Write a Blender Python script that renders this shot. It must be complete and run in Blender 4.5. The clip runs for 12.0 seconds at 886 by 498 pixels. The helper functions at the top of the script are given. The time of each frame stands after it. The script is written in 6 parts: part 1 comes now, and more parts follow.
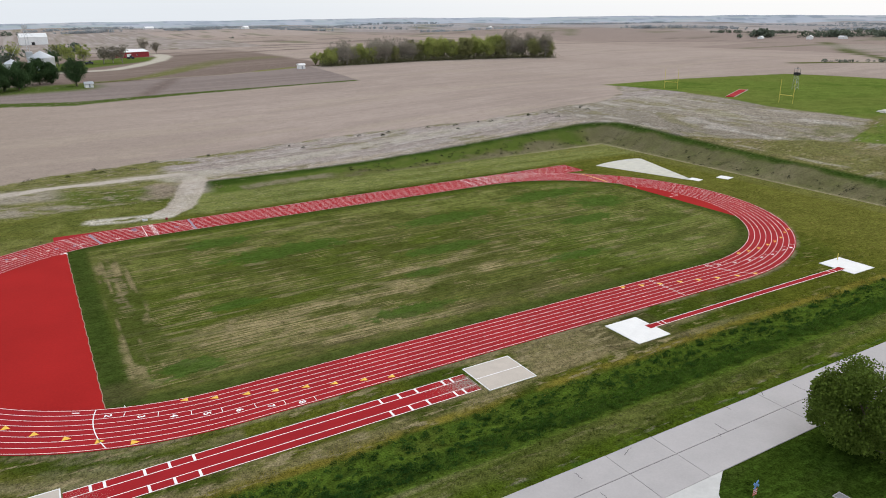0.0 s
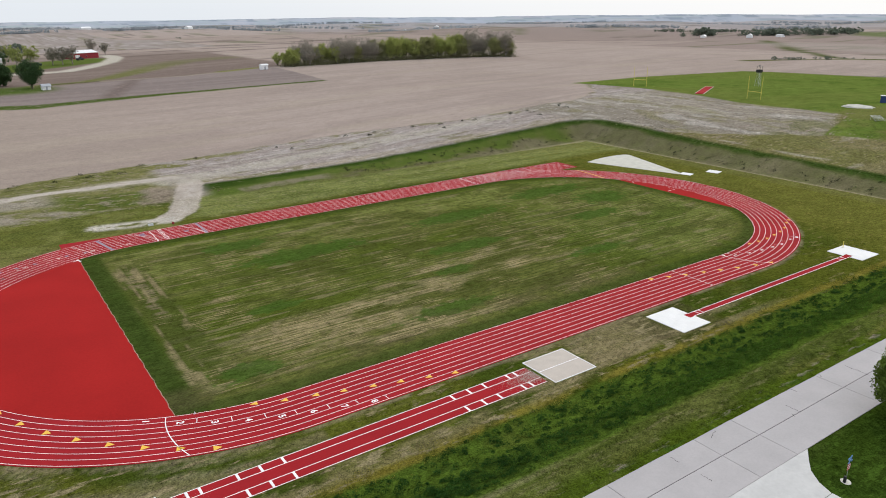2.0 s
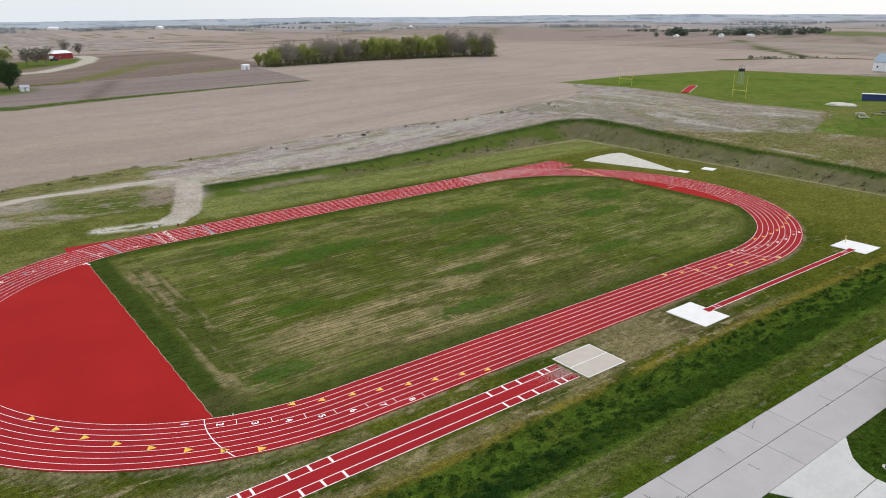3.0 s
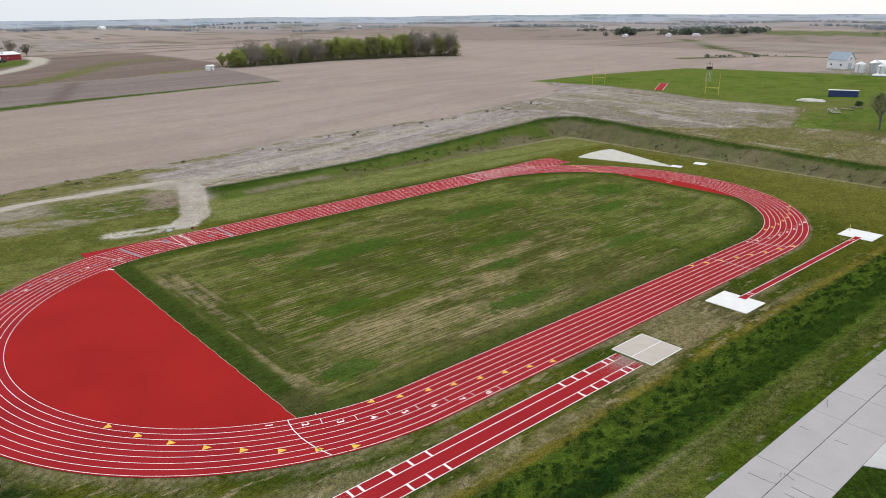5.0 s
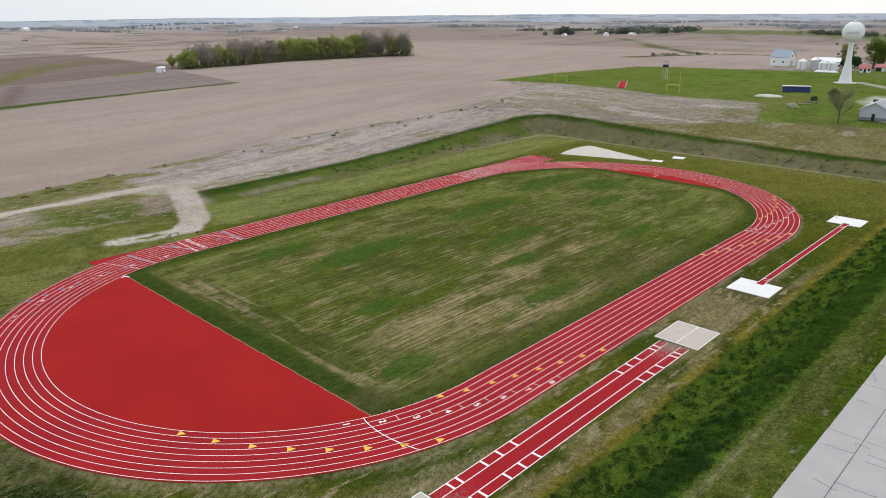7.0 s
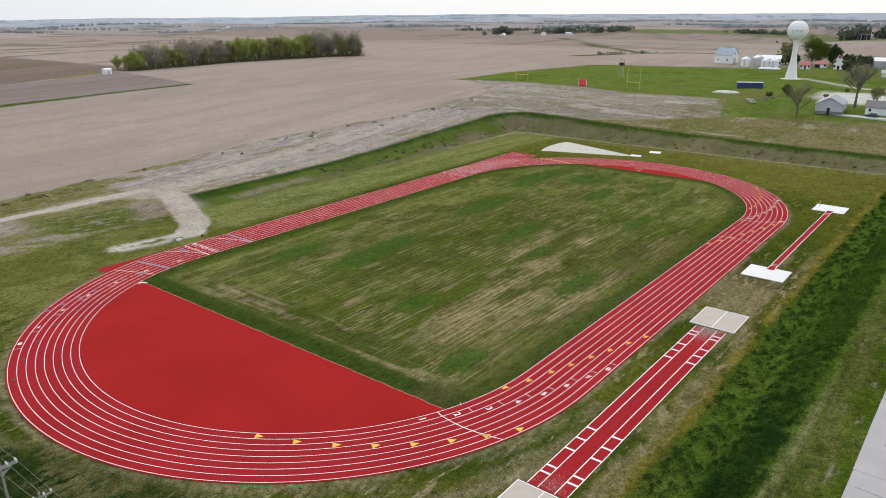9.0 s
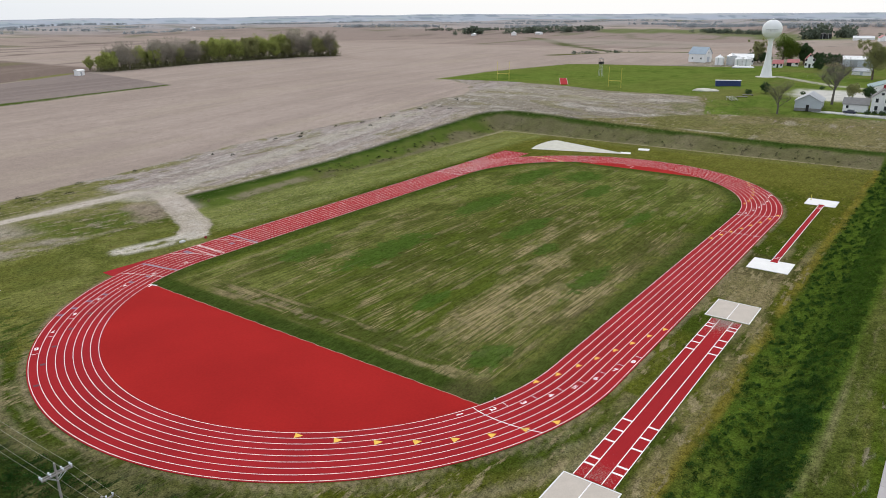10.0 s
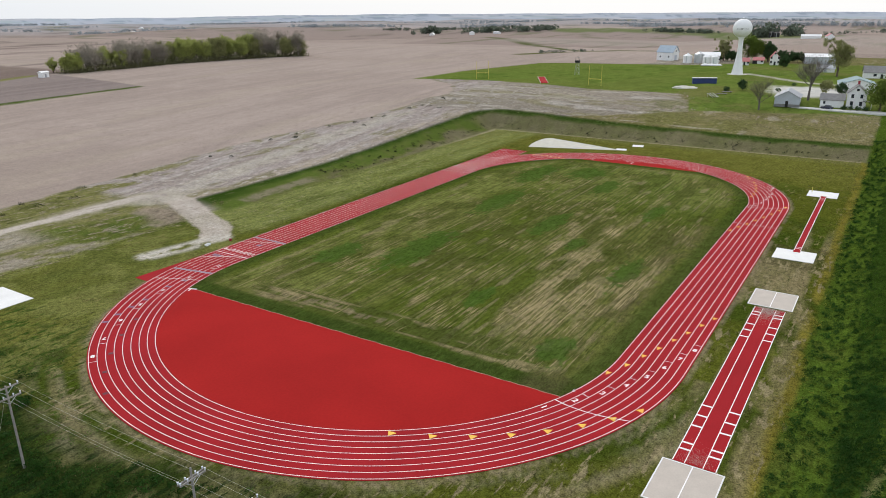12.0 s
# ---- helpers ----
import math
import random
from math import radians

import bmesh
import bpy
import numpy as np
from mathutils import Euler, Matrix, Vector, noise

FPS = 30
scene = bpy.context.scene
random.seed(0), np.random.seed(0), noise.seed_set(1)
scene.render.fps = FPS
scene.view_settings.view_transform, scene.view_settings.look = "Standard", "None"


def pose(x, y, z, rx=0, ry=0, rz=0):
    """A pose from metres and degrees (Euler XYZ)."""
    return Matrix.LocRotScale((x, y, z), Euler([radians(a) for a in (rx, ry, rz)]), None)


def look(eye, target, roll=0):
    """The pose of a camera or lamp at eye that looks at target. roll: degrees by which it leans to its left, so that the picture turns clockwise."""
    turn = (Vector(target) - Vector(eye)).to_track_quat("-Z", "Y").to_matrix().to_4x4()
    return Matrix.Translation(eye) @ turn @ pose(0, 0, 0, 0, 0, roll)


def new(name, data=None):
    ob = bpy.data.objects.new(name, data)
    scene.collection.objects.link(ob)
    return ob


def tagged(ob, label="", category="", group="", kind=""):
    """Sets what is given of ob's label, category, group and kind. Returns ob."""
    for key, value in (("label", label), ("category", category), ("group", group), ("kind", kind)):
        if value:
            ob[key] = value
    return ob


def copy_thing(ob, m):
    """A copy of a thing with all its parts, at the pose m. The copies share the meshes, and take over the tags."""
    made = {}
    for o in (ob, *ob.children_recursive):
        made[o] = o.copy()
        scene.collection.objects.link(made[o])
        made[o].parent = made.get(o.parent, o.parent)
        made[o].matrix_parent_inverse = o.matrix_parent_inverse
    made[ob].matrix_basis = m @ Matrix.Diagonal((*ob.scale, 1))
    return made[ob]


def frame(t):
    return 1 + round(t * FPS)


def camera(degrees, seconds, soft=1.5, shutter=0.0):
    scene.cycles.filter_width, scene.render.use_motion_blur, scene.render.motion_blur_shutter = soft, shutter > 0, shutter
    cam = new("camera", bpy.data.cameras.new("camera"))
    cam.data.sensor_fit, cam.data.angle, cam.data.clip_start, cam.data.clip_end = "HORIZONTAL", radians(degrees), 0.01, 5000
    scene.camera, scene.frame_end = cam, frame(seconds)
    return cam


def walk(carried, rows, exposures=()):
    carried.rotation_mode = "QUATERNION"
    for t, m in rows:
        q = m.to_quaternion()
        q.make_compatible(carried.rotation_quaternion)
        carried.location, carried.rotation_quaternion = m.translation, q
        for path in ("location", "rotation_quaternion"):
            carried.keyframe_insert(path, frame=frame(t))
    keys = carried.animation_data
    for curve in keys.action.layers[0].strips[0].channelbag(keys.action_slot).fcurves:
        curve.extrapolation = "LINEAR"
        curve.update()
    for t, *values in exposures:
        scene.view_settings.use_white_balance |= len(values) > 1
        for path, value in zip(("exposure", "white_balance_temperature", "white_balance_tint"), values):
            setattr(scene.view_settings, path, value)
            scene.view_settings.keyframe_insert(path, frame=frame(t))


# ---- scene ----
cam = camera(63.83, 12.0, soft=0.95)
# seconds, metres x y z, degrees rx ry rz
ROWS = [
    (0.0, -58.92, -118.55, 45.09, 71.283, 0.552, -30.203),
    (0.5, -62.00, -117.01, 45.14, 71.265, 0.559, -31.265),
    (1.0, -65.35, -115.28, 45.18, 71.246, 0.571, -32.403),
    (1.5, -68.45, -113.64, 45.23, 71.216, 0.570, -33.451),
    (2.0, -71.81, -111.75, 45.27, 71.206, 0.550, -34.587),
    (2.5, -74.89, -109.95, 45.29, 71.194, 0.539, -35.630),
    (3.0, -78.21, -107.91, 45.31, 71.182, 0.521, -36.755),
    (5.0, -90.80, -99.46, 45.31, 71.143, 0.478, -40.970),
    (5.5, -93.67, -97.32, 45.26, 71.131, 0.502, -42.156),
    (6.0, -96.83, -94.90, 45.30, 71.118, 0.467, -43.489),
    (6.5, -99.72, -92.63, 45.32, 71.106, 0.468, -44.717),
    (7.0, -102.75, -90.14, 45.32, 71.118, 0.497, -46.058),
    (9.0, -113.85, -79.65, 45.22, 71.078, 0.457, -51.294),
    (9.5, -116.33, -77.00, 45.19, 71.062, 0.465, -52.532),
    (10.0, -118.90, -74.13, 45.10, 71.060, 0.471, -53.850),
    (10.5, -121.24, -71.38, 45.06, 71.047, 0.462, -54.922),
    (11.0, -123.67, -68.38, 45.05, 71.043, 0.460, -56.046),
    (11.5, -125.85, -65.56, 45.03, 71.041, 0.488, -57.083),
    (12.0, -128.09, -62.44, 45.14, 71.010, 0.486, -57.643),
]
walk(cam, [(t, pose(x, y, z, rx, ry, rz)) for t, x, y, z, rx, ry, rz in ROWS])

# ---------------------------------------------------------------- world, sun
world = bpy.data.worlds.new("world")
scene.world = world
world.use_nodes = True
wn, wl = world.node_tree.nodes, world.node_tree.links
for n in list(wn):
    wn.remove(n)
w_out, w_bg, w_sky, w_mix = (wn.new(k) for k in ("ShaderNodeOutputWorld", "ShaderNodeBackground", "ShaderNodeTexSky", "ShaderNodeMixRGB"))
w_sky.sky_type, w_sky.sun_disc = "NISHITA", False
w_sky.sun_elevation, w_sky.sun_rotation, w_sky.dust_density = radians(46), radians(59), 4.0
w_mix.inputs[0].default_value = 0.72
w_dir, w_dot, w_fac, w_cloud = (wn.new(k) for k in ("ShaderNodeTexCoord", "ShaderNodeVectorMath", "ShaderNodeMapRange", "ShaderNodeMixRGB"))
w_dot.operation = "DOT_PRODUCT"
w_dot.inputs[1].default_value = (0.98, -0.17, 0.0)
w_fac.inputs["From Min"].default_value, w_fac.inputs["From Max"].default_value = 0.1, 1.0
w_cloud.inputs[1].default_value = (7.75, 8.25, 8.85, 1)
w_cloud.inputs[2].default_value = (9.7, 9.75, 9.8, 1)
wl.new(w_dir.outputs["Generated"], w_dot.inputs[0])
wl.new(w_dot.outputs["Value"], w_fac.inputs["Value"])
wl.new(w_fac.outputs[0], w_cloud.inputs[0])
wl.new(w_cloud.outputs[0], w_mix.inputs[2])
wl.new(w_sky.outputs[0], w_mix.inputs[1])
wl.new(w_mix.outputs[0], w_bg.inputs[0])
w_bg.inputs[1].default_value = 0.135
wl.new(w_bg.outputs[0], w_out.inputs[0])

sun = new("sun", bpy.data.lights.new("sun", "SUN"))
sun.data.energy, sun.data.angle, sun.data.color = 0.6, radians(14), (1.0, 0.96, 0.9)
sun.matrix_world = look((50, 30, 60), (0, 0, 0))


# ---------------------------------------------------------------- numbers of the place
R, S, LANE = 36.56, 87.1, 1.073          # inner radius, straight, lane width
CX, CY = 0.35, 0.2                      # centre of the oval
HALF = S / 2
OUT = R + 8 * LANE


def sm(t):
    t = np.clip(t, 0.0, 1.0)
    return t * t * (3 - 2 * t)


def plain(x, y):
    """Natural ground height away from the levelled pad."""
    x0 = 60 - 70 * sm((y - 20) / 80)
    rise = 6.5 * sm((x - x0) / (175 - x0)) * (0.6 + 0.4 * sm((y + 30) / 90)) * (1 - 0.72 * sm((y - 120) / 150))
    rise = rise + 3.0 * sm((x - 150) / 60) * (1 - sm(y / 60))
    z = 1.0 + rise + 3.5 * sm((y - 180) / 200) + 1.4 * sm((-y - 56) / 12)
    z = z - 9 * sm((x - 420) / 300)
    r = np.hypot(x, y)
    far = sm((r - 500) / 900)
    roll = 6 * np.sin(x / 310 + 1.3) * np.sin(y / 270 + 0.4) + 3.5 * np.sin(x / 140 + y / 190) + 3 * np.sin(y / 115 - x / 330)
    return z + far * (roll - 4) - 46 * sm((r - 700) / 4000)


def pad_distance(x, y):
    ox = np.maximum(np.maximum(x - 111, -104 - x), 0)
    oy = np.maximum(np.maximum(y - 65, -57 - y), 0)
    return np.hypot(ox, oy)


def ground_z(x, y):
    """Height of the ground: a level pad with cut slopes all round it."""
    x, y = np.asarray(x, float), np.asarray(y, float)
    return plain(x, y) * sm(pad_distance(x, y) / 14.0)


def gz(x, y):
    return float(ground_z(x, y))


def vnoise(x, y, size, seed=0):
    """Smooth value noise, 0 to 1."""
    x, y = x / size + 17.3 * seed, y / size - 9.7 * seed
    ix, iy = np.floor(x).astype(np.int64), np.floor(y).astype(np.int64)
    fx, fy = sm(x - ix), sm(y - iy)

    def h(a, b):
        n = (a * 374761393 + b * 668265263 + seed * 974711) & 0x7FFFFFFF
        n = ((n ^ (n >> 13)) * 1274126177) & 0x7FFFFFFF
        return ((n ^ (n >> 16)) & 0xFFFF) / 65535.0
    a = h(ix, iy) * (1 - fx) + h(ix + 1, iy) * fx
    b = h(ix, iy + 1) * (1 - fx) + h(ix + 1, iy + 1) * fx
    return a * (1 - fy) + b * fy


def fnoise(x, y, size, seed=0):
    return 0.5 * vnoise(x, y, size, seed) + 0.3 * vnoise(x, y, size / 2.3, seed + 5) + 0.2 * vnoise(x, y, size / 5.1, seed + 9)


# ---------------------------------------------------------------- materials
def material(name, colour, rough=0.85, metal=0.0, vary=0.18, size=1.0, fine=8.0, bump=0.0, attr="", island=0.0, spec=0.3, stretch=(1, 1, 1), random=0.0, thin=0.0):
    """Principled paint with variation at two sizes (metres), fine relief, and an optional colour attribute."""
    m = bpy.data.materials.new(name)
    m.use_nodes = True
    nt = m.node_tree
    bsdf = nt.nodes["Principled BSDF"]
    bsdf.inputs["Roughness"].default_value = rough
    bsdf.inputs["Metallic"].default_value = metal
    bsdf.inputs["Specular IOR Level"].default_value = spec
    geo = nt.nodes.new("ShaderNodeNewGeometry")
    mp = nt.nodes.new("ShaderNodeMapping")
    mp.inputs["Scale"].default_value = stretch
    nt.links.new(geo.outputs["Position"], mp.inputs[0])
    fac = None
    for s, k in ((size, 0.6), (size / fine, 0.4)):
        n = nt.nodes.new("ShaderNodeTexNoise")
        n.inputs["Scale"].default_value = 1.0 / s
        n.inputs["Detail"].default_value = 4
        nt.links.new(mp.outputs[0], n.inputs["Vector"])
        mul = nt.nodes.new("ShaderNodeMath")
        mul.operation = "MULTIPLY_ADD"
        nt.links.new(n.outputs[0], mul.inputs[0])
        mul.inputs[1].default_value = 7 * vary * k
        mul.inputs[2].default_value = -3.5 * vary * k
        if fac is None:
            fac = mul
        else:
            add = nt.nodes.new("ShaderNodeMath")
            add.operation = "ADD"
            nt.links.new(fac.outputs[0], add.inputs[0])
            nt.links.new(mul.outputs[0], add.inputs[1])
            fac = add
    for src, amount in (("Random Per Island", island), ("Random", random)):
        if amount:
            node = geo if src == "Random Per Island" else nt.nodes.new("ShaderNodeObjectInfo")
            mul = nt.nodes.new("ShaderNodeMath")
            mul.operation = "MULTIPLY_ADD"
            nt.links.new(node.outputs[src], mul.inputs[0])
            mul.inputs[1].default_value, mul.inputs[2].default_value = 2 * amount, -amount
            add = nt.nodes.new("ShaderNodeMath")
            add.operation = "ADD"
            nt.links.new(fac.outputs[0], add.inputs[0])
            nt.links.new(mul.outputs[0], add.inputs[1])
            fac = add
    one = nt.nodes.new("ShaderNodeMath")
    one.operation = "ADD"
    one.inputs[1].default_value = 1.0
    nt.links.new(fac.outputs[0], one.inputs[0])
    mix = nt.nodes.new("ShaderNodeMixRGB")
    mix.blend_type = "MULTIPLY"
    mix.inputs[0].default_value = 1.0
    if attr:
        at = nt.nodes.new("ShaderNodeAttribute")
        at.attribute_name = attr
        nt.links.new(at.outputs["Color"], mix.inputs[1])
    else:
        mix.inputs[1].default_value = (*colour, 1)
    nt.links.new(one.outputs[0], mix.inputs[2])
    nt.links.new(mix.outputs[0], bsdf.inputs["Base Color"])
    if bump:
        b = nt.nodes.new("ShaderNodeBump")
        b.inputs["Strength"].default_value = min(1.0, bump * 4)
        b.inputs["Distance"].default_value = bump
        nt.links.new(one.outputs[0], b.inputs["Height"])
        nt.links.new(b.outputs[0], bsdf.inputs["Normal"])
    if thin:
        tr, ms = nt.nodes.new("ShaderNodeBsdfTranslucent"), nt.nodes.new("ShaderNodeMixShader")
        ms.inputs[0].default_value = thin
        nt.links.new(mix.outputs[0], tr.inputs["Color"])
        nt.links.new(bsdf.outputs[0], ms.inputs[1])
        nt.links.new(tr.outputs[0], ms.inputs[2])
        nt.links.new(ms.outputs[0], nt.nodes["Material Output"].inputs[0])
    return m


def cover(name, scales, stretch, bump, patchy=(), soft=14.0):
    """Ground cover: the colour attribute, broken up by noise at three real-world sizes; its alpha says how coarse the cover is."""
    m = bpy.data.materials.new(name)
    m.use_nodes = True
    nt = m.node_tree
    bsdf = nt.nodes["Principled BSDF"]
    bsdf.inputs["Roughness"].default_value, bsdf.inputs["Specular IOR Level"].default_value = 1.0, 0.0
    geo, mp, at = (nt.nodes.new(k) for k in ("ShaderNodeNewGeometry", "ShaderNodeMapping", "ShaderNodeAttribute"))
    at.attribute_name = "tint"
    mp.inputs["Scale"].default_value = stretch
    nt.links.new(geo.outputs["Position"], mp.inputs[0])
    total = None
    for size, gain in scales:
        n, k = nt.nodes.new("ShaderNodeTexNoise"), nt.nodes.new("ShaderNodeMath")
        n.inputs["Scale"].default_value, n.inputs["Detail"].default_value, n.inputs["Roughness"].default_value = 1 / size, 3, 0.6
        nt.links.new(mp.outputs[0], n.inputs["Vector"])
        k.operation = "MULTIPLY_ADD"
        k.inputs[1].default_value, k.inputs[2].default_value = gain, -gain / 2
        nt.links.new(n.outputs[0], k.inputs[0])
        if total:
            add = nt.nodes.new("ShaderNodeMath")
            add.operation = "ADD"
            nt.links.new(total.outputs[0], add.inputs[0])
            nt.links.new(k.outputs[0], add.inputs[1])
            k = add
        total = k
    fine = nt.nodes.new("ShaderNodeMath")
    fine.operation = "MULTIPLY_ADD"
    nt.links.new(total.outputs[0], fine.inputs[0])
    nt.links.new(at.outputs["Alpha"], fine.inputs[1])
    fine.inputs[2].default_value = 1.0
    low = nt.nodes.new("ShaderNodeMath")
    low.operation = "MAXIMUM"
    low.inputs[1].default_value = 0.12
    nt.links.new(fine.outputs[0], low.inputs[0])
    mix = nt.nodes.new("ShaderNodeMixRGB")
    mix.blend_type = "MULTIPLY"
    mix.inputs[0].default_value = 1.0
    nt.links.new(at.outputs["Color"], mix.inputs[1])
    if patchy:
        # crisp-edged patches of a second plant or soil colour; the alpha of "patch" is their share
        other, along, cut, blend = (nt.nodes.new(k) for k in ("ShaderNodeAttribute", "ShaderNodeMapping", "ShaderNodeMath", "ShaderNodeMixRGB"))
        spots, shift = nt.nodes.new("ShaderNodeTexNoise"), nt.nodes.new("ShaderNodeMath")
        other.attribute_name = "patch"
        along.inputs["Scale"].default_value = (patchy[0], 1, 1)
        spots.inputs["Scale"].default_value, spots.inputs["Detail"].default_value, spots.inputs["Roughness"].default_value = 1 / patchy[1], 5, 0.68
        nt.links.new(geo.outputs["Position"], along.inputs[0])
        nt.links.new(along.outputs[0], spots.inputs["Vector"])
        shift.operation, cut.operation, cut.use_clamp = "MULTIPLY_ADD", "MULTIPLY_ADD", True
        shift.inputs[1].default_value = 0.42
        nt.links.new(other.outputs["Alpha"], shift.inputs[0])
        nt.links.new(spots.outputs[0], shift.inputs[2])
        nt.links.new(shift.outputs[0], cut.inputs[0])
        cut.inputs[1].default_value, cut.inputs[2].default_value = soft, -soft * 0.70
        nt.links.new(cut.outputs[0], blend.inputs[0])
        nt.links.new(at.outputs["Color"], blend.inputs[1])
        nt.links.new(other.outputs["Color"], blend.inputs[2])
        nt.links.new(blend.outputs[0], mix.inputs[1])
    nt.links.new(low.outputs[0], mix.inputs[2])
    nt.links.new(mix.outputs[0], bsdf.inputs["Base Color"])
    b = nt.nodes.new("ShaderNodeBump")
    b.inputs["Strength"].default_value, b.inputs["Distance"].default_value = 0.6, bump
    nt.links.new(low.outputs[0], b.inputs["Height"])
    nt.links.new(b.outputs[0], bsdf.inputs["Normal"])
    return m


M_ground = cover("ground_cover", ((2.4, 0.7), (0.65, 1.9), (0.2, 2.4)), (1, 1, 1), 0.10, (0.28, 1.1))
M_lawn = cover("infield_grass", ((1.6, 0.6), (0.5, 1.3), (0.16, 1.7)), (0.45, 1, 1), 0.05, (0.045, 0.34), 15.0)
M_track = material("red_rubber", (0.335, 0.0175, 0.022), 0.9, vary=0.10, size=7.0, fine=40, bump=0.004, spec=0.07)
M_apron = material("red_rubber_apron", (0.35, 0.0165, 0.015), 0.95, vary=0.11, size=13.0, fine=40, bump=0.004, spec=0.06)
M_line = material("white_line_paint", (0.90, 0.86, 0.86), 0.6, vary=0.08, size=2.0)
M_yellow = material("yellow_line_paint", (0.85, 0.5, 0.06), 0.6, vary=0.08, size=1.0)
M_blue = material("blue_grey_line_paint", (0.27, 0.24, 0.32), 0.6, vary=0.08, size=1.0)
M_faded = material("faded_blue_paint", (0.20, 0.11, 0.19), 0.6, vary=0.1, size=1.0)
M_darkmark = material("dark_blue_line_paint", (0.13, 0.022, 0.035), 0.6, vary=0.08, size=1.0)
M_concrete = material("white_concrete", (0.80, 0.79, 0.77), 0.8, vary=0.05, size=2.0, bump=0.003)
M_road = material("weathered_concrete", (0.43, 0.405, 0.40), 0.9, vary=0.06, size=3.0, fine=14, bump=0.004, random=0.025)
M_joint = material("tar_joint", (0.07, 0.065, 0.065), 0.9, vary=0.2, size=1.0)
M_drive = material("pale_new_concrete", (0.56, 0.55, 0.53), 0.85, vary=0.07, size=3.0, bump=0.003, random=0.04)
M_edge = material("dusty_rubber_edge", (0.34, 0.20, 0.14), 0.9, vary=0.35, size=1.2)
M_sand = material("beige_pit_cover", (0.52, 0.46, 0.40), 0.9, vary=0.06, size=1.5, bump=0.01)
M_gravel = material("pale_crushed_stone", (0.56, 0.54, 0.47), 0.95, vary=0.10, size=2.0, fine=12, bump=0.02)
M_bark = material("bark", (0.13, 0.10, 0.075), 0.95, vary=0.3, size=0.6, bump=0.02)
M_barkgrey = material("grey_bark", (0.28, 0.245, 0.21), 0.95, vary=0.25, size=0.6, bump=0.02)
M_barkdark = material("dark_grey_bark", (0.13, 0.115, 0.10), 0.95, vary=0.2, size=0.6)
M_leaf = material("dark_green_leaves", (0.110, 0.158, 0.026), 0.7, vary=0.2, size=1.2, island=0.3, spec=0.06, thin=0.25)
M_leafspring = material("spring_green_leaves", (0.33, 0.36, 0.11), 0.75, vary=0.25, size=4.0, island=0.2, spec=0.06, thin=0.25)
M_leafolive = material("olive_buds", (0.27, 0.275, 0.115), 0.8, vary=0.25, size=4.0, island=0.2, spec=0.06, thin=0.25)
M_leafgrey = material("budding_twigs", (0.32, 0.29, 0.235), 0.9, vary=0.25, size=3.0, island=0.3, spec=0.06, thin=0.25)
M_leafdark = material("evergreen_needles", (0.06, 0.105, 0.042), 0.8, vary=0.25, size=1.0, island=0.35, spec=0.06, thin=0.25)
M_weed = material("weed_leaves", (0.060, 0.120, 0.014), 0.8, vary=0.3, size=6.0, island=0.3, spec=0.06, thin=0.25)
M_rank = material("rank_weed_leaves", (0.024, 0.066, 0.011), 0.8, vary=0.35, size=4.0, island=0.3, spec=0.06, thin=0.25)
M_under = material("undergrowth_leaves", (0.16, 0.16, 0.08), 0.85, vary=0.3, size=4.0, island=0.25, spec=0.06, thin=0.25)
M_seed = material("seed_heads", (0.19, 0.20, 0.10), 0.9, vary=0.2, size=2.0, island=0.3, spec=0.06, thin=0.25)
M_grass = material("rough_grass_blades", (0.06, 0.09, 0.018), 0.9, vary=0.25, size=4.0, island=0.35, spec=0.06, thin=0.25)
M_straw = material("straw_blades", (0.19, 0.165, 0.085), 0.9, vary=0.2, size=4.0, island=0.3, spec=0.06, thin=0.25)
M_verge = material("verge_blades", (0.080, 0.106, 0.020), 0.9, vary=0.25, size=4.0, island=0.35, spec=0.06, thin=0.25)
M_flower = material("yellow_flowers", (0.24, 0.21, 0.035), 0.8, vary=0.25, size=3.0, island=0.4, spec=0.06, thin=0.25)
M_tuft = material("dark_tuft_leaves", (0.022, 0.028, 0.012), 0.9, vary=0.3, size=1.0, island=0.4, spec=0.06)
M_white = material("white_paint", (0.83, 0.83, 0.83), 0.5, vary=0.05, size=2.0)
M_siding = material("white_siding", (0.83, 0.83, 0.83), 0.6, vary=0.06, size=1.5)
M_greysiding = material("pale_grey_metal_siding", (0.50, 0.535, 0.60), 0.45, metal=0.2, vary=0.06, size=1.5)
M_greyroof = material("grey_metal_roof", (0.38, 0.40, 0.43), 0.45, metal=0.3, vary=0.08, size=2.0)
M_blueroof = material("blue_grey_metal_roof", (0.30, 0.37, 0.44), 0.45, metal=0.2, vary=0.08, size=2.0)
M_shingle = material("grey_shingles", (0.22, 0.215, 0.21), 0.9, vary=0.15, size=1.0)
M_redroof = material("red_metal_roof", (0.45, 0.15, 0.15), 0.5, vary=0.1, size=2.0)
M_greenroof = material("teal_metal_roof", (0.20, 0.30, 0.31), 0.5, vary=0.1, size=2.0)
M_redwall = material("barn_red_siding", (0.30, 0.035, 0.045), 0.7, vary=0.12, size=2.0)
M_glass = material("dark_window_glass", (0.03, 0.035, 0.045), 0.08, vary=0.1, size=1.0, spec=0.6)
M_galv = material("galvanised_steel", (0.55, 0.57, 0.59), 0.35, metal=0.7, vary=0.08, size=1.0)
M_navy = material("navy_panel", (0.03, 0.05, 0.15), 0.5, vary=0.15, size=2.0)
M_goal = material("yellow_goal_paint", (0.72, 0.58, 0.12), 0.5, vary=0.05, size=1.0)
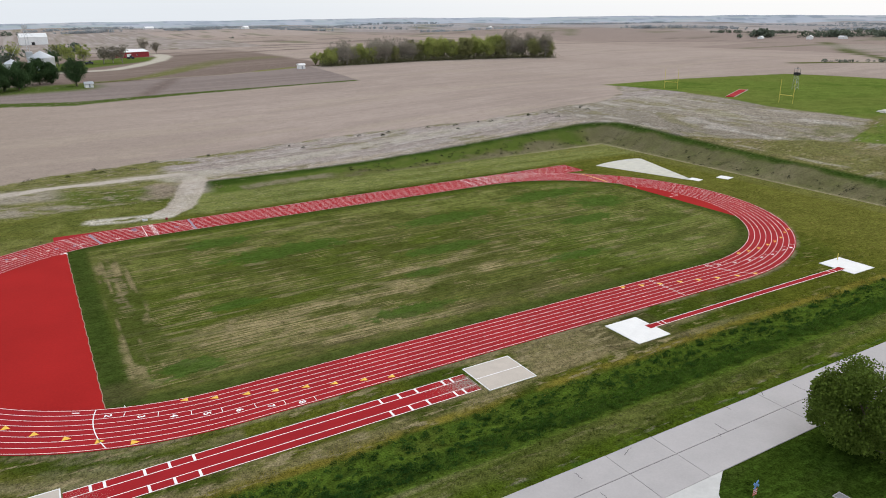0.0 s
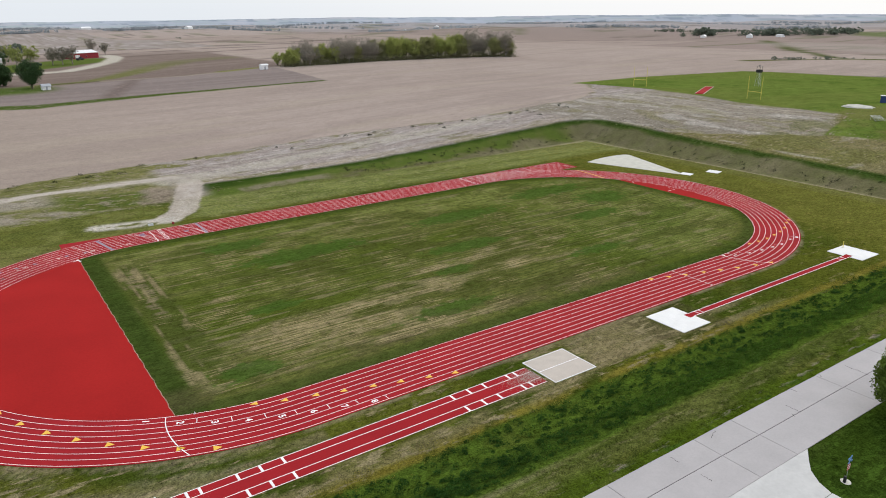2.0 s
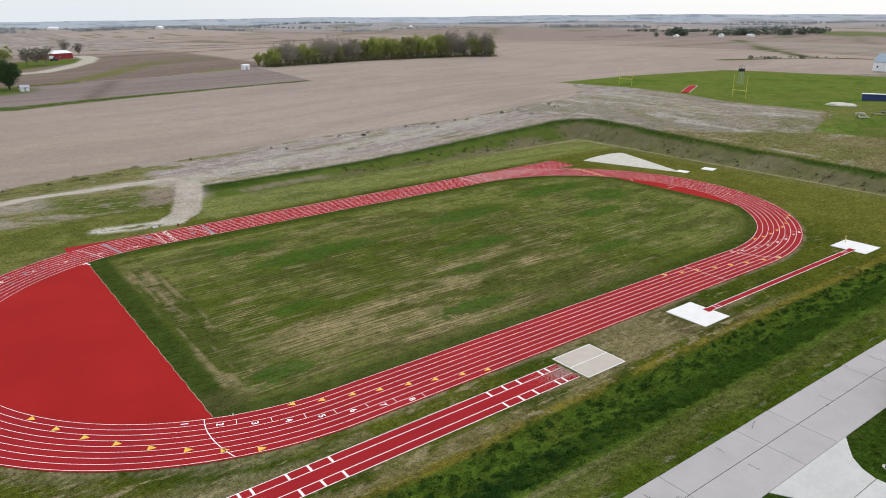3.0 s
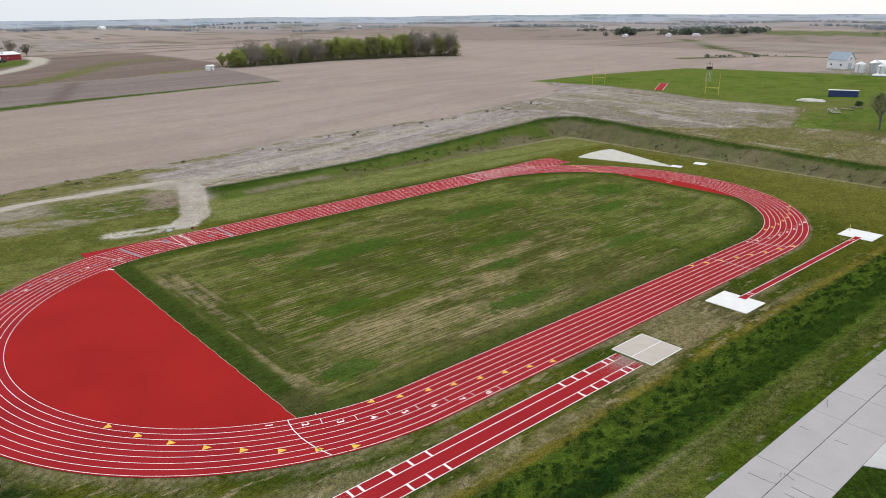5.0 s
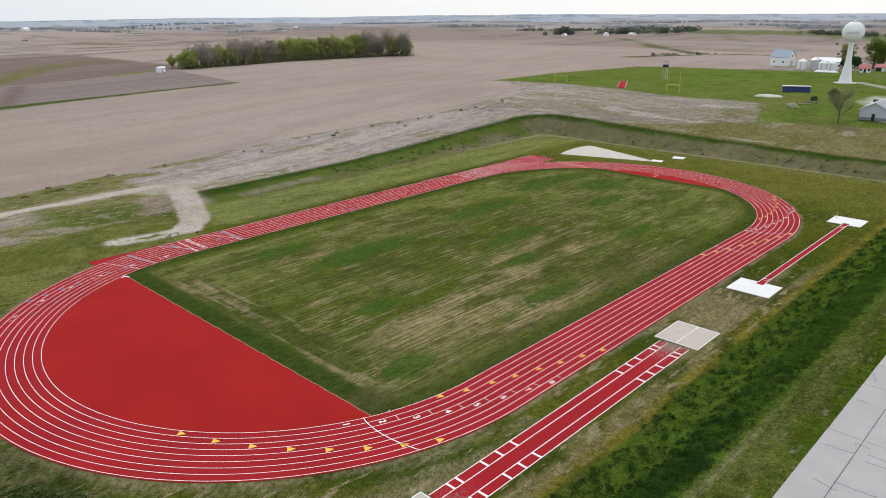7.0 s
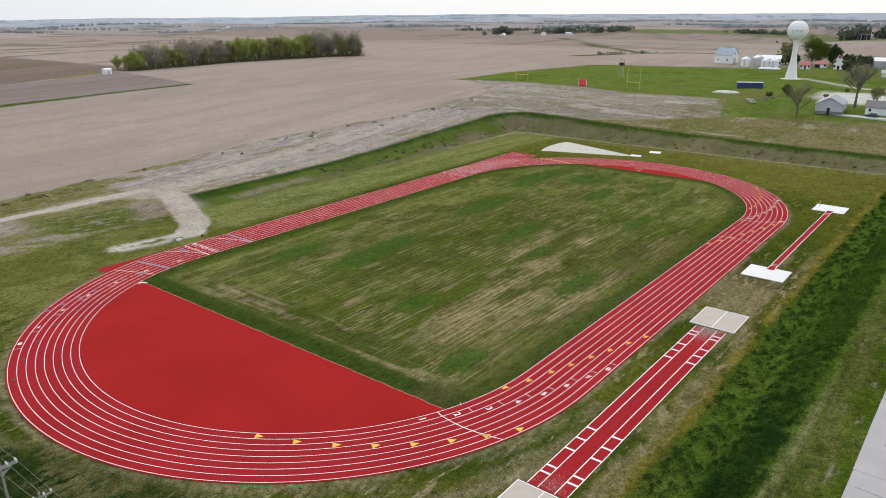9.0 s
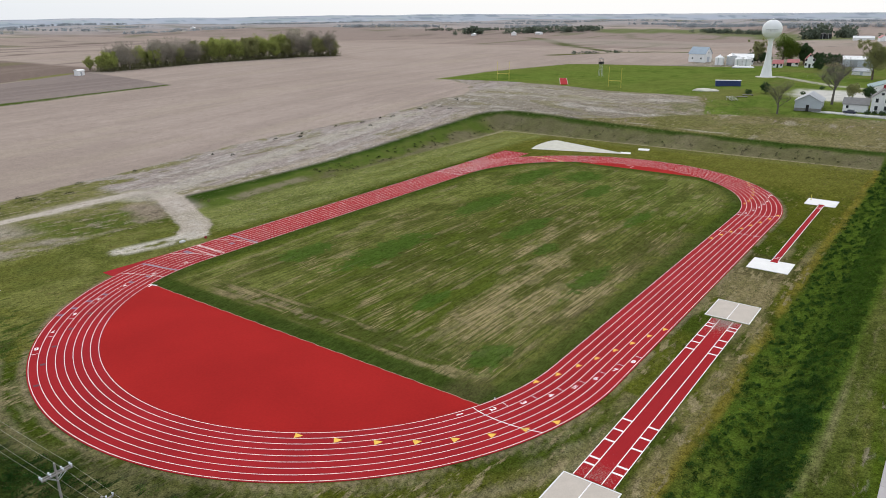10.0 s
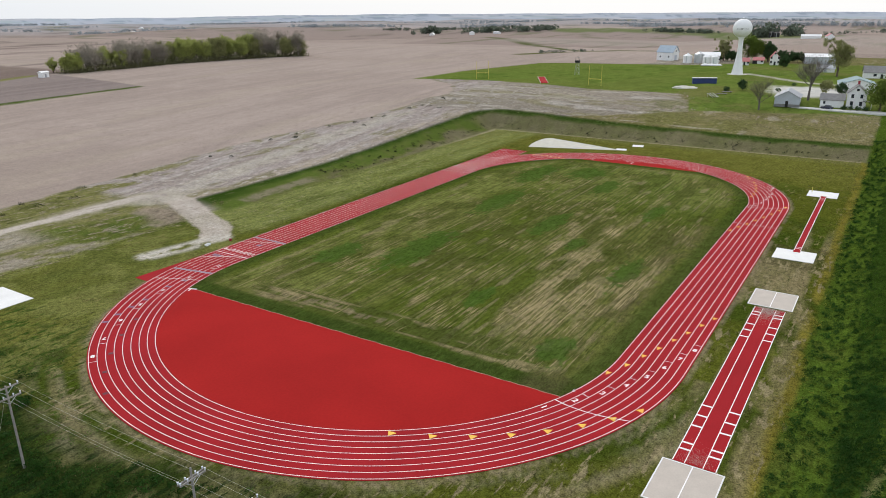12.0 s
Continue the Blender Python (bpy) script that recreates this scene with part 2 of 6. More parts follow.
M_black = material("black_paint", (0.02, 0.02, 0.022), 0.5, vary=0.15, size=1.0)
M_pole = material("weathered_pole_wood", (0.30, 0.28, 0.26), 0.9, vary=0.2, size=0.5)
M_wire = material("aluminium_wire", (0.52, 0.50, 0.42), 0.5, metal=0.3, vary=0.05, size=1.0)
M_ceramic = material("pale_ceramic", (0.72, 0.75, 0.82), 0.3, vary=0.05, size=0.3)
M_signred = material("sign_red", (0.5, 0.06, 0.05), 0.4, vary=0.05, size=0.5)
M_signblue = material("sign_blue", (0.16, 0.3, 0.55), 0.4, vary=0.05, size=0.5)
M_car = material("dark_car_paint", (0.03, 0.035, 0.06), 0.25, vary=0.05, size=1.0, spec=0.6)
M_hill = material("haze_tinted_hills", (0.34, 0.38, 0.43), 1.0, vary=0.05, size=420.0, fine=5, spec=0.0, attr="tint")
# haze painted into leaf colours: slightly for groves, strongly for the far rows
M_grove = material("grove_leaves", (0.135, 0.16, 0.12), 0.9, vary=0.15, size=30.0, island=0.12, spec=0.05, thin=0.25)
M_hazeleaf = material("haze_tinted_leaves", (0.34, 0.37, 0.39), 0.9, vary=0.15, size=30.0, island=0.1, spec=0.05, thin=0.25)


# ---------------------------------------------------------------- mesh helpers
def obj(name, verts, faces, mat, parent=None, smooth=False):
    me = bpy.data.meshes.new(name)
    me.from_pydata([tuple(v) for v in verts], [], [tuple(f) for f in faces])
    me.materials.append(mat)
    if smooth:
        me.polygons.foreach_set("use_smooth", [True] * len(me.polygons))
    ob = new(name, me)
    ob.parent = parent
    return ob


def thing(name, x=0.0, y=0.0, z=None, turn=0.0, label="", category="", group="", kind=""):
    """An Empty at the foot of a thing."""
    ob = new(name)
    ob.empty_display_size = 0.3
    ob.matrix_world = pose(x, y, gz(x, y) if z is None else z, 0, 0, turn)
    return tagged(ob, label, category, group, kind)


def part(name, bm, mat, parent=None, label="", smooth=False):
    me = bpy.data.meshes.new(name)
    bm.normal_update()
    bm.to_mesh(me)
    bm.free()
    me.materials.append(mat)
    if smooth:
        me.polygons.foreach_set("use_smooth", [True] * len(me.polygons))
    ob = new(name, me)
    ob.parent = parent
    return tagged(ob, label)


def box(bm, x0, x1, y0, y1, z0, z1, bevel=0.0):
    v = [bm.verts.new(c) for c in ((x0, y0, z0), (x1, y0, z0), (x1, y1, z0), (x0, y1, z0), (x0, y0, z1), (x1, y0, z1), (x1, y1, z1), (x0, y1, z1))]
    f = [bm.faces.new([v[i] for i in q]) for q in ((3, 2, 1, 0), (4, 5, 6, 7), (0, 1, 5, 4), (1, 2, 6, 5), (2, 3, 7, 6), (3, 0, 4, 7))]
    if bevel:
        edges = {e for g in f for e in g.edges}
        bmesh.ops.bevel(bm, geom=list(edges), offset=bevel, segments=1, affect="EDGES")
    return bm


def boxm(*a, bevel=0.0):
    return box(bmesh.new(), *a, bevel=bevel)


def tube(bm, a, b, ra, rb, n=8):
    """A tapered round bar from a to b."""
    a, b = Vector(a), Vector(b)
    q = (b - a).to_track_quat("Z", "Y")
    lo, hi = [], []
    for i in range(n):
        c = Vector((math.cos(2 * math.pi * i / n), math.sin(2 * math.pi * i / n), 0))
        lo.append(bm.verts.new(a + q @ (c * ra)))
        hi.append(bm.verts.new(b + q @ (c * rb)))
    for i in range(n):
        j = (i + 1) % n
        bm.faces.new((lo[i], lo[j], hi[j], hi[i]))
    bm.faces.new(lo[::-1])
    bm.faces.new(hi)
    return bm


def lathe(profile, n=32):
    """A turned shape from (radius, height) pairs."""
    bm = bmesh.new()
    rings = [[bm.verts.new((r * math.cos(2 * math.pi * i / n), r * math.sin(2 * math.pi * i / n), z)) for i in range(n)] for r, z in profile]
    for a, b in zip(rings, rings[1:]):
        for i in range(n):
            j = (i + 1) % n
            bm.faces.new((a[i], a[j], b[j], b[i]))
    bm.faces.new(rings[0][::-1])
    bm.faces.new(rings[-1])
    return bm


def slab(bm, pts, z0, z1):
    """An upright prism over a plan outline (counter-clockwise)."""
    lo = [bm.verts.new((x, y, z0)) for x, y in pts]
    hi = [bm.verts.new((x, y, z1)) for x, y in pts]
    n = len(pts)
    for i in range(n):
        j = (i + 1) % n
        bm.faces.new((lo[i], lo[j], hi[j], hi[i]))
    bm.faces.new(hi)
    bm.faces.new(lo[::-1])
    return bm


def gable(bm, w, d, h0, h1, over=0.4, thick=0.18):
    """Two roof planes over a plan w by d, ridge along x, eaves at h0, ridge at h1."""
    hw, hd = w / 2 + over, d / 2
    k = (h1 - h0) / hd
    for s in (1, -1):
        y1, ze = s * (hd + over), h0 - over * k
        c = [(-hw, 0, h1), (hw, 0, h1), (hw, y1, ze), (-hw, y1, ze)]
        lo = [bm.verts.new(p) for p in c]
        hi = [bm.verts.new((x, y, z + thick)) for x, y, z in c]
        order = range(4) if s < 0 else range(3, -1, -1)
        bm.faces.new([hi[i] for i in order])
        bm.faces.new([lo[i] for i in order][::-1])
        for i in range(4):
            j = (i + 1) % 4
            bm.faces.new((lo[i], lo[j], hi[j], hi[i]))
    return bm


def gable_walls(bm, w, d, h0, h1):
    hw, hd = w / 2, d / 2
    pts = [(-hd, 0), (hd, 0), (hd, h0), (0, h1), (-hd, h0)]
    a = [bm.verts.new((-hw, y, z)) for y, z in pts]
    b = [bm.verts.new((hw, y, z)) for y, z in pts]
    bm.faces.new(a[::-1])
    bm.faces.new(b)
    for i in (0, 1, 4):
        j = (i + 1) % 5
        bm.faces.new((a[i], a[j], b[j], b[i]))
    return bm


def attribute_colours(me, rgb, coarse=1.0, name="tint"):
    at = me.color_attributes.new(name, "FLOAT_COLOR", "POINT")
    c = np.ones((len(me.vertices), 4), np.float32)
    c[:, :3] = np.clip(rgb, 0, 1)
    c[:, 3] = coarse
    at.data.foreach_set("color", c.ravel())


def grid_mesh(name, X, Y, Z, mat, keep=None):
    ny, nx = X.shape
    me = bpy.data.meshes.new(name)
    idx = np.arange(nx * ny).reshape(ny, nx)
    q = np.stack([idx[:-1, :-1], idx[:-1, 1:], idx[1:, 1:], idx[1:, :-1]], -1).reshape(-1, 4)
    me.vertices.add(nx * ny)
    me.vertices.foreach_set("co", np.stack([X, Y, Z], -1).astype(np.float32).ravel())
    me.loops.add(q.size)
    me.loops.foreach_set("vertex_index", q.astype(np.int32).ravel())
    me.polygons.add(len(q))
    me.polygons.foreach_set("loop_start", np.arange(0, q.size, 4, dtype=np.int32))
    me.polygons.foreach_set("loop_total", np.full(len(q), 4, np.int32))
    me.update()
    me.validate()
    me.polygons.foreach_set("use_smooth", [True] * len(me.polygons))
    me.materials.append(mat)
    return me


def mixc(base, colour, mask):
    return base * (1 - mask[..., None]) + np.asarray(colour, float) * mask[..., None]


def band(v, lo, hi, soft):
    return sm((v - lo) / soft + 0.5) * sm((hi - v) / soft + 0.5)


def near_line(x, y, pts):
    """Distance in plan to a chain of straight pieces."""
    best = np.full(x.shape, 1e9)
    for (ax, ay), (bx, by) in zip(pts, pts[1:]):
        dx, dy = bx - ax, by - ay
        t = np.clip(((x - ax) * dx + (y - ay) * dy) / (dx * dx + dy * dy), 0, 1)
        best = np.minimum(best, np.hypot(x - ax - t * dx, y - ay - t * dy))
    return best


# ---------------------------------------------------------------- ground
def steps(a, b, s):
    return list(np.arange(a, b, s))


def outward(start, step, sign, limit=4700.0, ratio=1.05):
    out, v = [], start
    while abs(v) < limit:
        step *= ratio
        v += sign * step
        out.append(v)
    return out


TAN, TAN_DARK, BROWN = (0.365, 0.298, 0.258), (0.32, 0.258, 0.222), (0.255, 0.20, 0.175)
GREEN_FRESH = (0.122, 0.168, 0.038)
DRY, SCRAPED, STONE = (0.215, 0.175, 0.092), (0.308, 0.262, 0.238), (0.47, 0.415, 0.36)
OCHRE = (0.175, 0.145, 0.026)
DIRT_ROAD = [(-140, 106), (-68, 89.5), (-58, 91.2), (-43, 91), (-24, 91.2), (-21, 88)]


def field_edge(x):
    return np.interp(x, [-300, -70, -45, -20, 15, 48, 90, 130, 150, 178, 200, 206, 260, 325, 336, 345], [60, 102, 111, 114, 120, 119, 108, 110, 110, 126, 155, 163, 165, 147, 95, 80])


def ground_colours(x, y):
    wob = fnoise(x, y, 9, 1) - 0.5
    big = fnoise(x, y, 60, 2)
    small = fnoise(x, y, 2.6, 3)
    mid = fnoise(x, y, 12, 4)
    # distant patchwork of fields
    u, v = x * 0.96 + y * 0.28, y * 0.96 - x * 0.28
    cu, cv = np.floor(u / 520 + 0.12 * np.sin(v / 300)), np.floor(v / 330 + 0.12 * np.sin(u / 400))
    pick = vnoise(cu * 7.13 + 0.5, cv * 5.7 + 0.5, 0.61, 11)
    c = np.empty((*x.shape, 3))
    c[:] = TAN
    c = mixc(c, TAN_DARK, (pick > 0.32) * 0.8)
    c = mixc(c, BROWN, (pick > 0.58) * 0.6)
    c = mixc(c, (0.17, 0.17, 0.085), (pick > 0.90) * 0.6)
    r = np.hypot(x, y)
    # distance haze painted in: field colours fade to pale grey beyond 1100 m
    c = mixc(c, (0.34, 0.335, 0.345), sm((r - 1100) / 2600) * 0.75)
    contour = np.abs(fnoise(x / 2.6 + 900, y, 170, 61) - 0.5)
    c = mixc(c, (0.15, 0.125, 0.105), sm(1.6 - contour / 0.009) * 0.6 * sm((r - 600) / 200))
    c = mixc(c, (0.13, 0.14, 0.075), sm(1.6 - np.abs(fnoise(x / 2 - 300, y, 260, 62) - 0.5) / 0.012) * 0.6 * sm((r - 650) / 200))
    # big tilled field north of the track
    edge = field_edge(x) + 5 * wob
    tilled = (r < 760).astype(float) * sm((y - edge) / 2.0 + 0.5)
    rows = 0.5 + 0.5 * np.sin((y + 0.12 * x + 3 * wob) * 0.9)
    t = np.empty_like(c)
    t[:] = TAN
    t = mixc(t, TAN_DARK, sm((big - 0.45) * 4) * 0.55)
    t = t * (0.93 + 0.10 * rows * mid + 0.10 * vnoise((x + 0.2 * y) / 26, y - 0.13 * x, 1.7, 64))[..., None]
    t = mixc(t, (0.29, 0.235, 0.205), sm((fnoise(x * 0.12 + 60, y - 0.1 * x, 9, 65) - 0.5) * 6) * 0.45)
    t = mixc(t, (0.305, 0.248, 0.203), sm((40 - x) / 160) * 0.8)
    t = mixc(t, (0.38, 0.32, 0.25), sm((fnoise(x * 0.25, y, 14, 6) - 0.55) * 5) * 0.35)
    c = c * (1 - tilled[..., None]) + t * tilled[..., None]
    # darker field beyond, its green margin, and the grassy waterway running up to the far fields
    lower = np.interp(x, [-120, -69, -38, -20, 8, 38, 71, 117], [288, 285, 275, 279, 285, 287, 288, 288])
    upper = np.interp(x, [-120, -52, -20, 16, 58, 90, 120], [322, 324, 358, 366, 366, 376, 388])
    beyond = sm((y - upper) / 4 + 0.5) * (1 - sm((y - 560) / 160)) * sm((150 - x) / 12)
    c = mixc(c, (0.215, 0.168, 0.142), beyond)
    c = mixc(c, (0.17, 0.13, 0.112), beyond * sm((vnoise(x / 60, y - 0.2 * x, 9, 66) - 0.45) * 5) * 0.6)
    strip = sm((y - lower) / 3 + 0.5) * sm((upper - y) / 2 + 0.5) * sm((118 + 0.06 * (y - 290) - x) / 3 + 0.5)
    c = mixc(c, (0.245, 0.202, 0.185), strip)
    c = mixc(c, (0.20, 0.163, 0.15), strip * sm((vnoise(x / 30, y, 4, 67) - 0.45) * 5) * 0.6)
    c = mixc(c, (0.15, 0.115, 0.10), strip * sm(1 - near_line(x, y, [(-5, 285), (24, 360)]) / 9) * 0.7)
    c = mixc(c, (0.075, 0.108, 0.028), band(y - lower + 2 * wob, np.interp(x, [-60, 60], [-7, -3.5]), np.interp(x, [-60, 60], [7, 2]), 2.5) * sm((117 - x) / 4 + 0.5))
    c = mixc(c, (0.045, 0.065, 0.02), band(y - lower + 2 * wob, -1, 1, 2) * sm((117 - x) / 4) * 0.6)
    ww = near_line(x, y, [(-30, 364), (-4, 370), (14, 386), (36, 418), (60, 456), (90, 498), (128, 512)])
    c = mixc(c, (0.14, 0.15, 0.045), sm(1.3 - ww / np.interp(y, [360, 390, 520], [4, 9, 20])) * np.interp(y, [360, 430, 520], [0.85, 0.8, 0.35]))
    c = mixc(c, (0.05, 0.06, 0.02), sm(1.3 - near_line(x, y, [(-34, 358), (-14, 368), (8, 370)]) / 2.2) * 0.75)
    c = mixc(c, (0.34, 0.30, 0.22), sm(1.3 - near_line(x, y, [(8, 369), (58, 367), (95, 379)]) / 2.0) * 0.65)
    c = mixc(c, (0.17, 0.18, 0.05), sm(1.4 - near_line(x, y, [(84, 378), (112, 388)]) / 5) * 0.8)
    c = mixc(c, (0.085, 0.125, 0.03), sm(1.5 - near_line(x, y, [(-110, 335), (-60, 345), (-38, 346)]) / 18))
    for pts, wide in (([(-40, 640), (60, 660), (170, 690), (260, 700)], 5), ([(-60, 720), (60, 735), (200, 770), (420, 800)], 7), ([(60, 600), (140, 610), (210, 640)], 4), ([(330, 640), (420, 600), (520, 560)], 5), ([(150, 760), (340, 740), (480, 690)], 6), ([(-160, 800), (40, 840), (300, 900)], 8)):
        c = mixc(c, (0.135, 0.105, 0.092), sm(1.5 - near_line(x, y + 10 * wob, pts) / wide) * 0.7)
    # scraped belt between the cut slope and the field
    north = sm((y - 66) / 6) * (1 - tilled) * (x < 205)
    sc = np.empty_like(c)
    sc[:] = SCRAPED
    sc = mixc(sc, (0.41, 0.375, 0.345), sm((fnoise(x * 0.16 + y * 0.1 + 40, y - 0.13 * x, 2.4, 7) - 0.52) * 9) * 0.6)
    sc = mixc(sc, (0.36, 0.305, 0.23), band(pad_distance(x, y), 12.5, 19, 3) * sm((fnoise(x * 0.2, y, 3, 108) - 0.38) * 5) * 0.7)
    sc = mixc(sc, (0.225, 0.19, 0.155), sm((fnoise(x * 0.10 - 30, y - 0.13 * x, 1.8, 104) - 0.52) * 8) * 0.55)
    sc = mixc(sc, (0.17, 0.16, 0.07), sm((fnoise(x * 0.4, y, 6, 8) - 0.62) * 7) * 0.6)
    c = c * (1 - north[..., None]) + sc * north[..., None]
    c = mixc(c, (0.16, 0.155, 0.05), north * band(y - edge, -4 - 8 * sm((15 - x) / 40), 1, 3) * sm((fnoise(x * 0.6, y, 4, 105) - 0.42) * 7) * (0.6 + 0.3 * sm((20 - x) / 40)))
    # grassy corner west of the dirt road, with bare strips and a dug patch
    west = sm((-24 - x) / 6) * (1 - tilled) * sm((y - 44) / 10) * sm((200 - y) / 20)
    w = y + 0.28 * (x + 50) + 4 * wob
    g = np.empty_like(c)
    g[:] = (0.145, 0.145, 0.050)
    g = mixc(g, (0.215, 0.195, 0.085), sm((fnoise(x * 0.3, y, 5, 109) - 0.5) * 6) * 0.5)
    g = mixc(g, (0.070, 0.105, 0.020), band(w, 71, 84, 3) * sm((x + 62) / 12) * 0.85 * (0.5 + 0.5 * sm((small - 0.3) * 4)))
    g = mixc(g, (0.072, 0.108, 0.022), sm((60 - w) / 3) * sm((mid - 0.40) * 5) * 0.85)
    g = mixc(g, (0.30, 0.262, 0.205), band(w, 63.0, 70.5, 2.0) * sm((fnoise(x * 0.3, w, 3.0, 106) - 0.28) * 6) * 0.95)
    g = mixc(g, (0.31, 0.272, 0.22), band(w, 74, 88, 4) * sm((-52 - x) / 8) * sm((fnoise(x * 0.3, w, 4.0, 110) - 0.3) * 5) * 0.9)
    g = mixc(g, (0.045, 0.06, 0.02), sm((fnoise(x * 0.5, y, 2.2, 111) - 0.66) * 14) * 0.5)
    c = c * (1 - west[..., None]) + g * west[..., None]
    dug_patch = sm(1.35 - np.hypot((x + 31.8) / 5.0, (y - 74) / 9.0) - 1.2 * wob)
    c = mixc(c, (0.285, 0.225, 0.178), dug_patch * (0.7 + 0.3 * small))
    c = mixc(c, (0.13, 0.10, 0.075), dug_patch * sm((fnoise(x, y, 2.0, 112) - 0.58) * 10) * 0.7)
    # east side: stubble, rough grass, football field, village lawns
    east = sm((x - 112) / 10) * sm((112 - y) / 3) * (x < 460) * (y > -140) * (1 - tilled)
    e = np.empty_like(c)
    e[:] = (0.285, 0.25, 0.20)
    arcs = 0.5 + 0.5 * np.sin(np.hypot(x - 150, y + 30) * 1.9)
    e = e * (0.82 + 0.30 * arcs * sm((x - 135) / 20) * sm((fnoise(x, y, 14, 72) - 0.3) * 4))[..., None]
    e = mixc(e, (0.39, 0.355, 0.315), sm((fnoise(x * 0.9, y * 0.3, 7, 9) - 0.55) * 8) * 0.7)
    e = mixc(e, (0.19, 0.175, 0.075), sm((fnoise(x, y * 0.3, 8, 76) - 0.55) * 8) * 0.5)
    south = np.interp(x, [112, 126, 140, 156, 192], [60, 40, 20, 6, 18])
    e = mixc(e, (0.165, 0.145, 0.058), sm((south + 5 * wob - y) / 2.5 + 0.5) * 0.88)
    e = mixc(e, (0.36, 0.32, 0.25), sm((20 - y) / 12) * sm((fnoise(x * 0.5, y, 8, 71) - 0.66) * 9) * 0.55)
    e = mixc(e, (0.125, 0.13, 0.036), sm((26 - (y - 8 * wob)) / 9) * sm((mid - 0.4) * 4) * 0.6)
    lawn = sm((np.where(y > 14, x - np.interp(y, [14, 60, 90, 116, 158], [187, 192, 201, 203, 202]), x - np.interp(y, [-120, -40, -12, 6, 14], [176, 171, 163, 157, 186]))) / 2.5 + 0.5)
    far_lawn = sm((np.interp(y, [-140, 60, 95, 147, 166], [420, 345, 336, 325, 258]) - x) / 3 + 0.5)
    lg = np.empty_like(c)
    lg[:] = GREEN_FRESH
    lg = mixc(lg, (0.072, 0.12, 0.022), sm((mid - 0.5) * 5) * 0.6)
    lg = mixc(lg, (0.14, 0.16, 0.045), sm((big - 0.5) * 5) * 0.45)
    lg = mixc(lg, (0.15, 0.145, 0.055), sm((fnoise(x, y, 20, 75) - 0.55) * 7) * 0.6 * (y < 20))
    lg = lg * (0.97 + 0.05 * (np.sin((x * 0.3 + y) * 0.75) > 0))[..., None]
    c = c * (1 - east[..., None]) + e * east[..., None]
    la = lawn * far_lawn * (y > -140) * sm((168 - y) / 3) * (x > 150)
    c = c * (1 - la[..., None]) + lg * la[..., None]
    # levelled pad round the track
    d = pad_distance(x, y)
    pad = sm(1.5 - d / 3)
    p = np.empty_like(c)
    p[:] = (0.078, 0.090, 0.0145)
    p = mixc(p, (0.038, 0.062, 0.009), sm((mid - 0.45) * 5) * 0.75)
    p = mixc(p, (0.135, 0.135, 0.030), sm((x - 55) / 40) * (0.45 + 0.5 * big))
    p = mixc(p, DRY, sm((fnoise(x * 0.12, y, 2.0, 12) - 0.48) * 6) * band(y, -56, -45.5, 2) * 0.75 * sm((38 - x) / 20))
    p = mixc(p, (0.180, 0.202, 0.070), sm((y - 46) / 5) * sm((x + 34) / 8) * (0.55 + 0.4 * sm((fnoise(x * 0.15, y, 2.5, 107) - 0.4) * 4)))
    p = mixc(p, (0.20, 0.165, 0.085), band(x, -7, 9.5, 2) * band(y, -54, -46, 2) * (0.55 + 0.4 * small))
    p = mixc(p, (0.07, 0.062, 0.028), band(x, 5.5, 19, 1.5) * band(y, -56.5, -45.5, 1.5) * 0.45)
    ringd = np.hypot(np.maximum(np.abs(x) - HALF, 0), y) - OUT
    arc = np.where(x < -HALF, np.arctan2(-y, -(x + HALF)) * 45, -x)
    p = mixc(p, DRY, band(ringd, 0.1, 8.0, 2.5) * sm((-x - 32) / 14) * sm((vnoise(arc * 0.07, ringd, 1.9, 103) - 0.53) * 7) * 0.55 * (1 - 0.6 * sm((y - 24) / 10)))
    p = mixc(p, (0.23, 0.19, 0.13), band(ringd, 4, 11, 4) * sm((-x - 55) / 20) * sm((fnoise(x, y, 6, 13) - 0.52) * 7) * 0.6 * sm((20 - y) / 12))
    for k, (off, sway) in enumerate(((1.5, 0.2), (3.3, 0.3), (5.6, 0.9))):
        tyre = np.abs(ringd - off - sway * (fnoise(x, y, 16, 90 + k) - 0.5) * 3)
        p = mixc(p, (0.21, 0.19, 0.115), sm(1.6 - tyre / 0.4) * sm((-x - 45) / 12) * sm((40 - y) / 8) * sm((fnoise(x, y, 7, 95 + k) - 0.45) * 6) * 0.45)
    nw = sm((-72 - x) / 8) * sm((y - 16) / 8)
    p = mixc(p, (0.165, 0.172, 0.055), sm((-30 - x) / 8) * sm((y - 22) / 12) * (0.45 + 0.4 * sm((fnoise(x, y, 5, 119) - 0.4) * 5)))
    p = mixc(p, (0.13, 0.13, 0.03), nw * sm((fnoise(x, y, 7, 101) - 0.46) * 7) * 0.7)
    p = mixc(p, (0.030, 0.052, 0.011), nw * sm((fnoise(x, y, 4, 102) - 0.56) * 9) * 0.7)
    c = c * (1 - pad[..., None]) + p * pad[..., None]
    # cut slopes
    slope = band(d, 0.8, 13, 2.5) * ((y > 60) | (x > 108)) * (y > -58) * sm((x + 24) / 6)
    s = np.empty_like(c)
    s[:] = (0.132, 0.124, 0.060)
    s = mixc(s, (0.185, 0.158, 0.10), sm((fnoise(x * 0.4, y, 9, 14) - 0.45) * 4) * 0.45)
    north_side = sm((y - 62) / 4) * sm((112 - x) / 10)
    s = mixc(s, (0.078, 0.118, 0.022), north_side * sm((d - 3.2 - 9 * wob + 5 * sm((30 - x) / 40)) / 3.5) * 0.9)
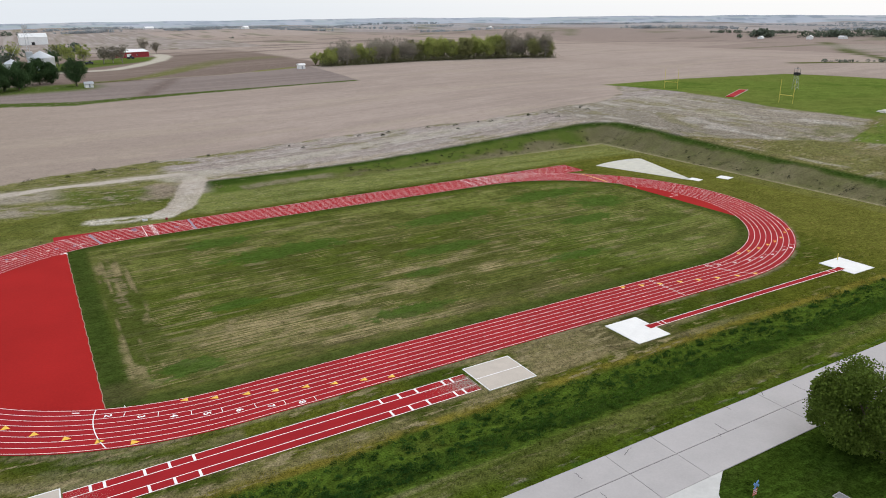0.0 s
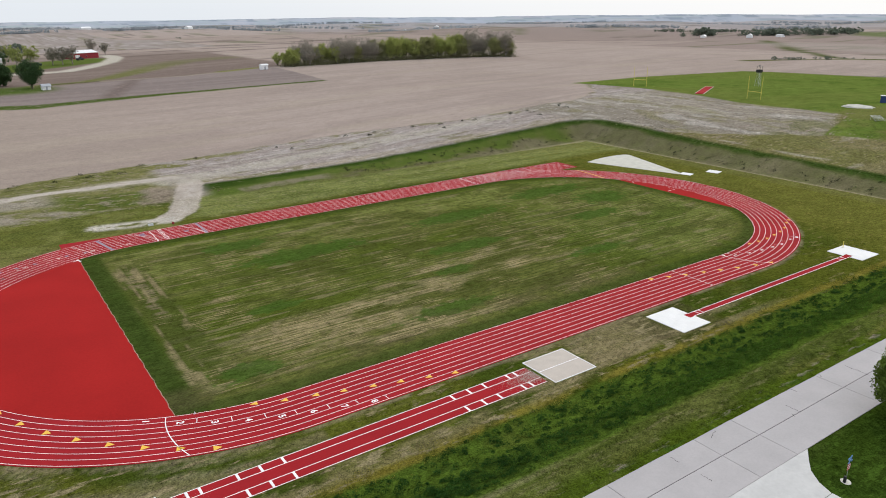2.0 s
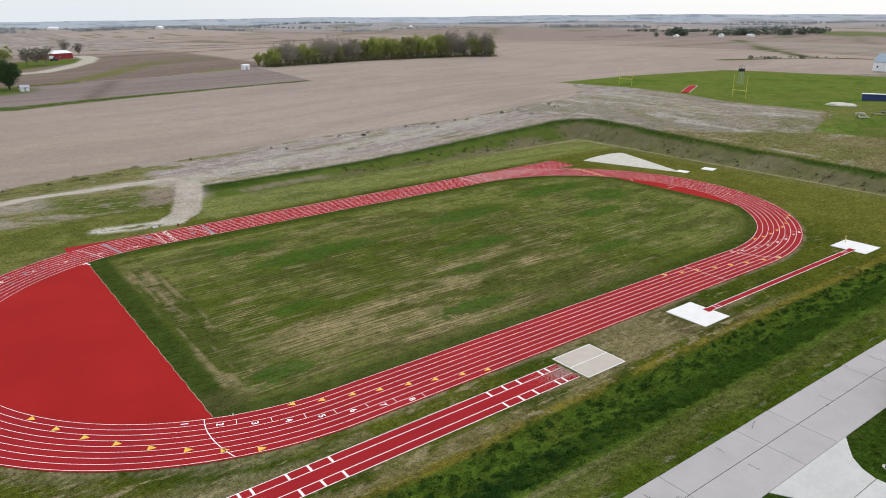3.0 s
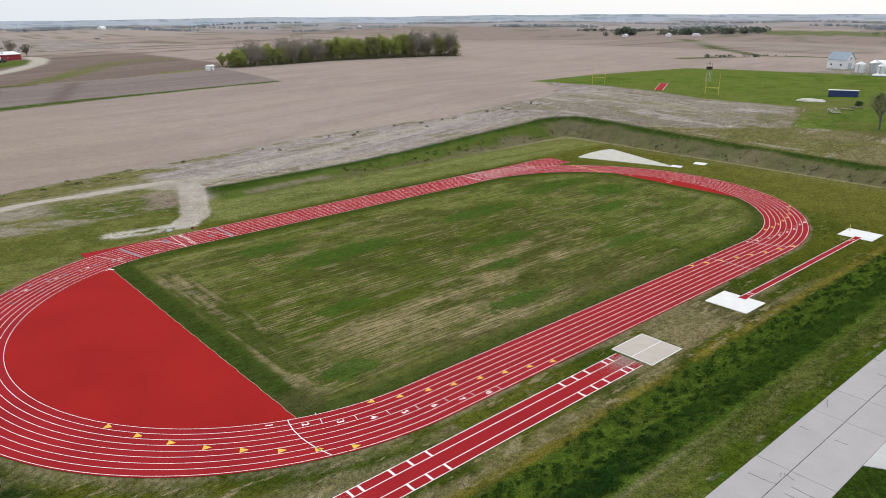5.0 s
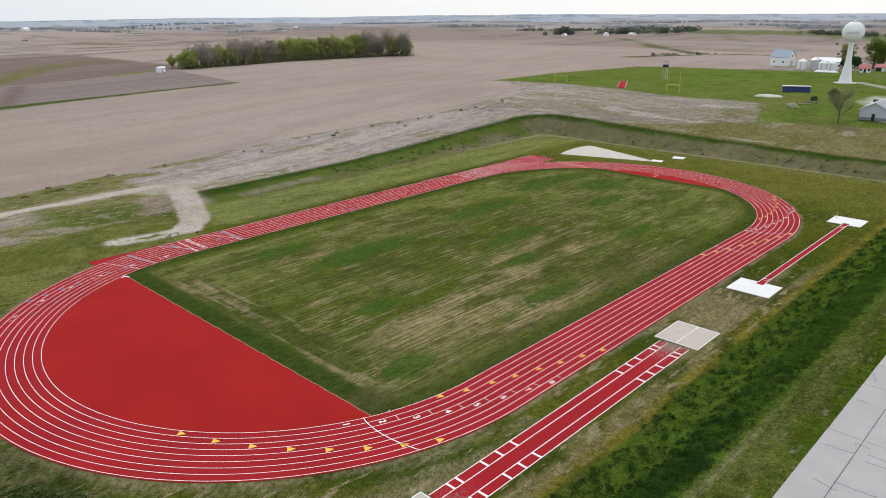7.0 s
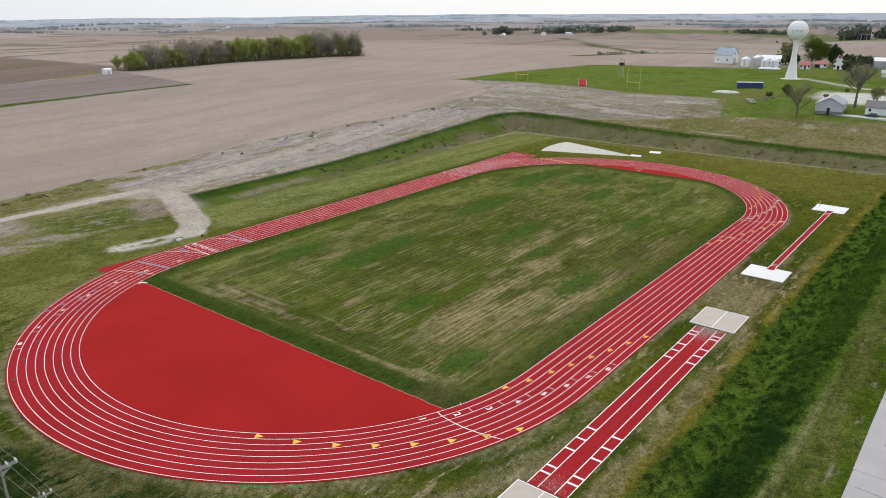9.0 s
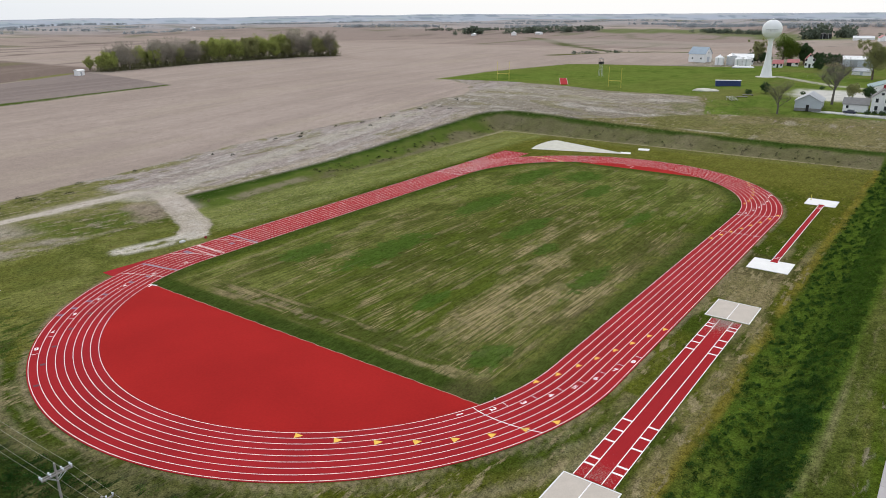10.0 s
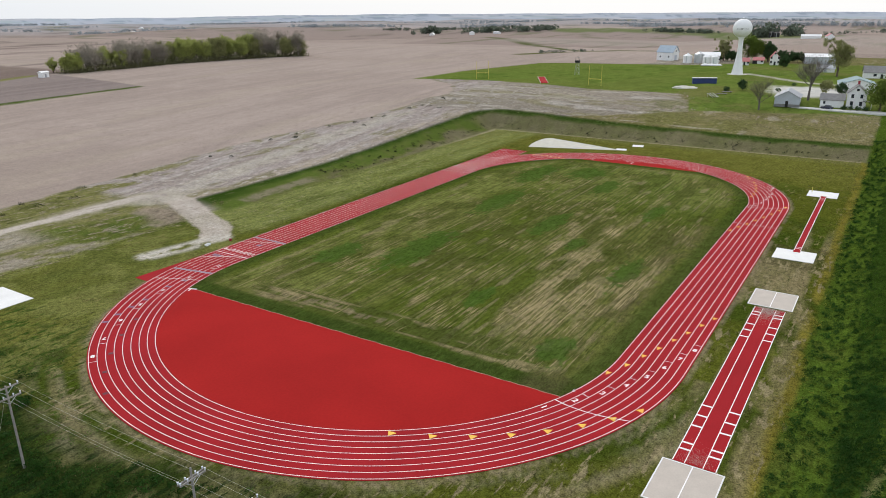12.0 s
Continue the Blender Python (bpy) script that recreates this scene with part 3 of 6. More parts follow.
    s = mixc(s, (0.105, 0.125, 0.036), (0.25 + 0.45 * north_side) * sm((fnoise(x, y, 6, 15) - 0.45) * 5))
    s = mixc(s, (0.040, 0.072, 0.014), sm((d - 8.9 - 4 * wob) / 2.2) * 0.92)
    s = mixc(s, (0.030, 0.055, 0.012), band(d - 3 * wob, 11.4, 13.2, 1.0) * 0.8)
    s = mixc(s, (0.028, 0.056, 0.010), north_side * sm((10 - x) / 25) * sm((d - 6) / 2.5) * 0.85)
    s = mixc(s, (0.215, 0.18, 0.125), north_side * band(x + 20 * wob, -8, 16, 6) * band(d + 3 * wob, 3.0, 6.5, 1.5) * (0.4 + 0.35 * sm((small - 0.35) * 5)))
    c = c * (1 - slope[..., None]) + s * slope[..., None]
    c = mixc(c, (0.30, 0.26, 0.17), band(d, 0.2, 1.1, 0.6) * ((y > 55) | (x > 105)) * (y > -56) * sm((x - 60) / 40) * 0.85)
    c = mixc(c, (0.37, 0.33, 0.27), band(d + 2 * wob, 16, 18, 1.0) * (x > 112) * sm((fnoise(x, y * 0.2, 6, 113) - 0.5) * 7) * 0.6 * (y < 30))
    # ochre strip, weedy bank and verge on the south side
    c = mixc(c, OCHRE, band(y + 1.4 * wob, -57.3, -55.9, 0.7) * sm((x + 75) / 15) * sm((small - 0.22) * 4) * (x < 112) * 0.85)
    c = mixc(c, (0.18, 0.152, 0.07), band(y + 1.0 * wob, -56.2, -53.8, 1.0) * sm((-5 - x) / 15) * sm((fnoise(x * 0.25, y, 1.6, 19) - 0.38) * 5) * 0.75)
    c = mixc(c, (0.25, 0.20, 0.13), band(ringd, 0.0, 0.75, 0.5) * sm((fnoise(x, y, 3.0, 20) - 0.3) * 4) * 0.7 * (d < 0.5))
    bank = band(y + 1.2 * wob, -70.5, -57.5, 1.0)
    b = np.empty_like(c)
    b[:] = (0.060, 0.098, 0.014)
    b = mixc(b, (0.084, 0.096, 0.022), sm((fnoise(x * 0.6, y, 4, 114) - 0.45) * 6) * 0.55 * sm((y + 63.0) / 2.5) * sm((-8 - x) / 22))
    b = mixc(b, (0.052, 0.088, 0.013), sm((mid - 0.5) * 6) * 0.5)
    b = mixc(b, (0.026, 0.052, 0.009), band(y + 2.0 * wob, -66.8, -63.0, 1.4) * (0.50 + 0.35 * sm((small - 0.3) * 4)) * (0.75 + 0.4 * sm((-25 - x) / 15)))
    b = mixc(b, (0.066, 0.108, 0.017), sm((-67.0 - y + wob) / 0.8) * 0.85)
    c = c * (1 - bank[..., None]) + b * bank[..., None]
    verge = sm((-67.8 - y + 0.8 * wob) / 0.8) * sm((y + 140) / 20) * (x < 430)
    b = np.empty_like(c)
    b[:] = (0.067, 0.102, 0.012)
    b = mixc(b, (0.082, 0.106, 0.024), band(y + wob, -71.4, -68.2, 1.0) * 0.8)
    b = mixc(b, (0.15, 0.15, 0.055), sm((fnoise(x * 0.15, y, 1.6, 16) - 0.5) * 6) * 0.35)
    b = mixc(b, (0.17, 0.165, 0.05), band(y + 1.2 * wob, -72.2, -71.3, 0.7) * sm((fnoise(x * 0.3, y, 3, 73) - 0.4) * 5) * 0.6)
    # mown lawn south of the road, its colour darkened to allow for tree shade
    b = mixc(b, (0.028, 0.056, 0.009), sm((-81 - y) / 1.0) * (0.78 + 0.14 * sm((mid - 0.4) * 4)))
    c = c * (1 - verge[..., None]) + 0.86 * b * verge[..., None]
    c = mixc(c, (0.23, 0.20, 0.115), band(y + 0.6 * wob - np.interp(x, [-75, -60, -52, -15, 5, 40, 60], [-65.0, -66.3, -68.4, -68.6, -69.8, -70.2, -69.0]), -0.4, 0.4, 0.5) * (0.04 + 0.42 * sm((-22 - x) / 12)) * sm((fnoise(x * 0.15, y, 2.0, 74) - 0.25) * 4) * (x < 120))
    # rough ground below the power line
    rough = sm((-91 - x + 6 * wob + 0.25 * np.abs(y - 10)) / 5) * sm((30 - y) / 12) * (x > -180) * (y > -66)
    b = np.empty_like(c)
    b[:] = (0.030, 0.046, 0.011)
    b = mixc(b, (0.022, 0.040, 0.010), sm((fnoise(x, y, 3.2, 115) - 0.5) * 8) * 0.8)
    b = mixc(b, (0.135, 0.125, 0.055), sm((fnoise(x, y, 6, 17) - 0.56) * 7) * 0.7)
    c = c * (1 - rough[..., None]) + b * rough[..., None]
    # crushed-stone road and its fan beside the track
    spur = near_line(x, y, [(-21.6, 84), (-22.5, 79), (-31.0, 57), (-35, 53)]) + 1.3 * wob
    dr = near_line(x, y, DIRT_ROAD) + 1.3 * wob
    c = mixc(c, (0.36, 0.32, 0.25), sm(1.4 - dr / 4.2) * sm((small - 0.3) * 5) * 0.7 * (1 - 0.6 * sm((-40 - x) / 15)))
    c = mixc(c, STONE, sm((2.0 - dr) / 1.0 + 0.5) * (0.8 + 0.2 * small) * sm((-19 - x) / 6))
    c = mixc(c, (0.43, 0.375, 0.32), sm((3.3 + 0.9 * (fnoise(x, y, 1.6, 118) - 0.5) - spur) / 0.7 + 0.5) * (0.75 + 0.25 * small))
    c = mixc(c, (0.47, 0.42, 0.37), sm((1.2 - spur) / 1.5 + 0.5) * sm((fnoise(x, y, 3, 116) - 0.35) * 5) * 0.6)
    dr = np.minimum(dr, spur)
    fan = near_line(x, y, [(-35, 51.8), (-43, 52.6), (-50, 54.4)]) + 1.5 * wob
    c = mixc(c, (0.50, 0.46, 0.40), sm(1.7 - fan / 2.0) * 0.9 * sm((fnoise(x * 0.4, y, 2.2, 117) - 0.3) * 5))
    c = mixc(c, (0.38, 0.345, 0.285), sm(1.5 - near_line(x, y, [(-26, 86), (0, 92), (50, 99), (100, 101)]) / 4.5) * sm((small - 0.25) * 4) * 0.75)
    # distant farm lanes and waterways
    c = mixc(c, (0.58, 0.56, 0.53), sm(2.2 - np.hypot((x - 222) / 17.0, (y + 27) / 14.0) * 1.5 - wob) * 0.9)
    c = mixc(c, (0.42, 0.40, 0.34), sm(1.9 - near_line(x, y, [(286, 8), (262, -20), (250, -46), (245, -90)]) / 2.0) * 0.8)
    lane = near_line(x, y, [(-60, 455), (-18, 462), (1, 466), (21, 496), (45, 543), (60, 596), (62, 640), (52, 652)])
    c = mixc(c, (0.10, 0.135, 0.035), band(near_line(x, y, [(-120, 440), (-30, 520), (30, 580)]), -1, 30, 8) * (1 - strip))
    c = mixc(c, (0.46, 0.42, 0.35), sm(2.0 - lane / 4.5))
    c = mixc(c, (0.075, 0.095, 0.03), sm(1.6 - near_line(x, y, [(1000, 555), (904, 490), (760, 380), (713, 346), (670, 290), (610, 240), (560, 200), (509, 160), (490, 138), (498, 118)]) / 7))
    c = mixc(c, (0.16, 0.125, 0.105), sm(1.5 - near_line(x, y, [(150, 470), (260, 480), (330, 520)]) / 5) * 0.7)
    c = mixc(c, (0.17, 0.13, 0.11), sm(1.5 - near_line(x, y, [(120, 600), (240, 640), (420, 620), (520, 560)]) / 7) * 0.7)
    c = mixc(c, (0.095, 0.105, 0.035), sm(1.6 - near_line(x, y, [(438, 214), (462, 202), (486, 176), (484, 158)]) / 9))
    c = mixc(c, (0.115, 0.155, 0.06), band(near_line(x, y, [(1390, 555), (1450, 510), (1510, 430), (1500, 310), (1400, 210), (1120, 80)]), -1, 62, 16) * 0.8)
    c = mixc(c, (0.36, 0.31, 0.27), band(near_line(x, y, [(880, 330), (1000, 60), (900, -140)]), -1, 130, 40) * 0.5)
    soil = np.clip(tilled + strip, 0, 1)
    coarse = 1.0 - 0.72 * np.clip(soil + sm((r - 420) / 200), 0, 1) - 0.35 * sm(1.6 - dr / 3.0) - 0.35 * north * (1 - soil)
    c = c * (0.80 + 0.40 * small * coarse + 0.2 * (1 - coarse))[..., None]
    leafy = sm((c[..., 1] - 0.95 * c[..., 0]) / (0.15 * c[..., 1] + 1e-6))
    c = c * (1 - leafy[..., None] * np.array((0.0, 0.02, 0.12)))
    slope_smooth = band(d, 0.8, 11, 2) * ((y > 60) | (x > 108)) * (y > -58) * sm((x + 24) / 6)
    coarse = coarse - 0.55 * slope_smooth - 0.45 * la
    lot = sm(2.2 - np.hypot((x - 222) / 17.0, (y + 27) / 14.0) * 1.5)
    return c, np.clip(coarse - 0.75 * lot, 0.12, 1)


def patch_colours(x, y):
    """The second colour of the ground cover, and its share, 0 to 1."""
    d = pad_distance(x, y)
    wob = fnoise(x, y, 7, 120) - 0.5
    r = np.hypot(x, y)
    ringd = np.hypot(np.maximum(np.abs(x) - HALF, 0), y) - OUT
    c = np.empty((*x.shape, 3))
    c[:] = (0.30, 0.24, 0.205)
    share = np.where(r < 480, 0.30, 0.0)

    def lay(colour, amount, where):
        nonlocal c, share
        k = np.clip(where, 0, 1)
        c = mixc(c, colour, k)
        share = share * (1 - k) + amount * k

    edge = field_edge(x)
    off_field = sm((edge - y) / 3 + 0.5)
    lay((0.40, 0.36, 0.325), 0.36, off_field * sm((y - 66) / 6))
    lay((0.24, 0.205, 0.145), 0.38, off_field * sm((-24 - x) / 6) * sm((y - 44) / 10))
    lay((0.225, 0.20, 0.11), 0.34, sm((x - 120) / 6) * sm((30 - y) / 20) * sm((157 - x) / 8))
    lay((0.085, 0.12, 0.026), 0.32, sm((x - 160) / 6) * sm((12 - y) / 4) * off_field)
    lay((0.095, 0.138, 0.028), 0.24, sm((x - 190) / 4) * off_field)
    lay((0.155, 0.142, 0.050), 0.26 + 0.4 * wob, sm(1 - d / 1.5))
    lay((0.22, 0.185, 0.10), 0.38 + 0.7 * wob, sm(1 - d / 1.5) * np.maximum(band(y, -57, -45.5, 2) * sm((30 - x) / 20), band(ringd, 0.2, 9, 3) * sm((-x - 34) / 12) * sm((26 - y) / 10)))
    lay((0.215, 0.215, 0.095), 0.36, sm(1 - d / 1.5) * sm((y - 47) / 3) * sm((x + 34) / 8))
    lay((0.150, 0.140, 0.032), 0.36, sm(1 - d / 1.5) * sm((x - 66) / 12))
    lay((0.042, 0.072, 0.013), 0.42, sm(1 - d / 1.5) * sm((-70 - x) / 8) * sm((y - 18) / 8))
    lay((0.095, 0.105, 0.040), 0.26, band(d, 1, 13, 2) * ((y > 60) | (x > 108)) * (y > -58) * sm((x + 24) / 6))
    lay((0.042, 0.070, 0.011), 0.30, band(y, -70, -57.4, 1.0) * (x < 150))
    lay((0.125, 0.125, 0.048), 0.34, band(y, -72.4, -68.3, 0.8) * (x < 300))
    lay((0.045, 0.082, 0.011), 0.40, sm((-72.4 - y) / 0.6) * (x < 300))
    lay((0.016, 0.030, 0.008), 0.46, sm((-91 - x + 0.25 * np.abs(y - 10)) / 5) * sm((30 - y) / 12) * (y > -66))
    bare = np.minimum(near_line(x, y, DIRT_ROAD), near_line(x, y, [(-22, 89), (-23.5, 74), (-28, 61.5), (-36, 53)]))
    lay((0.33, 0.285, 0.24), 0.30, sm(1.5 - bare / 3.0))
    share = share * (1 - sm(2.2 - np.hypot((x - 222) / 17.0, (y + 27) / 14.0) * 1.5))
    return c, np.clip(share, 0, 1)


xs = outward(-130, 0.7, -1)[::-1] + steps(-130, 130, 0.66) + steps(130, 214, 0.9) + steps(214, 330, 1.9)
xs += outward(xs[-1], 1.9, 1)
ys = outward(-95, 0.7, -1)[::-1] + steps(-95, 130, 0.66) + steps(130, 400, 2.4)
ys += outward(ys[-1], 2.6, 1)
GX, GY = np.meshgrid(np.array(xs), np.array(ys))
GZ = ground_z(GX, GY)
rough_mask = sm(pad_distance(GX, GY) / 6) * sm((400 - np.hypot(GX, GY)) / 200)
GZ = GZ + rough_mask * 0.35 * (fnoise(GX, GY, 7, 21) - 0.5) * (np.abs(GY + 77.7) > 6)
inside = np.hypot(np.maximum(np.abs(GX) - HALF, 0), GY) < OUT - 1
GZ = np.where(inside, GZ - 0.05, GZ)
me = grid_mesh("ground", GX, GY, GZ, M_ground)
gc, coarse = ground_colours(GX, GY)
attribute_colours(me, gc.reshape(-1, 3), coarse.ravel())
pc_, share = patch_colours(GX, GY)
attribute_colours(me, pc_.reshape(-1, 3), share.ravel(), "patch")
ground = tagged(new("ground", me), "farmland with tilled fields, rough grass and cut banks", "ground", kind="structure")

# far rim of hills: fields and tree lines, blue-grey haze painted into their colours
HA, HT = np.meshgrid(np.linspace(0, 2 * math.pi, 1500), np.linspace(0, 1, 11))
ripple = (HA % (2 * math.pi)) * 900.0
HH = 18 + 17 * fnoise(ripple, 3.0 + 0 * HA, 160, 31) + 4 * fnoise(ripple, 8.0 + 0 * HA, 26, 32)
HR = np.where(HT > 0.95, 5000, 4560 + 260 * HT)
HZ = np.where(HT > 0.95, -90, -72 + (28 + HH) * HT / 0.9)
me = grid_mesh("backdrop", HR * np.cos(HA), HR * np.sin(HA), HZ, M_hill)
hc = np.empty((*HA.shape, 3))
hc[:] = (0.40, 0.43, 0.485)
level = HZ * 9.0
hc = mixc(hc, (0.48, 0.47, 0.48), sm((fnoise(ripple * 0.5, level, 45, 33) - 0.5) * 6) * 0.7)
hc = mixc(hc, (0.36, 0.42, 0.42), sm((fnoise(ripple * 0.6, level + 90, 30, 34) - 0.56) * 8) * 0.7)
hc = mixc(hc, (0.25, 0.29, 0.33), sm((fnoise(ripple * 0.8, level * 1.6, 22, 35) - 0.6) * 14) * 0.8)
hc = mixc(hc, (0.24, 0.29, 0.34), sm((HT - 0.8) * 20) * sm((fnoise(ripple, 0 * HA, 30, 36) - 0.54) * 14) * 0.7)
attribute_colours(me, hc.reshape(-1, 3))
tagged(new("backdrop", me), "low horizon hills with blue-grey haze painted into their colour", "hills", kind="structure")


# ---------------------------------------------------------------- infield lawn
def inner_half(x):
    return np.sqrt(np.maximum((R - 0.12) ** 2 - np.maximum(np.abs(x) - HALF, 0) ** 2, 0))


lx = np.linspace(-57.1, 75.0, 330)
lv = np.linspace(-1, 1, 520)
LX, LV = np.meshgrid(lx, lv)
LY = LV * inner_half(LX)
LZ = 0.02 + 0.03 * (fnoise(LX, LY, 5, 41) - 0.5)


def lawn_colours(x, y):
    row = 0.5 + 0.5 * np.sin(2 * math.pi * y / 1.02 + 2.0 * vnoise(x / 20, y, 3, 40))
    drill = vnoise(x / 45, y, 0.5, 42)
    broken = vnoise(x / 15, y, 0.55, 43)
    patch = fnoise(x / 2.4, y, 8, 44)
    fine = fnoise(x, y, 1.2, 45)
    c = np.empty((*x.shape, 3))
    c[:] = (0.076, 0.100, 0.018)
    c = mixc(c, (0.112, 0.122, 0.036), sm((fnoise(x / 2, y, 15, 46) - 0.40) * 5) * 0.75)
    edge = np.minimum(inner_half(x) - np.abs(y), np.minimum(x + 56.7, 75.4 - x))
    inner = sm((edge - 3.2 - 4 * (fine - 0.5)) / 2.0)
    near = 0.14 * sm((4 - y) / 18) * sm((48 - x) / 50) - 0.06
    block = vnoise(x / 3.2, y, 2.6, 53)
    zone = 0.46 * np.exp(-((x + 34) / 19) ** 2 - ((y + 20) / 8.5) ** 2) + 0.09 * np.exp(-((x - 12) / 32) ** 2 - ((y + 14) / 13) ** 2) + 0.16 * np.exp(-((x + 33) / 12) ** 2 - ((y - 29) / 4) ** 2)
    dry = sm((0.6 * patch + 0.4 * block - 0.69 + zone + near * 0.4) * 5) * inner
    thin = sm((row - 0.45) * 3.0) * sm((drill - 0.25) * 3)
    c = mixc(c, (0.140, 0.130, 0.056), dry * 0.72)
    c = mixc(c, (0.275, 0.232, 0.145), dry * thin * sm((broken - 0.2) * 5) * 0.5)
    c = mixc(c, (0.235, 0.20, 0.12), dry * sm((vnoise(x * 0.8, y * 0.9, 0.9, 51) - 0.58) * 9) * 0.6)
    c = mixc(c, (0.18, 0.165, 0.08), inner * sm((row - 0.70) * 6) * sm((drill - 0.4) * 4) * sm((broken - 0.35) * 6) * 0.45)
    c = mixc(c, (0.064, 0.105, 0.018), inner * sm((x - 15) / 40) * sm((fnoise(x / 2, y, 9, 55) - 0.42) * 6) * 0.6)
    c = mixc(c, (0.150, 0.168, 0.050), inner * np.maximum(sm((y - 8) / 16), 0.75 * sm((x - 20) / 25)) * (0.35 + 0.5 * sm((fnoise(x / 2, y, 7, 58) - 0.45) * 6)))
    c = mixc(c, (0.036, 0.060, 0.013), inner * sm((0.30 - row) * 5) * sm((broken - 0.3) * 4) * 0.45)
    c = mixc(c, (0.058, 0.068, 0.018), inner * (1 - dry) * sm((fnoise(x / 2, y, 5, 54) - 0.5) * 8) * 0.55)
    c = mixc(c, (0.21, 0.185, 0.105), inner * sm((vnoise(x / 9, y, 1.0, 50) - 0.8) * 12) * 0.5)
    # cross-drilled headland beside the western apron
    wander = fnoise(x, y, 6, 52) - 0.5
    head = vnoise(x * 0.9, y / 17, 0.55, 47)
    head_band = band(x + 1.5 * (fine - 0.5), -53.4, -47.6, 1.2) * band(y + 3 * fine, -27, 25, 5)
    c = mixc(c, (0.060, 0.078, 0.018), head_band * 0.8)
    c = mixc(c, (0.20, 0.17, 0.11), band(x + 2.5 * wander, -51.4, -49.8, 0.6) * band(y, -3, 20, 6) * 0.7 * sm((broken - 0.25) * 5))
    c = mixc(c, (0.215, 0.185, 0.105), head_band * sm((head - 0.55) * 10) * 0.85 * sm((fnoise(x, y, 7, 49) - 0.3) * 4))
    c = mixc(c, (0.034, 0.060, 0.012), band(x, -57, -53.6, 1.2) * 0.7)
    c = mixc(c, (0.036, 0.060, 0.013), band(edge, -1, 2.6, 1.6) * 0.65)
    # thick green clumps
    clump = np.zeros_like(x)
    for px, py, rx, ry in ((-35, -10, 5, 2.2), (-2, -13, 5, 2.2), (-20, 12, 15, 4.5), (20, 15, 14, 4), (8, -3, 10, 3), (45, -2, 9, 3), (-30, 24, 8, 3.5), (50, 20, 14, 4.5), (-46, -28, 5, 3), (-12, -27, 9, 2.5), (28, -20, 8, 2), (58, 8, 8, 6)):
        k = np.exp(-((x - px) / rx) ** 2 - ((y - py) / ry) ** 2) + 0.9 * (fine - 0.5)
        clump = np.maximum(clump, sm((k - 0.38) * 4))
    c = mixc(c, (0.047, 0.092, 0.016), clump * 0.8)
    c = mixc(c, (0.085, 0.078, 0.036), band(y, -33.5, -28, 3) * sm((fnoise(x, y, 9, 48) - 0.5) * 6) * 0.6)
    other = np.empty_like(c)
    other[:] = (0.046, 0.066, 0.014)
    other = mixc(other, (0.285, 0.243, 0.135), dry)
    other = mixc(other, (0.245, 0.21, 0.115), (1 - dry) * inner * sm((vnoise(x / 3, y / 2, 3.0, 56) - 0.42) * 6))
    share = 0.34 + 0.14 * dry + 0.3 * (fnoise(x, y, 4, 57) - 0.5) - 0.3 * clump
    tint = np.array((1.02, 0.97, 0.90))
    return c * (0.70 + 0.60 * fine)[..., None] * tint, other * tint, np.clip(share, 0, 1)


me = grid_mesh("lawn", LX, LY, LZ, M_lawn)
lc, lo, ls = lawn_colours(LX, LY)
attribute_colours(me, lc.reshape(-1, 3))
attribute_colours(me, lo.reshape(-1, 3), ls.ravel(), "patch")
lawn = new("lawn", me)
lawn.location = (CX, CY, 0)
tagged(lawn, "patchy drilled infield grass with dry straw-coloured rows", "lawn", kind="structure")


# ---------------------------------------------------------------- running track
def on_track(lane, s):
    """Plan point and heading (degrees) at lane offset (0 inner line to 8) and s: ('near', x), ('far', x), ('west', deg) or ('east', deg)."""
    side, v = s
    r = R + lane * LANE
    if side == "near":
        return v - CX, -r, 0.0
    if side == "far":
        return v - CX, r, 180.0
    c = -HALF if side == "west" else HALF
    a = radians(v)
    return c + r * math.cos(a), r * math.sin(a), v + 90.0


def oval(offset, n=96):
    """Closed chain of plan points of the oval at the offset (metres) from the inner line."""
    r = R + offset
    pts = []
    for k in range(n + 1):
        a = math.pi / 2 + math.pi * k / n
        pts.append((-HALF + r * math.cos(a), r * math.sin(a)))
    for k in range(n + 1):
        a = -math.pi / 2 + math.pi * k / n
        pts.append((HALF + r * math.cos(a), r * math.sin(a)))
    return pts


def ring(name, a, b, z0, z1, mat, parent, n=96):
    """A closed band between two offsets, with thickness."""
    pi, po = oval(a, n), oval(b, n)
    m = len(pi)
    verts = [(*p, z1) for p in pi] + [(*p, z1) for p in po] + [(*p, z0) for p in pi] + [(*p, z0) for p in po]
    faces = []
    for i in range(m):
        j = (i + 1) % m
        faces += [(i, m + i, m + j, j), (m + i, 3 * m + i, 3 * m + j, m + j), (2 * m + i, i, j, 2 * m + j)]
    return obj(name, verts, faces, mat, parent)


def flat_strip(name, pts, width, z, mat, parent, thick=0.004):
    """A painted line along plan points."""
    verts, faces = [], []
    for i, (x, y) in enumerate(pts):
        ax, ay = pts[max(i - 1, 0)]
        bx, by = pts[min(i + 1, len(pts) - 1)]
        d = math.hypot(bx - ax, by - ay)
        nx, ny = -(by - ay) / d * width / 2, (bx - ax) / d * width / 2
        verts += [(x + nx, y + ny, z), (x - nx, y - ny, z), (x + nx, y + ny, z - thick), (x - nx, y - ny, z - thick)]
    for i in range(len(pts) - 1):
        a, b = 4 * i, 4 * i + 4
        faces += [(a, a + 1, b + 1, b), (a + 1, a + 3, b + 3, b + 1), (a + 2, a, b, b + 2)]
    return obj(name, verts, faces, mat, parent)


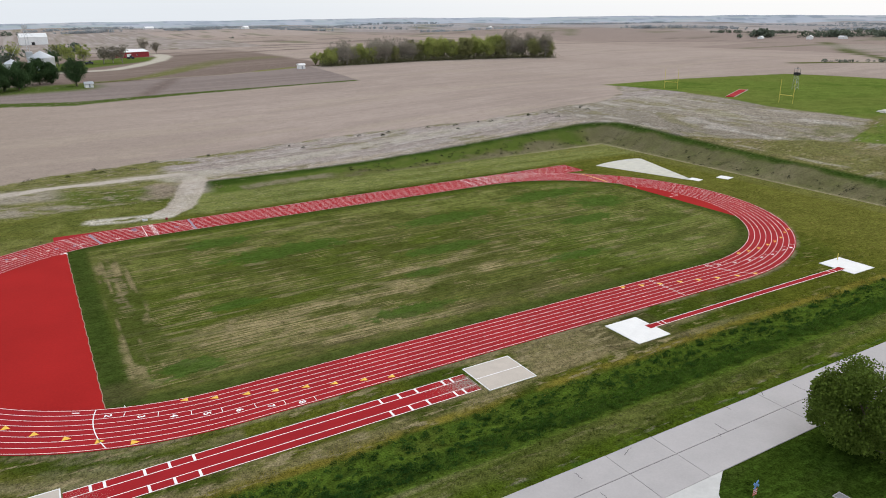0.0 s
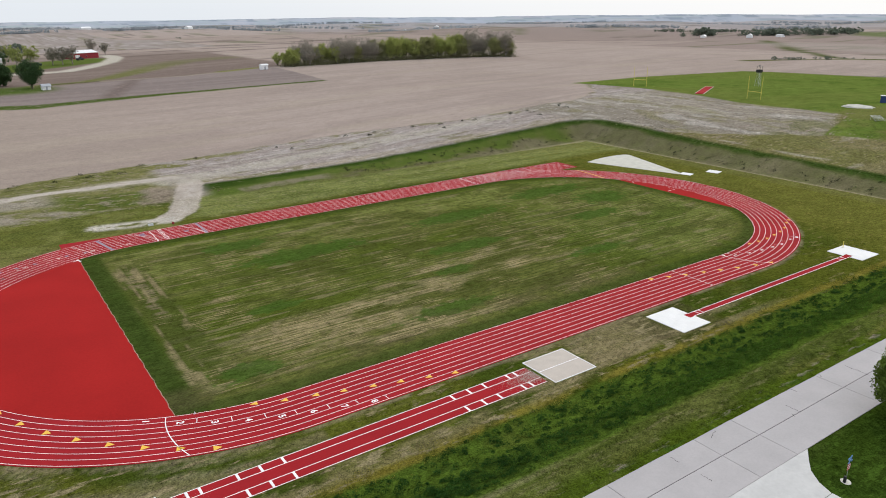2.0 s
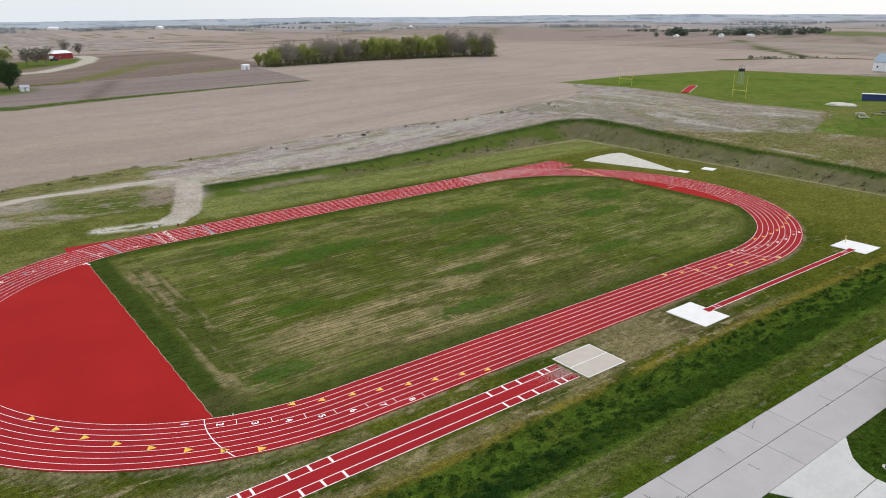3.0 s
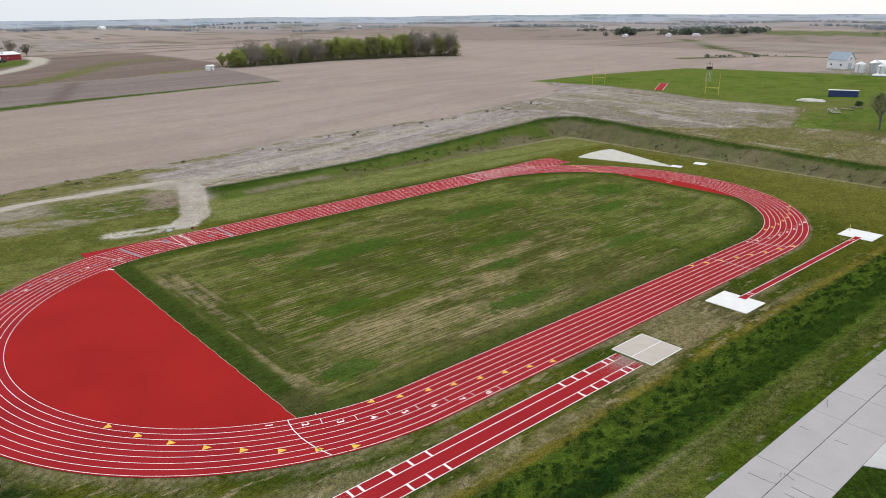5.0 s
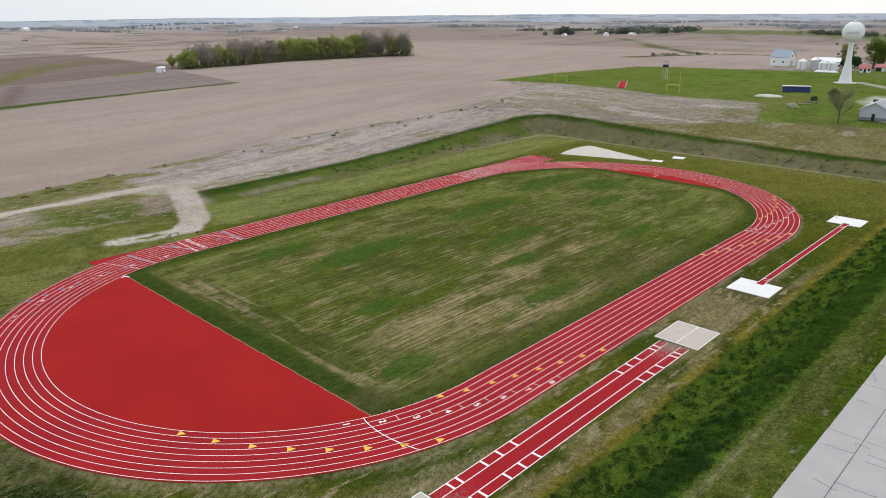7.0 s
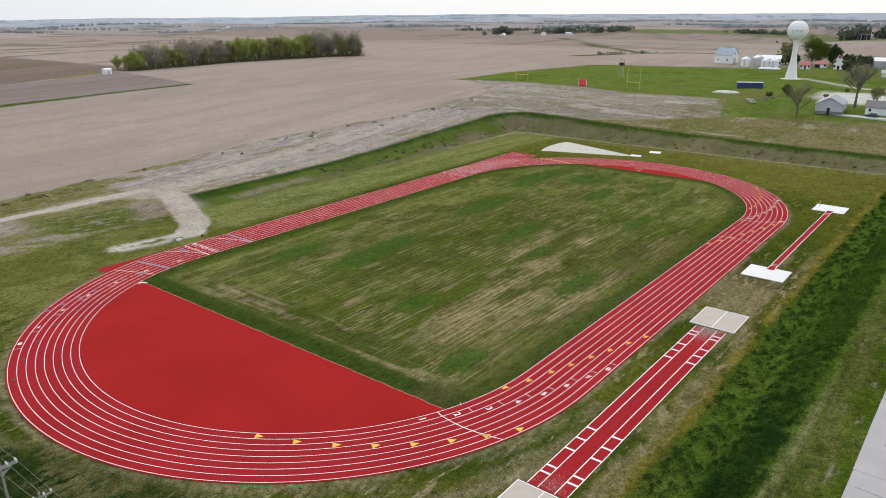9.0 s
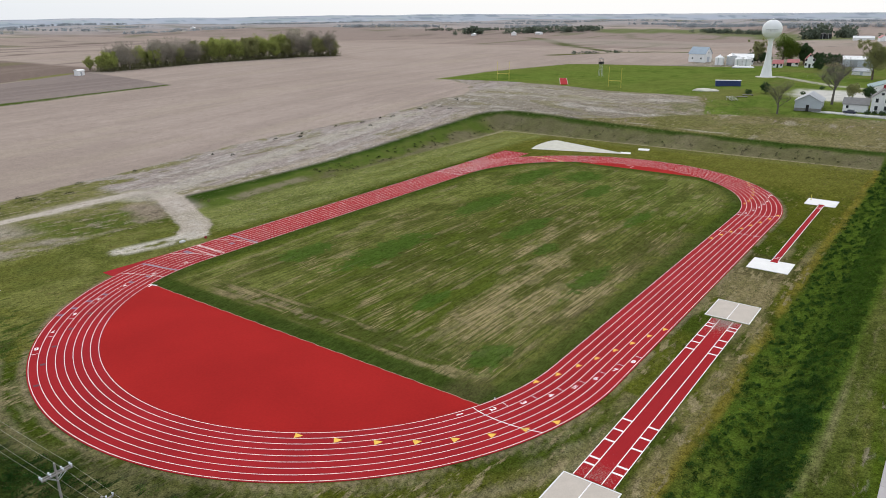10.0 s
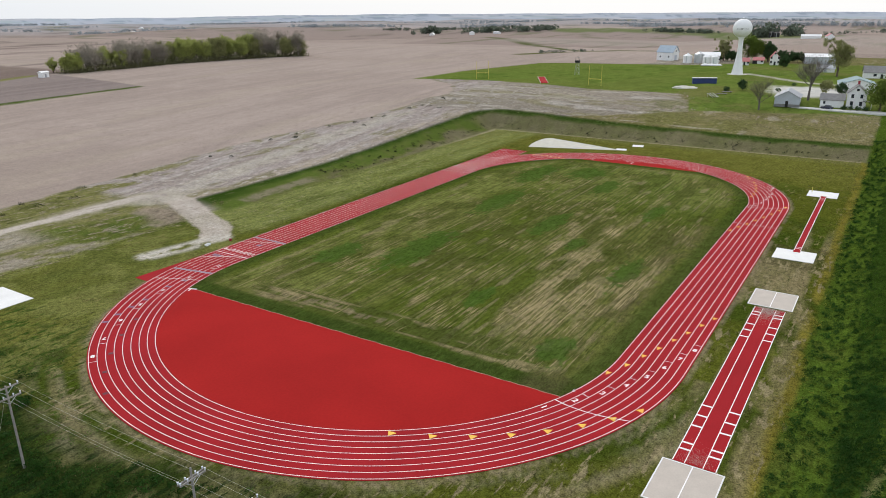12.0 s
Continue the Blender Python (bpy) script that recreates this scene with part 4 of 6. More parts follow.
TZ = 0.06
track = thing("running_track", CX, CY, 0, label="red rubber eight-lane running track with white lane lines", category="track", kind="structure")
ring("surface", -0.12, 8 * LANE + 0.22, -0.1, TZ, M_track, track)
oo = R + 8 * LANE + 0.22


def fill(name, cols, mat, parent, z=TZ, label=""):
    """A sheet over columns (x, y_low, y_high)."""
    bm = bmesh.new()
    rows = [[bm.verts.new((x, y, h)) for y in (a, b) for h in (z, -0.1)] for x, a, b in cols]
    for p, q in zip(rows, rows[1:]):
        bm.faces.new((p[0], q[0], q[2], p[2]))
        bm.faces.new((p[1], q[1], q[0], p[0]))
        bm.faces.new((p[2], q[2], q[3], p[3]))
    for e, flip in ((rows[0], 1), (rows[-1], 0)):
        loop = (e[0], e[2], e[3], e[1])
        bm.faces.new(loop[::-1] if not flip else loop)
    return part(name, bm, mat, parent, label)


east_x = np.linspace(HALF + 0.6, 78.0, 40)
fill("sprint_chute", [(x, max(math.sqrt(max(oo ** 2 - (x - HALF) ** 2, 0)) + 0.004, R - 0.1), oo) for x in east_x], M_track, track)
west_x = np.linspace(-58.9, -HALF - 0.6, 30)
fill("run_out", [(x, math.sqrt(oo ** 2 - (x + HALF) ** 2) + 0.004, oo + 0.7 * (-HALF - x) / 15.8) for x in west_x], M_track, track)
ri = R - 0.124
chord = math.sqrt(ri ** 2 - (57.2 - HALF) ** 2)
wx = np.concatenate([-HALF - ri * np.cos(np.linspace(0, math.acos((57.12 - HALF) / ri), 60))])
fill("apron", [(x, -math.sqrt(max(ri ** 2 - (x + HALF) ** 2, 0)), math.sqrt(max(ri ** 2 - (x + HALF) ** 2, 0))) for x in wx], M_apron, track, TZ - 0.006, "plain red rubber apron")
ex = HALF + ri * np.cos(np.linspace(math.acos((75.02 - HALF) / ri), 0, 30))
fill("apron", [(x, -math.sqrt(max(ri ** 2 - (x - HALF) ** 2, 0)), math.sqrt(max(ri ** 2 - (x - HALF) ** 2, 0))) for x in ex], M_apron, track, TZ - 0.006, "plain red rubber apron")
flat_strip("apron_edge", [(-57.1 + 0.06 * math.sin(k * 2.3) + 0.04 * math.sin(k * 5.1), -chord + 2 * chord * k / 60) for k in range(61)], 0.11, TZ + 0.004, M_edge, track, 0.02)
for i in range(9):
    w = 0.07
    ring("lane_line", i * LANE - w / 2, i * LANE + w / 2, TZ - 0.002, TZ + 0.008, M_line, track, 80)
    if i:
        flat_strip("lane_line", [(HALF, R + i * LANE), (77.6, R + i * LANE)], 0.07, TZ + 0.012, M_line, track)
flat_strip("lane_line", [(66, R), (77.6, R)], 0.07, TZ + 0.012, M_line, track)
MZ = TZ + 0.02


def mark(name, lane, s, poly, mat, z=MZ):
    """A small painted outline, x along the running direction, y to the inside."""
    x, y, turn = on_track(lane, s)
    ob = obj(name, [(a, b, 0) for a, b in poly] + [(a, b, -0.006) for a, b in poly],
             [tuple(range(len(poly)))] + [(i, i + len(poly), (i + 1) % len(poly) + len(poly), (i + 1) % len(poly)) for i in range(len(poly))], mat, track)
    ob.matrix_local = pose(x, y, z, 0, 0, turn)
    return ob


def across(lane0, lane1, s, width, mat, name="cross_line"):
    a, b = on_track(lane0, s), on_track(lane1, s)
    return flat_strip(name, [a[:2], b[:2]], width, MZ, mat, track)


GLYPHS = {}


def number(text, lane, s, size=1.15, mat=None, name="lane_number"):
    if text not in GLYPHS:
        cu = bpy.data.curves.new("glyph", "FONT")
        cu.body, cu.size, cu.align_x, cu.align_y, cu.offset = text, 1.0, "CENTER", "CENTER", 0.03
        tmp = new("glyph", cu)
        bpy.context.view_layer.update()
        me = bpy.data.meshes.new_from_object(tmp.evaluated_get(bpy.context.evaluated_depsgraph_get()))
        bpy.data.objects.remove(tmp)
        bpy.data.curves.remove(cu)
        me.materials.clear()
        me.materials.append(M_line)
        GLYPHS[text] = me
    ob = new(name, GLYPHS[text])
    ob.parent = track
    x, y, turn = on_track(lane, s)
    ob.matrix_local = pose(x, y, MZ + 0.002, 0, 0, turn - 90) @ Matrix.Scale(size, 4)
    return ob


ARROW = [(-0.45, 0.5), (-0.45, -0.5), (0.5, -0.05)]
ARROW_BACK = [(0.45, -0.42), (0.45, 0.42), (-0.5, 0.0)]
WEST, NEAR, FAR, EAST = "west", "near", "far", "east"
for i, a in enumerate((-145.4, -138.6, -132.2, -126.2, -120.5, -115.0, -109.9, -104.9)):
    mark("exchange_mark", i + 0.5, (WEST, a), ARROW, M_yellow)
for i, s in enumerate(((WEST, -97.8), (WEST, -92.6), (NEAR, -41.3), (NEAR, -38.0), (NEAR, -34.4), (NEAR, -31.0), (NEAR, -27.4), (NEAR, -24.0))):
    mark("exchange_mark", i + 0.4, s, ARROW_BACK, M_yellow)
for i, s in enumerate(((WEST, -116.8), (WEST, -110.7), (WEST, -105.0), (WEST, -99.7), (WEST, -94.6), (NEAR, -43.0), (NEAR, -39.5), (NEAR, -36.0))):
    number(str(i + 1), i + 0.5, s)
for i, s in enumerate(((WEST, -107.9), (WEST, -102.2), (WEST, -96.9), (WEST, -92.2), (NEAR, -41.1), (NEAR, -37.8), (NEAR, -34.3))):
    across(i + 1, i + 2, s, 0.08, M_line)
start = [on_track(8 * k / 14, (WEST, -113.4 + 4.8 * (k / 14) ** 1.6))[:2] for k in range(15)]
flat_strip("start_line", start, 0.12, MZ, M_line, track)
# staggered start with numbers on the north-west bend
for lane, a in zip((8, 7, 6, 5, 4, 3, 2), (146.4, 139.2, 131.0, 122.8, 114.3, 105.3, 95.4)):
    number(str(lane), lane - 0.5, (WEST, a))
    across(lane - 1, lane, (WEST, a + 2.3), 0.08, M_line)
for lane, a in zip((8, 7, 6, 5, 4, 3), (131.3, 127.9, 124.1, 120.1, 112.0, 107.6)):
    mark("exchange_mark", lane - 0.5, (WEST, a), [(-0.3, -0.45), (0.3, -0.45), (0.3, 0.45), (-0.3, 0.45)], M_faded)
for lane, a in zip((8, 7, 6, 5, 4), (161.4, 153.7, 146.5, 138.6, 131.0)):
    mark("exchange_mark", lane - 0.6, (WEST, a), [(-0.3, -0.3), (0.3, -0.3), (0.3, 0.3), (-0.3, 0.3)], M_darkmark)
for lane, x in ((4, -34.6), (7, -48.4 + 3), (6, -44.0)):
    mark("exchange_mark", lane - 0.5, (FAR, max(x, -43)), [(-0.5, -0.5), (0.5, -0.5), (0.5, 0.5), (-0.5, 0.5)], M_faded)
number("1", -0.55, (WEST, 113.0), 1.5)
mark("exchange_mark", -0.75, (WEST, 112.6), [(-0.2, -0.7), (0.1, -0.7), (0.1, 0.8), (-0.2, 0.8)], M_line)
# finish area on the far straight
for x, w, mat in ((-31.2, 0.5, M_blue), (-41.2, 0.14, M_line)):
    across(0, 8, (FAR, x), w, mat, "finish_line")
across(0, 8, (WEST, 101.0), 0.55, M_blue, "finish_line")
for i in range(8):
    number(str(i + 1), i + 0.5, (FAR, -39.2), 1.25)
    number(str(i + 1), i + 0.5, (FAR, 41.6), 1.1)
for x0, x1 in ((-31.6, -35.0), (-41.3, -45.5)):
    flat_strip("start_line", [on_track(8 * k / 10, (FAR, x0 + (x1 - x0) * (k / 10) ** 1.7))[:2] for k in range(11)], 0.1, MZ, M_line, track)
flat_strip("start_line", [on_track(8 * k / 10, (WEST, 106.5 + 1.2 * (k / 10) ** 1.7))[:2] for k in range(11)], 0.1, MZ, M_line, track)
# south-east: 200 m starts and exchange marks
across(0, 8, (NEAR, 29.5), 0.09, M_line)
flat_strip("start_line", [on_track(8 * k / 10, (EAST, -90 + 5.0 * (k / 10) ** 1.7))[:2] for k in range(11)], 0.09, MZ, M_line, track)
for i, x in enumerate((23.4, 26.8, 29.9, 33.6, 37.0, 40.5)):
    mark("exchange_mark", i + 0.5, (NEAR, x), ARROW, M_yellow)
for i, a in ((6, -89.4), (7, -84.8)):
    mark("exchange_mark", i + 0.5, (EAST, a), ARROW, M_yellow)
for i, a in enumerate((-91, -86.8, -82.0, -77.2, -72.9, -68.8, -63.5, -60.6)):
    number(str(i + 1), i + 0.5, (EAST, max(a, -90)))
    across(i, i + 1, (EAST, max(a, -90) + 3.0), 0.07, M_line)
for i, a in enumerate((-73.7, -69.8, -65.5, -61, -56.9, -52.6, -47.1, -44)):
    mark("exchange_mark", i + 0.6, (EAST, a), ARROW_BACK, M_yellow)
# hurdle and start lines on the far straight and chute
for x in (44.0, 46.2, 48.5, 57.5, 60.5, 64.0):
    across(0 if x < HALF + 6 else 3.0, 8, (FAR, x), 0.09, M_line)
for x in (51.0, 54.0, 67.0):
    across(3.0, 8, (FAR, x), 0.07, M_yellow)
for i, a in enumerate(np.linspace(36.5, 46.5, 8)):
    mark("exchange_mark", i + 0.5, (EAST, float(a)), [(-0.34, -0.34), (0.34, -0.34), (0.34, 0.34), (-0.34, 0.34)], M_yellow)
flat_strip("cross_line", [(75.6, 1.6), (78.6, 1.6), (78.6, 4.0)], 0.14, TZ + 0.004, M_line, track)
flat_strip("cross_line", [(75.6, 12.8), (76.6, 14.2)], 0.14, TZ + 0.004, M_line, track)


# ---------------------------------------------------------------- jumping pits and runways
runway = thing("jump_runway", -38.7, -50.75, 0, label="red rubber jump runway with white take-off bars", category="runway")
part("surface", boxm(-23.5, 23.0, -2.25, 2.2, -0.1, 0.05), M_track, runway)
for y in (-2.2, -0.93, 0.93, 2.15):
    part("lane_line", boxm(-23.5, 23.0, y - 0.05, y + 0.05, 0.045, 0.06), M_line, runway)
for x in (-59.75, -58.45, -54.65, -52.2, -49.7, -27.8, -25.3, -22.9, -19.05, -17.8):
    for y in (-1.55, 1.55):
        part("take_off_bar", boxm(x + 38.7 - 0.14, x + 38.7 + 0.14, y - 0.6, y + 0.6, 0.045, 0.068), M_line, runway)


def landing_pit(x, y, w, d):
    pit = thing("landing_pit", x, y, 0, label="beige covered sand pit with white kerb and centre strip", category="sand pit", group="landing pits")
    for i, y0, y1 in ((0, -d / 2 + 0.15, -0.06), (1, 0.06, d / 2 - 0.15)):
        bm = bmesh.new()
        n = 14
        g = [[bm.verts.new((-w / 2 + 0.15 + (w - 0.3) * a / n, y0 + (y1 - y0) * b / 6, 0.045 + 0.02 * noise.noise((a * 0.9 + x, b * 0.8 + i * 9, 1)))) for b in range(7)] for a in range(n + 1)]
        for a in range(n):
            for b in range(6):
                bm.faces.new((g[a][b], g[a + 1][b], g[a + 1][b + 1], g[a][b + 1]))
        part("cover", bm, M_sand, pit, smooth=True)
    part("centre_strip", boxm(-w / 2 + 0.15, w / 2 - 0.15, -0.06, 0.06, -0.05, 0.085), M_line, pit)
    for x0, x1, y0, y1 in ((-w / 2, w / 2, -d / 2, -d / 2 + 0.15), (-w / 2, w / 2, d / 2 - 0.15, d / 2), (-w / 2, -w / 2 + 0.15, -d / 2 + 0.15, d / 2 - 0.15), (w / 2 - 0.15, w / 2, -d / 2 + 0.15, d / 2 - 0.15)):
        part("kerb", boxm(x0, x1, y0, y1, -0.1, 0.075, bevel=0.015), M_concrete, pit)
    return pit


landing_pit(-11.4, -50.6, 7.3, 6.55)
landing_pit(-66.05, -50.75, 7.4, 6.3)


def concrete_pad(pts, label, z=0.09):
    x = sum(p[0] for p in pts) / len(pts)
    y = sum(p[1] for p in pts) / len(pts)
    pad = slab(bmesh.new(), [(a - x, b - y) for a, b in pts], -0.12, z)
    bmesh.ops.bevel(pad, geom=[e for e in pad.edges if all(v.co.z > 0 for v in e.verts)], offset=0.015, segments=1, affect="EDGES")
    ob = part("concrete_pad", pad, M_concrete)
    ob.matrix_world = pose(x, y, 0)
    return tagged(ob, label, "concrete pad", "concrete pads")


concrete_pad([(10.1, -54.0), (16.3, -54.0), (16.3, -51.2), (15.2, -51.2), (15.2, -49.9), (16.3, -49.9), (16.3, -47.0), (10.1, -47.0)], "white concrete vault pad notched round a red runway end")
concrete_pad([(62.2, -53.5), (68.4, -53.5), (68.4, -46.85), (62.2, -46.85), (62.2, -49.9), (63.4, -49.9), (63.4, -51.2), (62.2, -51.2)], "white concrete vault pad with a small post")
concrete_pad([(-82.0, 52.4), (-73.2, 52.4), (-73.2, 62.0), (-82.0, 62.0)], "white concrete pad in rough grass")
concrete_pad([(95.2, 9.5), (97.6, 10.2), (97.0, 13.4), (94.5, 12.6)], "small white concrete throwing circle pad")
concrete_pad([(103.4, 6.6), (106.6, 7.4), (105.8, 10.9), (102.7, 10.0)], "small square white concrete pad in grass")
vault = thing("vault_runway", 39.2, -50.55, 0, label="narrow red rubber vault runway with white edge lines", category="runway")
part("surface", boxm(-24.0, 24.1, -0.62, 0.62, -0.1, 0.06), M_track, vault)
for y in (-0.56, 0.56):
    part("lane_line", boxm(-23.0, 23.2, y - 0.05, y + 0.05, 0.055, 0.072), M_line, vault)
for x in (-21.5, -20.6, 20.4, 21.6):
    part("take_off_bar", boxm(x - 0.06, x + 0.06, -0.5, 0.5, 0.055, 0.07), M_line, vault)
post = thing("marker_post", 66.6, -47.6, 0.09, label="short yellow marker post on a concrete pad", category="post")
part("shaft", tube(bmesh.new(), (0, 0, 0), (0, 0, 1.3), 0.07, 0.06, 10), M_goal, post)
part("foot", boxm(-0.2, 0.2, -0.2, 0.2, 0, 0.05, bevel=0.01), M_galv, post)
sector = slab(bmesh.new(), [(-2.8, -14.2), (-1.4, -13.8), (7.2, 13.2), (6.4, 14.2), (4.2, 14.9), (-1.8, 15.0), (-7.0, 14.3), (-11.4, 13.1)], -0.1, 0.05)
ob = part("throwing_sector", sector, M_gravel)
ob.matrix_world = pose(97.0, 26.6, 0)
tagged(ob, "wedge of pale crushed stone for the throwing sector", "gravel area")


# ---------------------------------------------------------------- trees
def leaf_mesh(name, centres, sizes, mat, rng, parent=None, flat=0.0, slim=1.0):
    """Many small four-cornered leaves, one object."""
    n = len(centres)
    a = rng.normal(size=(n, 3))
    a[:, 2] *= 1 - flat
    a /= np.linalg.norm(a, axis=1)[:, None]
    b = rng.normal(size=(n, 3))
    b -= (b * a).sum(1)[:, None] * a
    b /= np.linalg.norm(b, axis=1)[:, None]
    s = sizes[:, None] * 0.5
    k = rng.uniform(0.55, 1.0, (n, 1)) * slim
    v = np.stack([centres - a * s, centres - b * s * k * 0.8, centres + a * s, centres + b * s * k], 1).reshape(-1, 3)
    me = bpy.data.meshes.new(name)
    me.vertices.add(4 * n)
    me.vertices.foreach_set("co", v.astype(np.float32).ravel())
    me.loops.add(4 * n)
    me.loops.foreach_set("vertex_index", np.arange(4 * n, dtype=np.int32))
    me.polygons.add(n)
    me.polygons.foreach_set("loop_start", np.arange(0, 4 * n, 4, dtype=np.int32))
    me.polygons.foreach_set("loop_total", np.full(n, 4, np.int32))
    me.update()
    me.materials.append(mat)
    ob = new(name, me)
    ob.parent = parent
    return ob


def tree(x, y, height, radius, mat, seed, leaves=900, leaf=0.6, low=0.25, bark=None, label="", group="", name="tree", cone=False, twigs=0, z=None, lumps=34, shell=False):
    """Tapered trunk and limbs with an uneven crown of many small leaves."""
    rng = np.random.default_rng(seed)
    t = thing(name, x, y, z, float(rng.uniform(0, 360)), label, "tree", group)
    bm = bmesh.new()
    r0 = 0.022 * height + 0.05
    bend = rng.normal(size=2) * 0.02 * height
    fork = height * (0.9 if cone else 0.55)
    tube(bm, (0, 0, -0.3), (bend[0] * 0.4, bend[1] * 0.4, fork * 0.5), r0 * 1.25, r0 * 0.85, 8)
    tube(bm, (bend[0] * 0.4, bend[1] * 0.4, fork * 0.5), (bend[0], bend[1], fork), r0 * 0.85, r0 * 0.45, 7)
    clumps = []
    limbs = 7 if not twigs else 12
    for i in range(limbs if not cone else 0):
        az = 2 * math.pi * (i + rng.uniform(-0.3, 0.3)) / limbs
        z0 = height * rng.uniform(low * 0.9, 0.55)
        reach = radius * rng.uniform(0.55, 0.9)
        z1 = min(height * 0.95, z0 + height * rng.uniform(0.18, 0.42))
        base = (bend[0] * z0 / fork, bend[1] * z0 / fork, z0)
        tip = (math.cos(az) * reach, math.sin(az) * reach, z1)
        tube(bm, base, tip, r0 * 0.4, r0 * 0.1, 5)
        for _ in range(twigs):
            f = rng.uniform(0.35, 1.0)
            p = [base[k] + (tip[k] - base[k]) * f for k in range(3)]
            q = [p[0] + rng.normal() * radius * 0.3, p[1] + rng.normal() * radius * 0.3, min(height, p[2] + abs(rng.normal()) * height * 0.16 + 0.3)]
            tube(bm, p, q, r0 * 0.11, r0 * 0.02, 3)
            clumps.append((q, radius * 0.12))
    part("trunk", bm, bark or M_bark, t)
    k = lumps if not cone else 34
    for i in range(k):
        if cone:
            f = rng.uniform(0, 1) ** 0.8
            rr = radius * (1 - f) ** 0.8 * math.sqrt(rng.uniform(0.2, 1))
            az = rng.uniform(0, 2 * math.pi)
            clumps.append(((rr * math.cos(az), rr * math.sin(az), height * (low * 0.4 + (1 - low * 0.4) * f)), radius * 0.22))
            continue
        u = rng.normal(size=3)
        u /= np.linalg.norm(u)
        f = rng.uniform(0.62, 0.92) if shell else rng.uniform(0.40, 0.80)
        half = height * (1 - low) / 2
        clumps.append(((u[0] * radius * f, u[1] * radius * f, height * low + half + u[2] * half * f), radius * rng.uniform(0.16, 0.35) * (34 / lumps) ** 0.3))
    if leaves:
        which = rng.integers(0, len(clumps), leaves)
        cc = np.array([c for c, _ in clumps])[which]
        cr = np.array([r for _, r in clumps])[which]
        u = rng.normal(size=(leaves, 3))
        u /= np.linalg.norm(u, axis=1)[:, None]
        pts = cc + u * (cr * 1.3 * rng.uniform(0.02, 1, leaves) ** 0.5)[:, None]
        pts[:, 2] = np.maximum(pts[:, 2], 0.15)
        leaf_mesh("crown", pts, leaf * rng.uniform(0.6, 1.3, leaves), mat, rng, t)
    return t


# round maple on the lawn by the road
tree(8.4, -86.1, 9.4, 5.5, M_leaf, 3, 46000, 0.26, 0.04, label="round dense dark green maple on mown roadside grass", z=gz(9, -86), lumps=64, shell=True)


# ---------------------------------------------------------------- road
def gzr(x):
    return gz(x, -77.7) + 0.09


road = thing("road", 0, -77.7, 0, label="two-lane weathered concrete road in jointed panels", category="road", kind="structure")
edges = [-14.65]
for k in range(24):
    edges.append(edges[-1] + (6.35, 16.9, 12.3, 17.0, 8.6)[k % 5])
for k in range(20):
    edges.insert(0, edges[0] - (12.9, 16.4, 6.4, 12.0, 17.0)[k % 5])
verts, faces = [], []
for i, x in enumerate(np.arange(edges[0], edges[-1], 6.0)):
    z = gzr(x) - 0.05
    verts += [(x, -3.8, z), (x, 3.65, z)]
    if i:
        a = 2 * i - 2
        faces.append((a, a + 2, a + 3, a + 1))
obj("joint_bed", verts, faces, M_joint, road)
rng = np.random.default_rng(8)
for x0, x1 in zip(edges, edges[1:]):
    x0, x1 = x0 + 0.028, x1 - 0.028
    n = max(1, int((x1 - x0) / 6))
    for y0, y1 in ((-3.9, 0.27), (0.345, 3.75)):
        v, f = [], []
        for k in range(n + 1):
            x = x0 + (x1 - x0) * k / n
            z, jy = gzr(x), rng.normal() * 0.02
            v += [(x, y0, z), (x, y1 + (jy if y1 > 1 else 0), z), (x, y0, z - 0.2), (x, y1, z - 0.2)]
            if k:
                a = 4 * k - 4
                f += [(a, a + 4, a + 5, a + 1), (a + 2, a + 6, a + 4, a), (a + 1, a + 5, a + 7, a + 3)]
        f += [(0, 1, 3, 2), (4 * n, 4 * n + 2, 4 * n + 3, 4 * n + 1)]
        obj("panel", v, f, M_road, road)
# wandering cracks sealed with tar
for x, y, ln, turn in ((-30.6, 1.7, 2.6, 97), (-30.0, -2.3, 3.2, 89), (-31.2, -2.4, 3.2, 91), (-28.7, 0.05, 1.2, 80), (-29.2, 0.7, 0.7, 20), (-0.55, 1.15, 1.8, 91), (-2.0, 0.35, 0.55, 70), (3.25, 3.25, 0.8, 95), (-18.95, -1.0, 1.3, 92), (-19.05, 2.65, 1.0, 88), (-12.9, 3.15, 1.6, 20), (8.9, 3.5, 1.0, 60), (-36.5, -1.4, 3.6, 95), (-38, 1.0, 2.2, 80), (-47, 1.6, 3.0, 88), (14, 1.5, 3.0, 90), (20.5, -1.5, 3.4, 93)):
    pts = [(x + math.cos(radians(turn)) * ln * k / 6 + rng.normal() * 0.06, y + math.sin(radians(turn)) * ln * (k / 6 - 0.5) + rng.normal() * 0.05) for k in range(7)]
    pts = [(a, min(max(b, -3.8), 3.7)) for a, b in pts]
    flat_strip("crack", pts, 0.05, gzr(x) + 0.006, M_joint, road, 0.01)
drive = thing("driveway", -14, -84, 0, label="pale concrete driveway apron flaring to the road", category="driveway", kind="structure")
zd = gz(-14, -84) + 0.08
for pts in ([(-6.6, 2.37), (-21.4, 2.37), (-20.2, 0.4), (-19.2, -1.0), (-18.6, -2.7), (-11.5, -2.7), (-10.9, -1.2), (-9.8, 0.2), (-8.4, 1.2)], [(-11.45, -2.76), (-18.6, -2.76), (-18.6, -9), (-11.3, -9)], [(-11.3, -9.06), (-18.6, -9.06), (-18.6, -15), (-11.3, -15)]):
    part("panel", slab(bmesh.new(), [(x + 14, y) for x, y in pts[::-1]], zd - 0.2, zd), M_drive, drive)

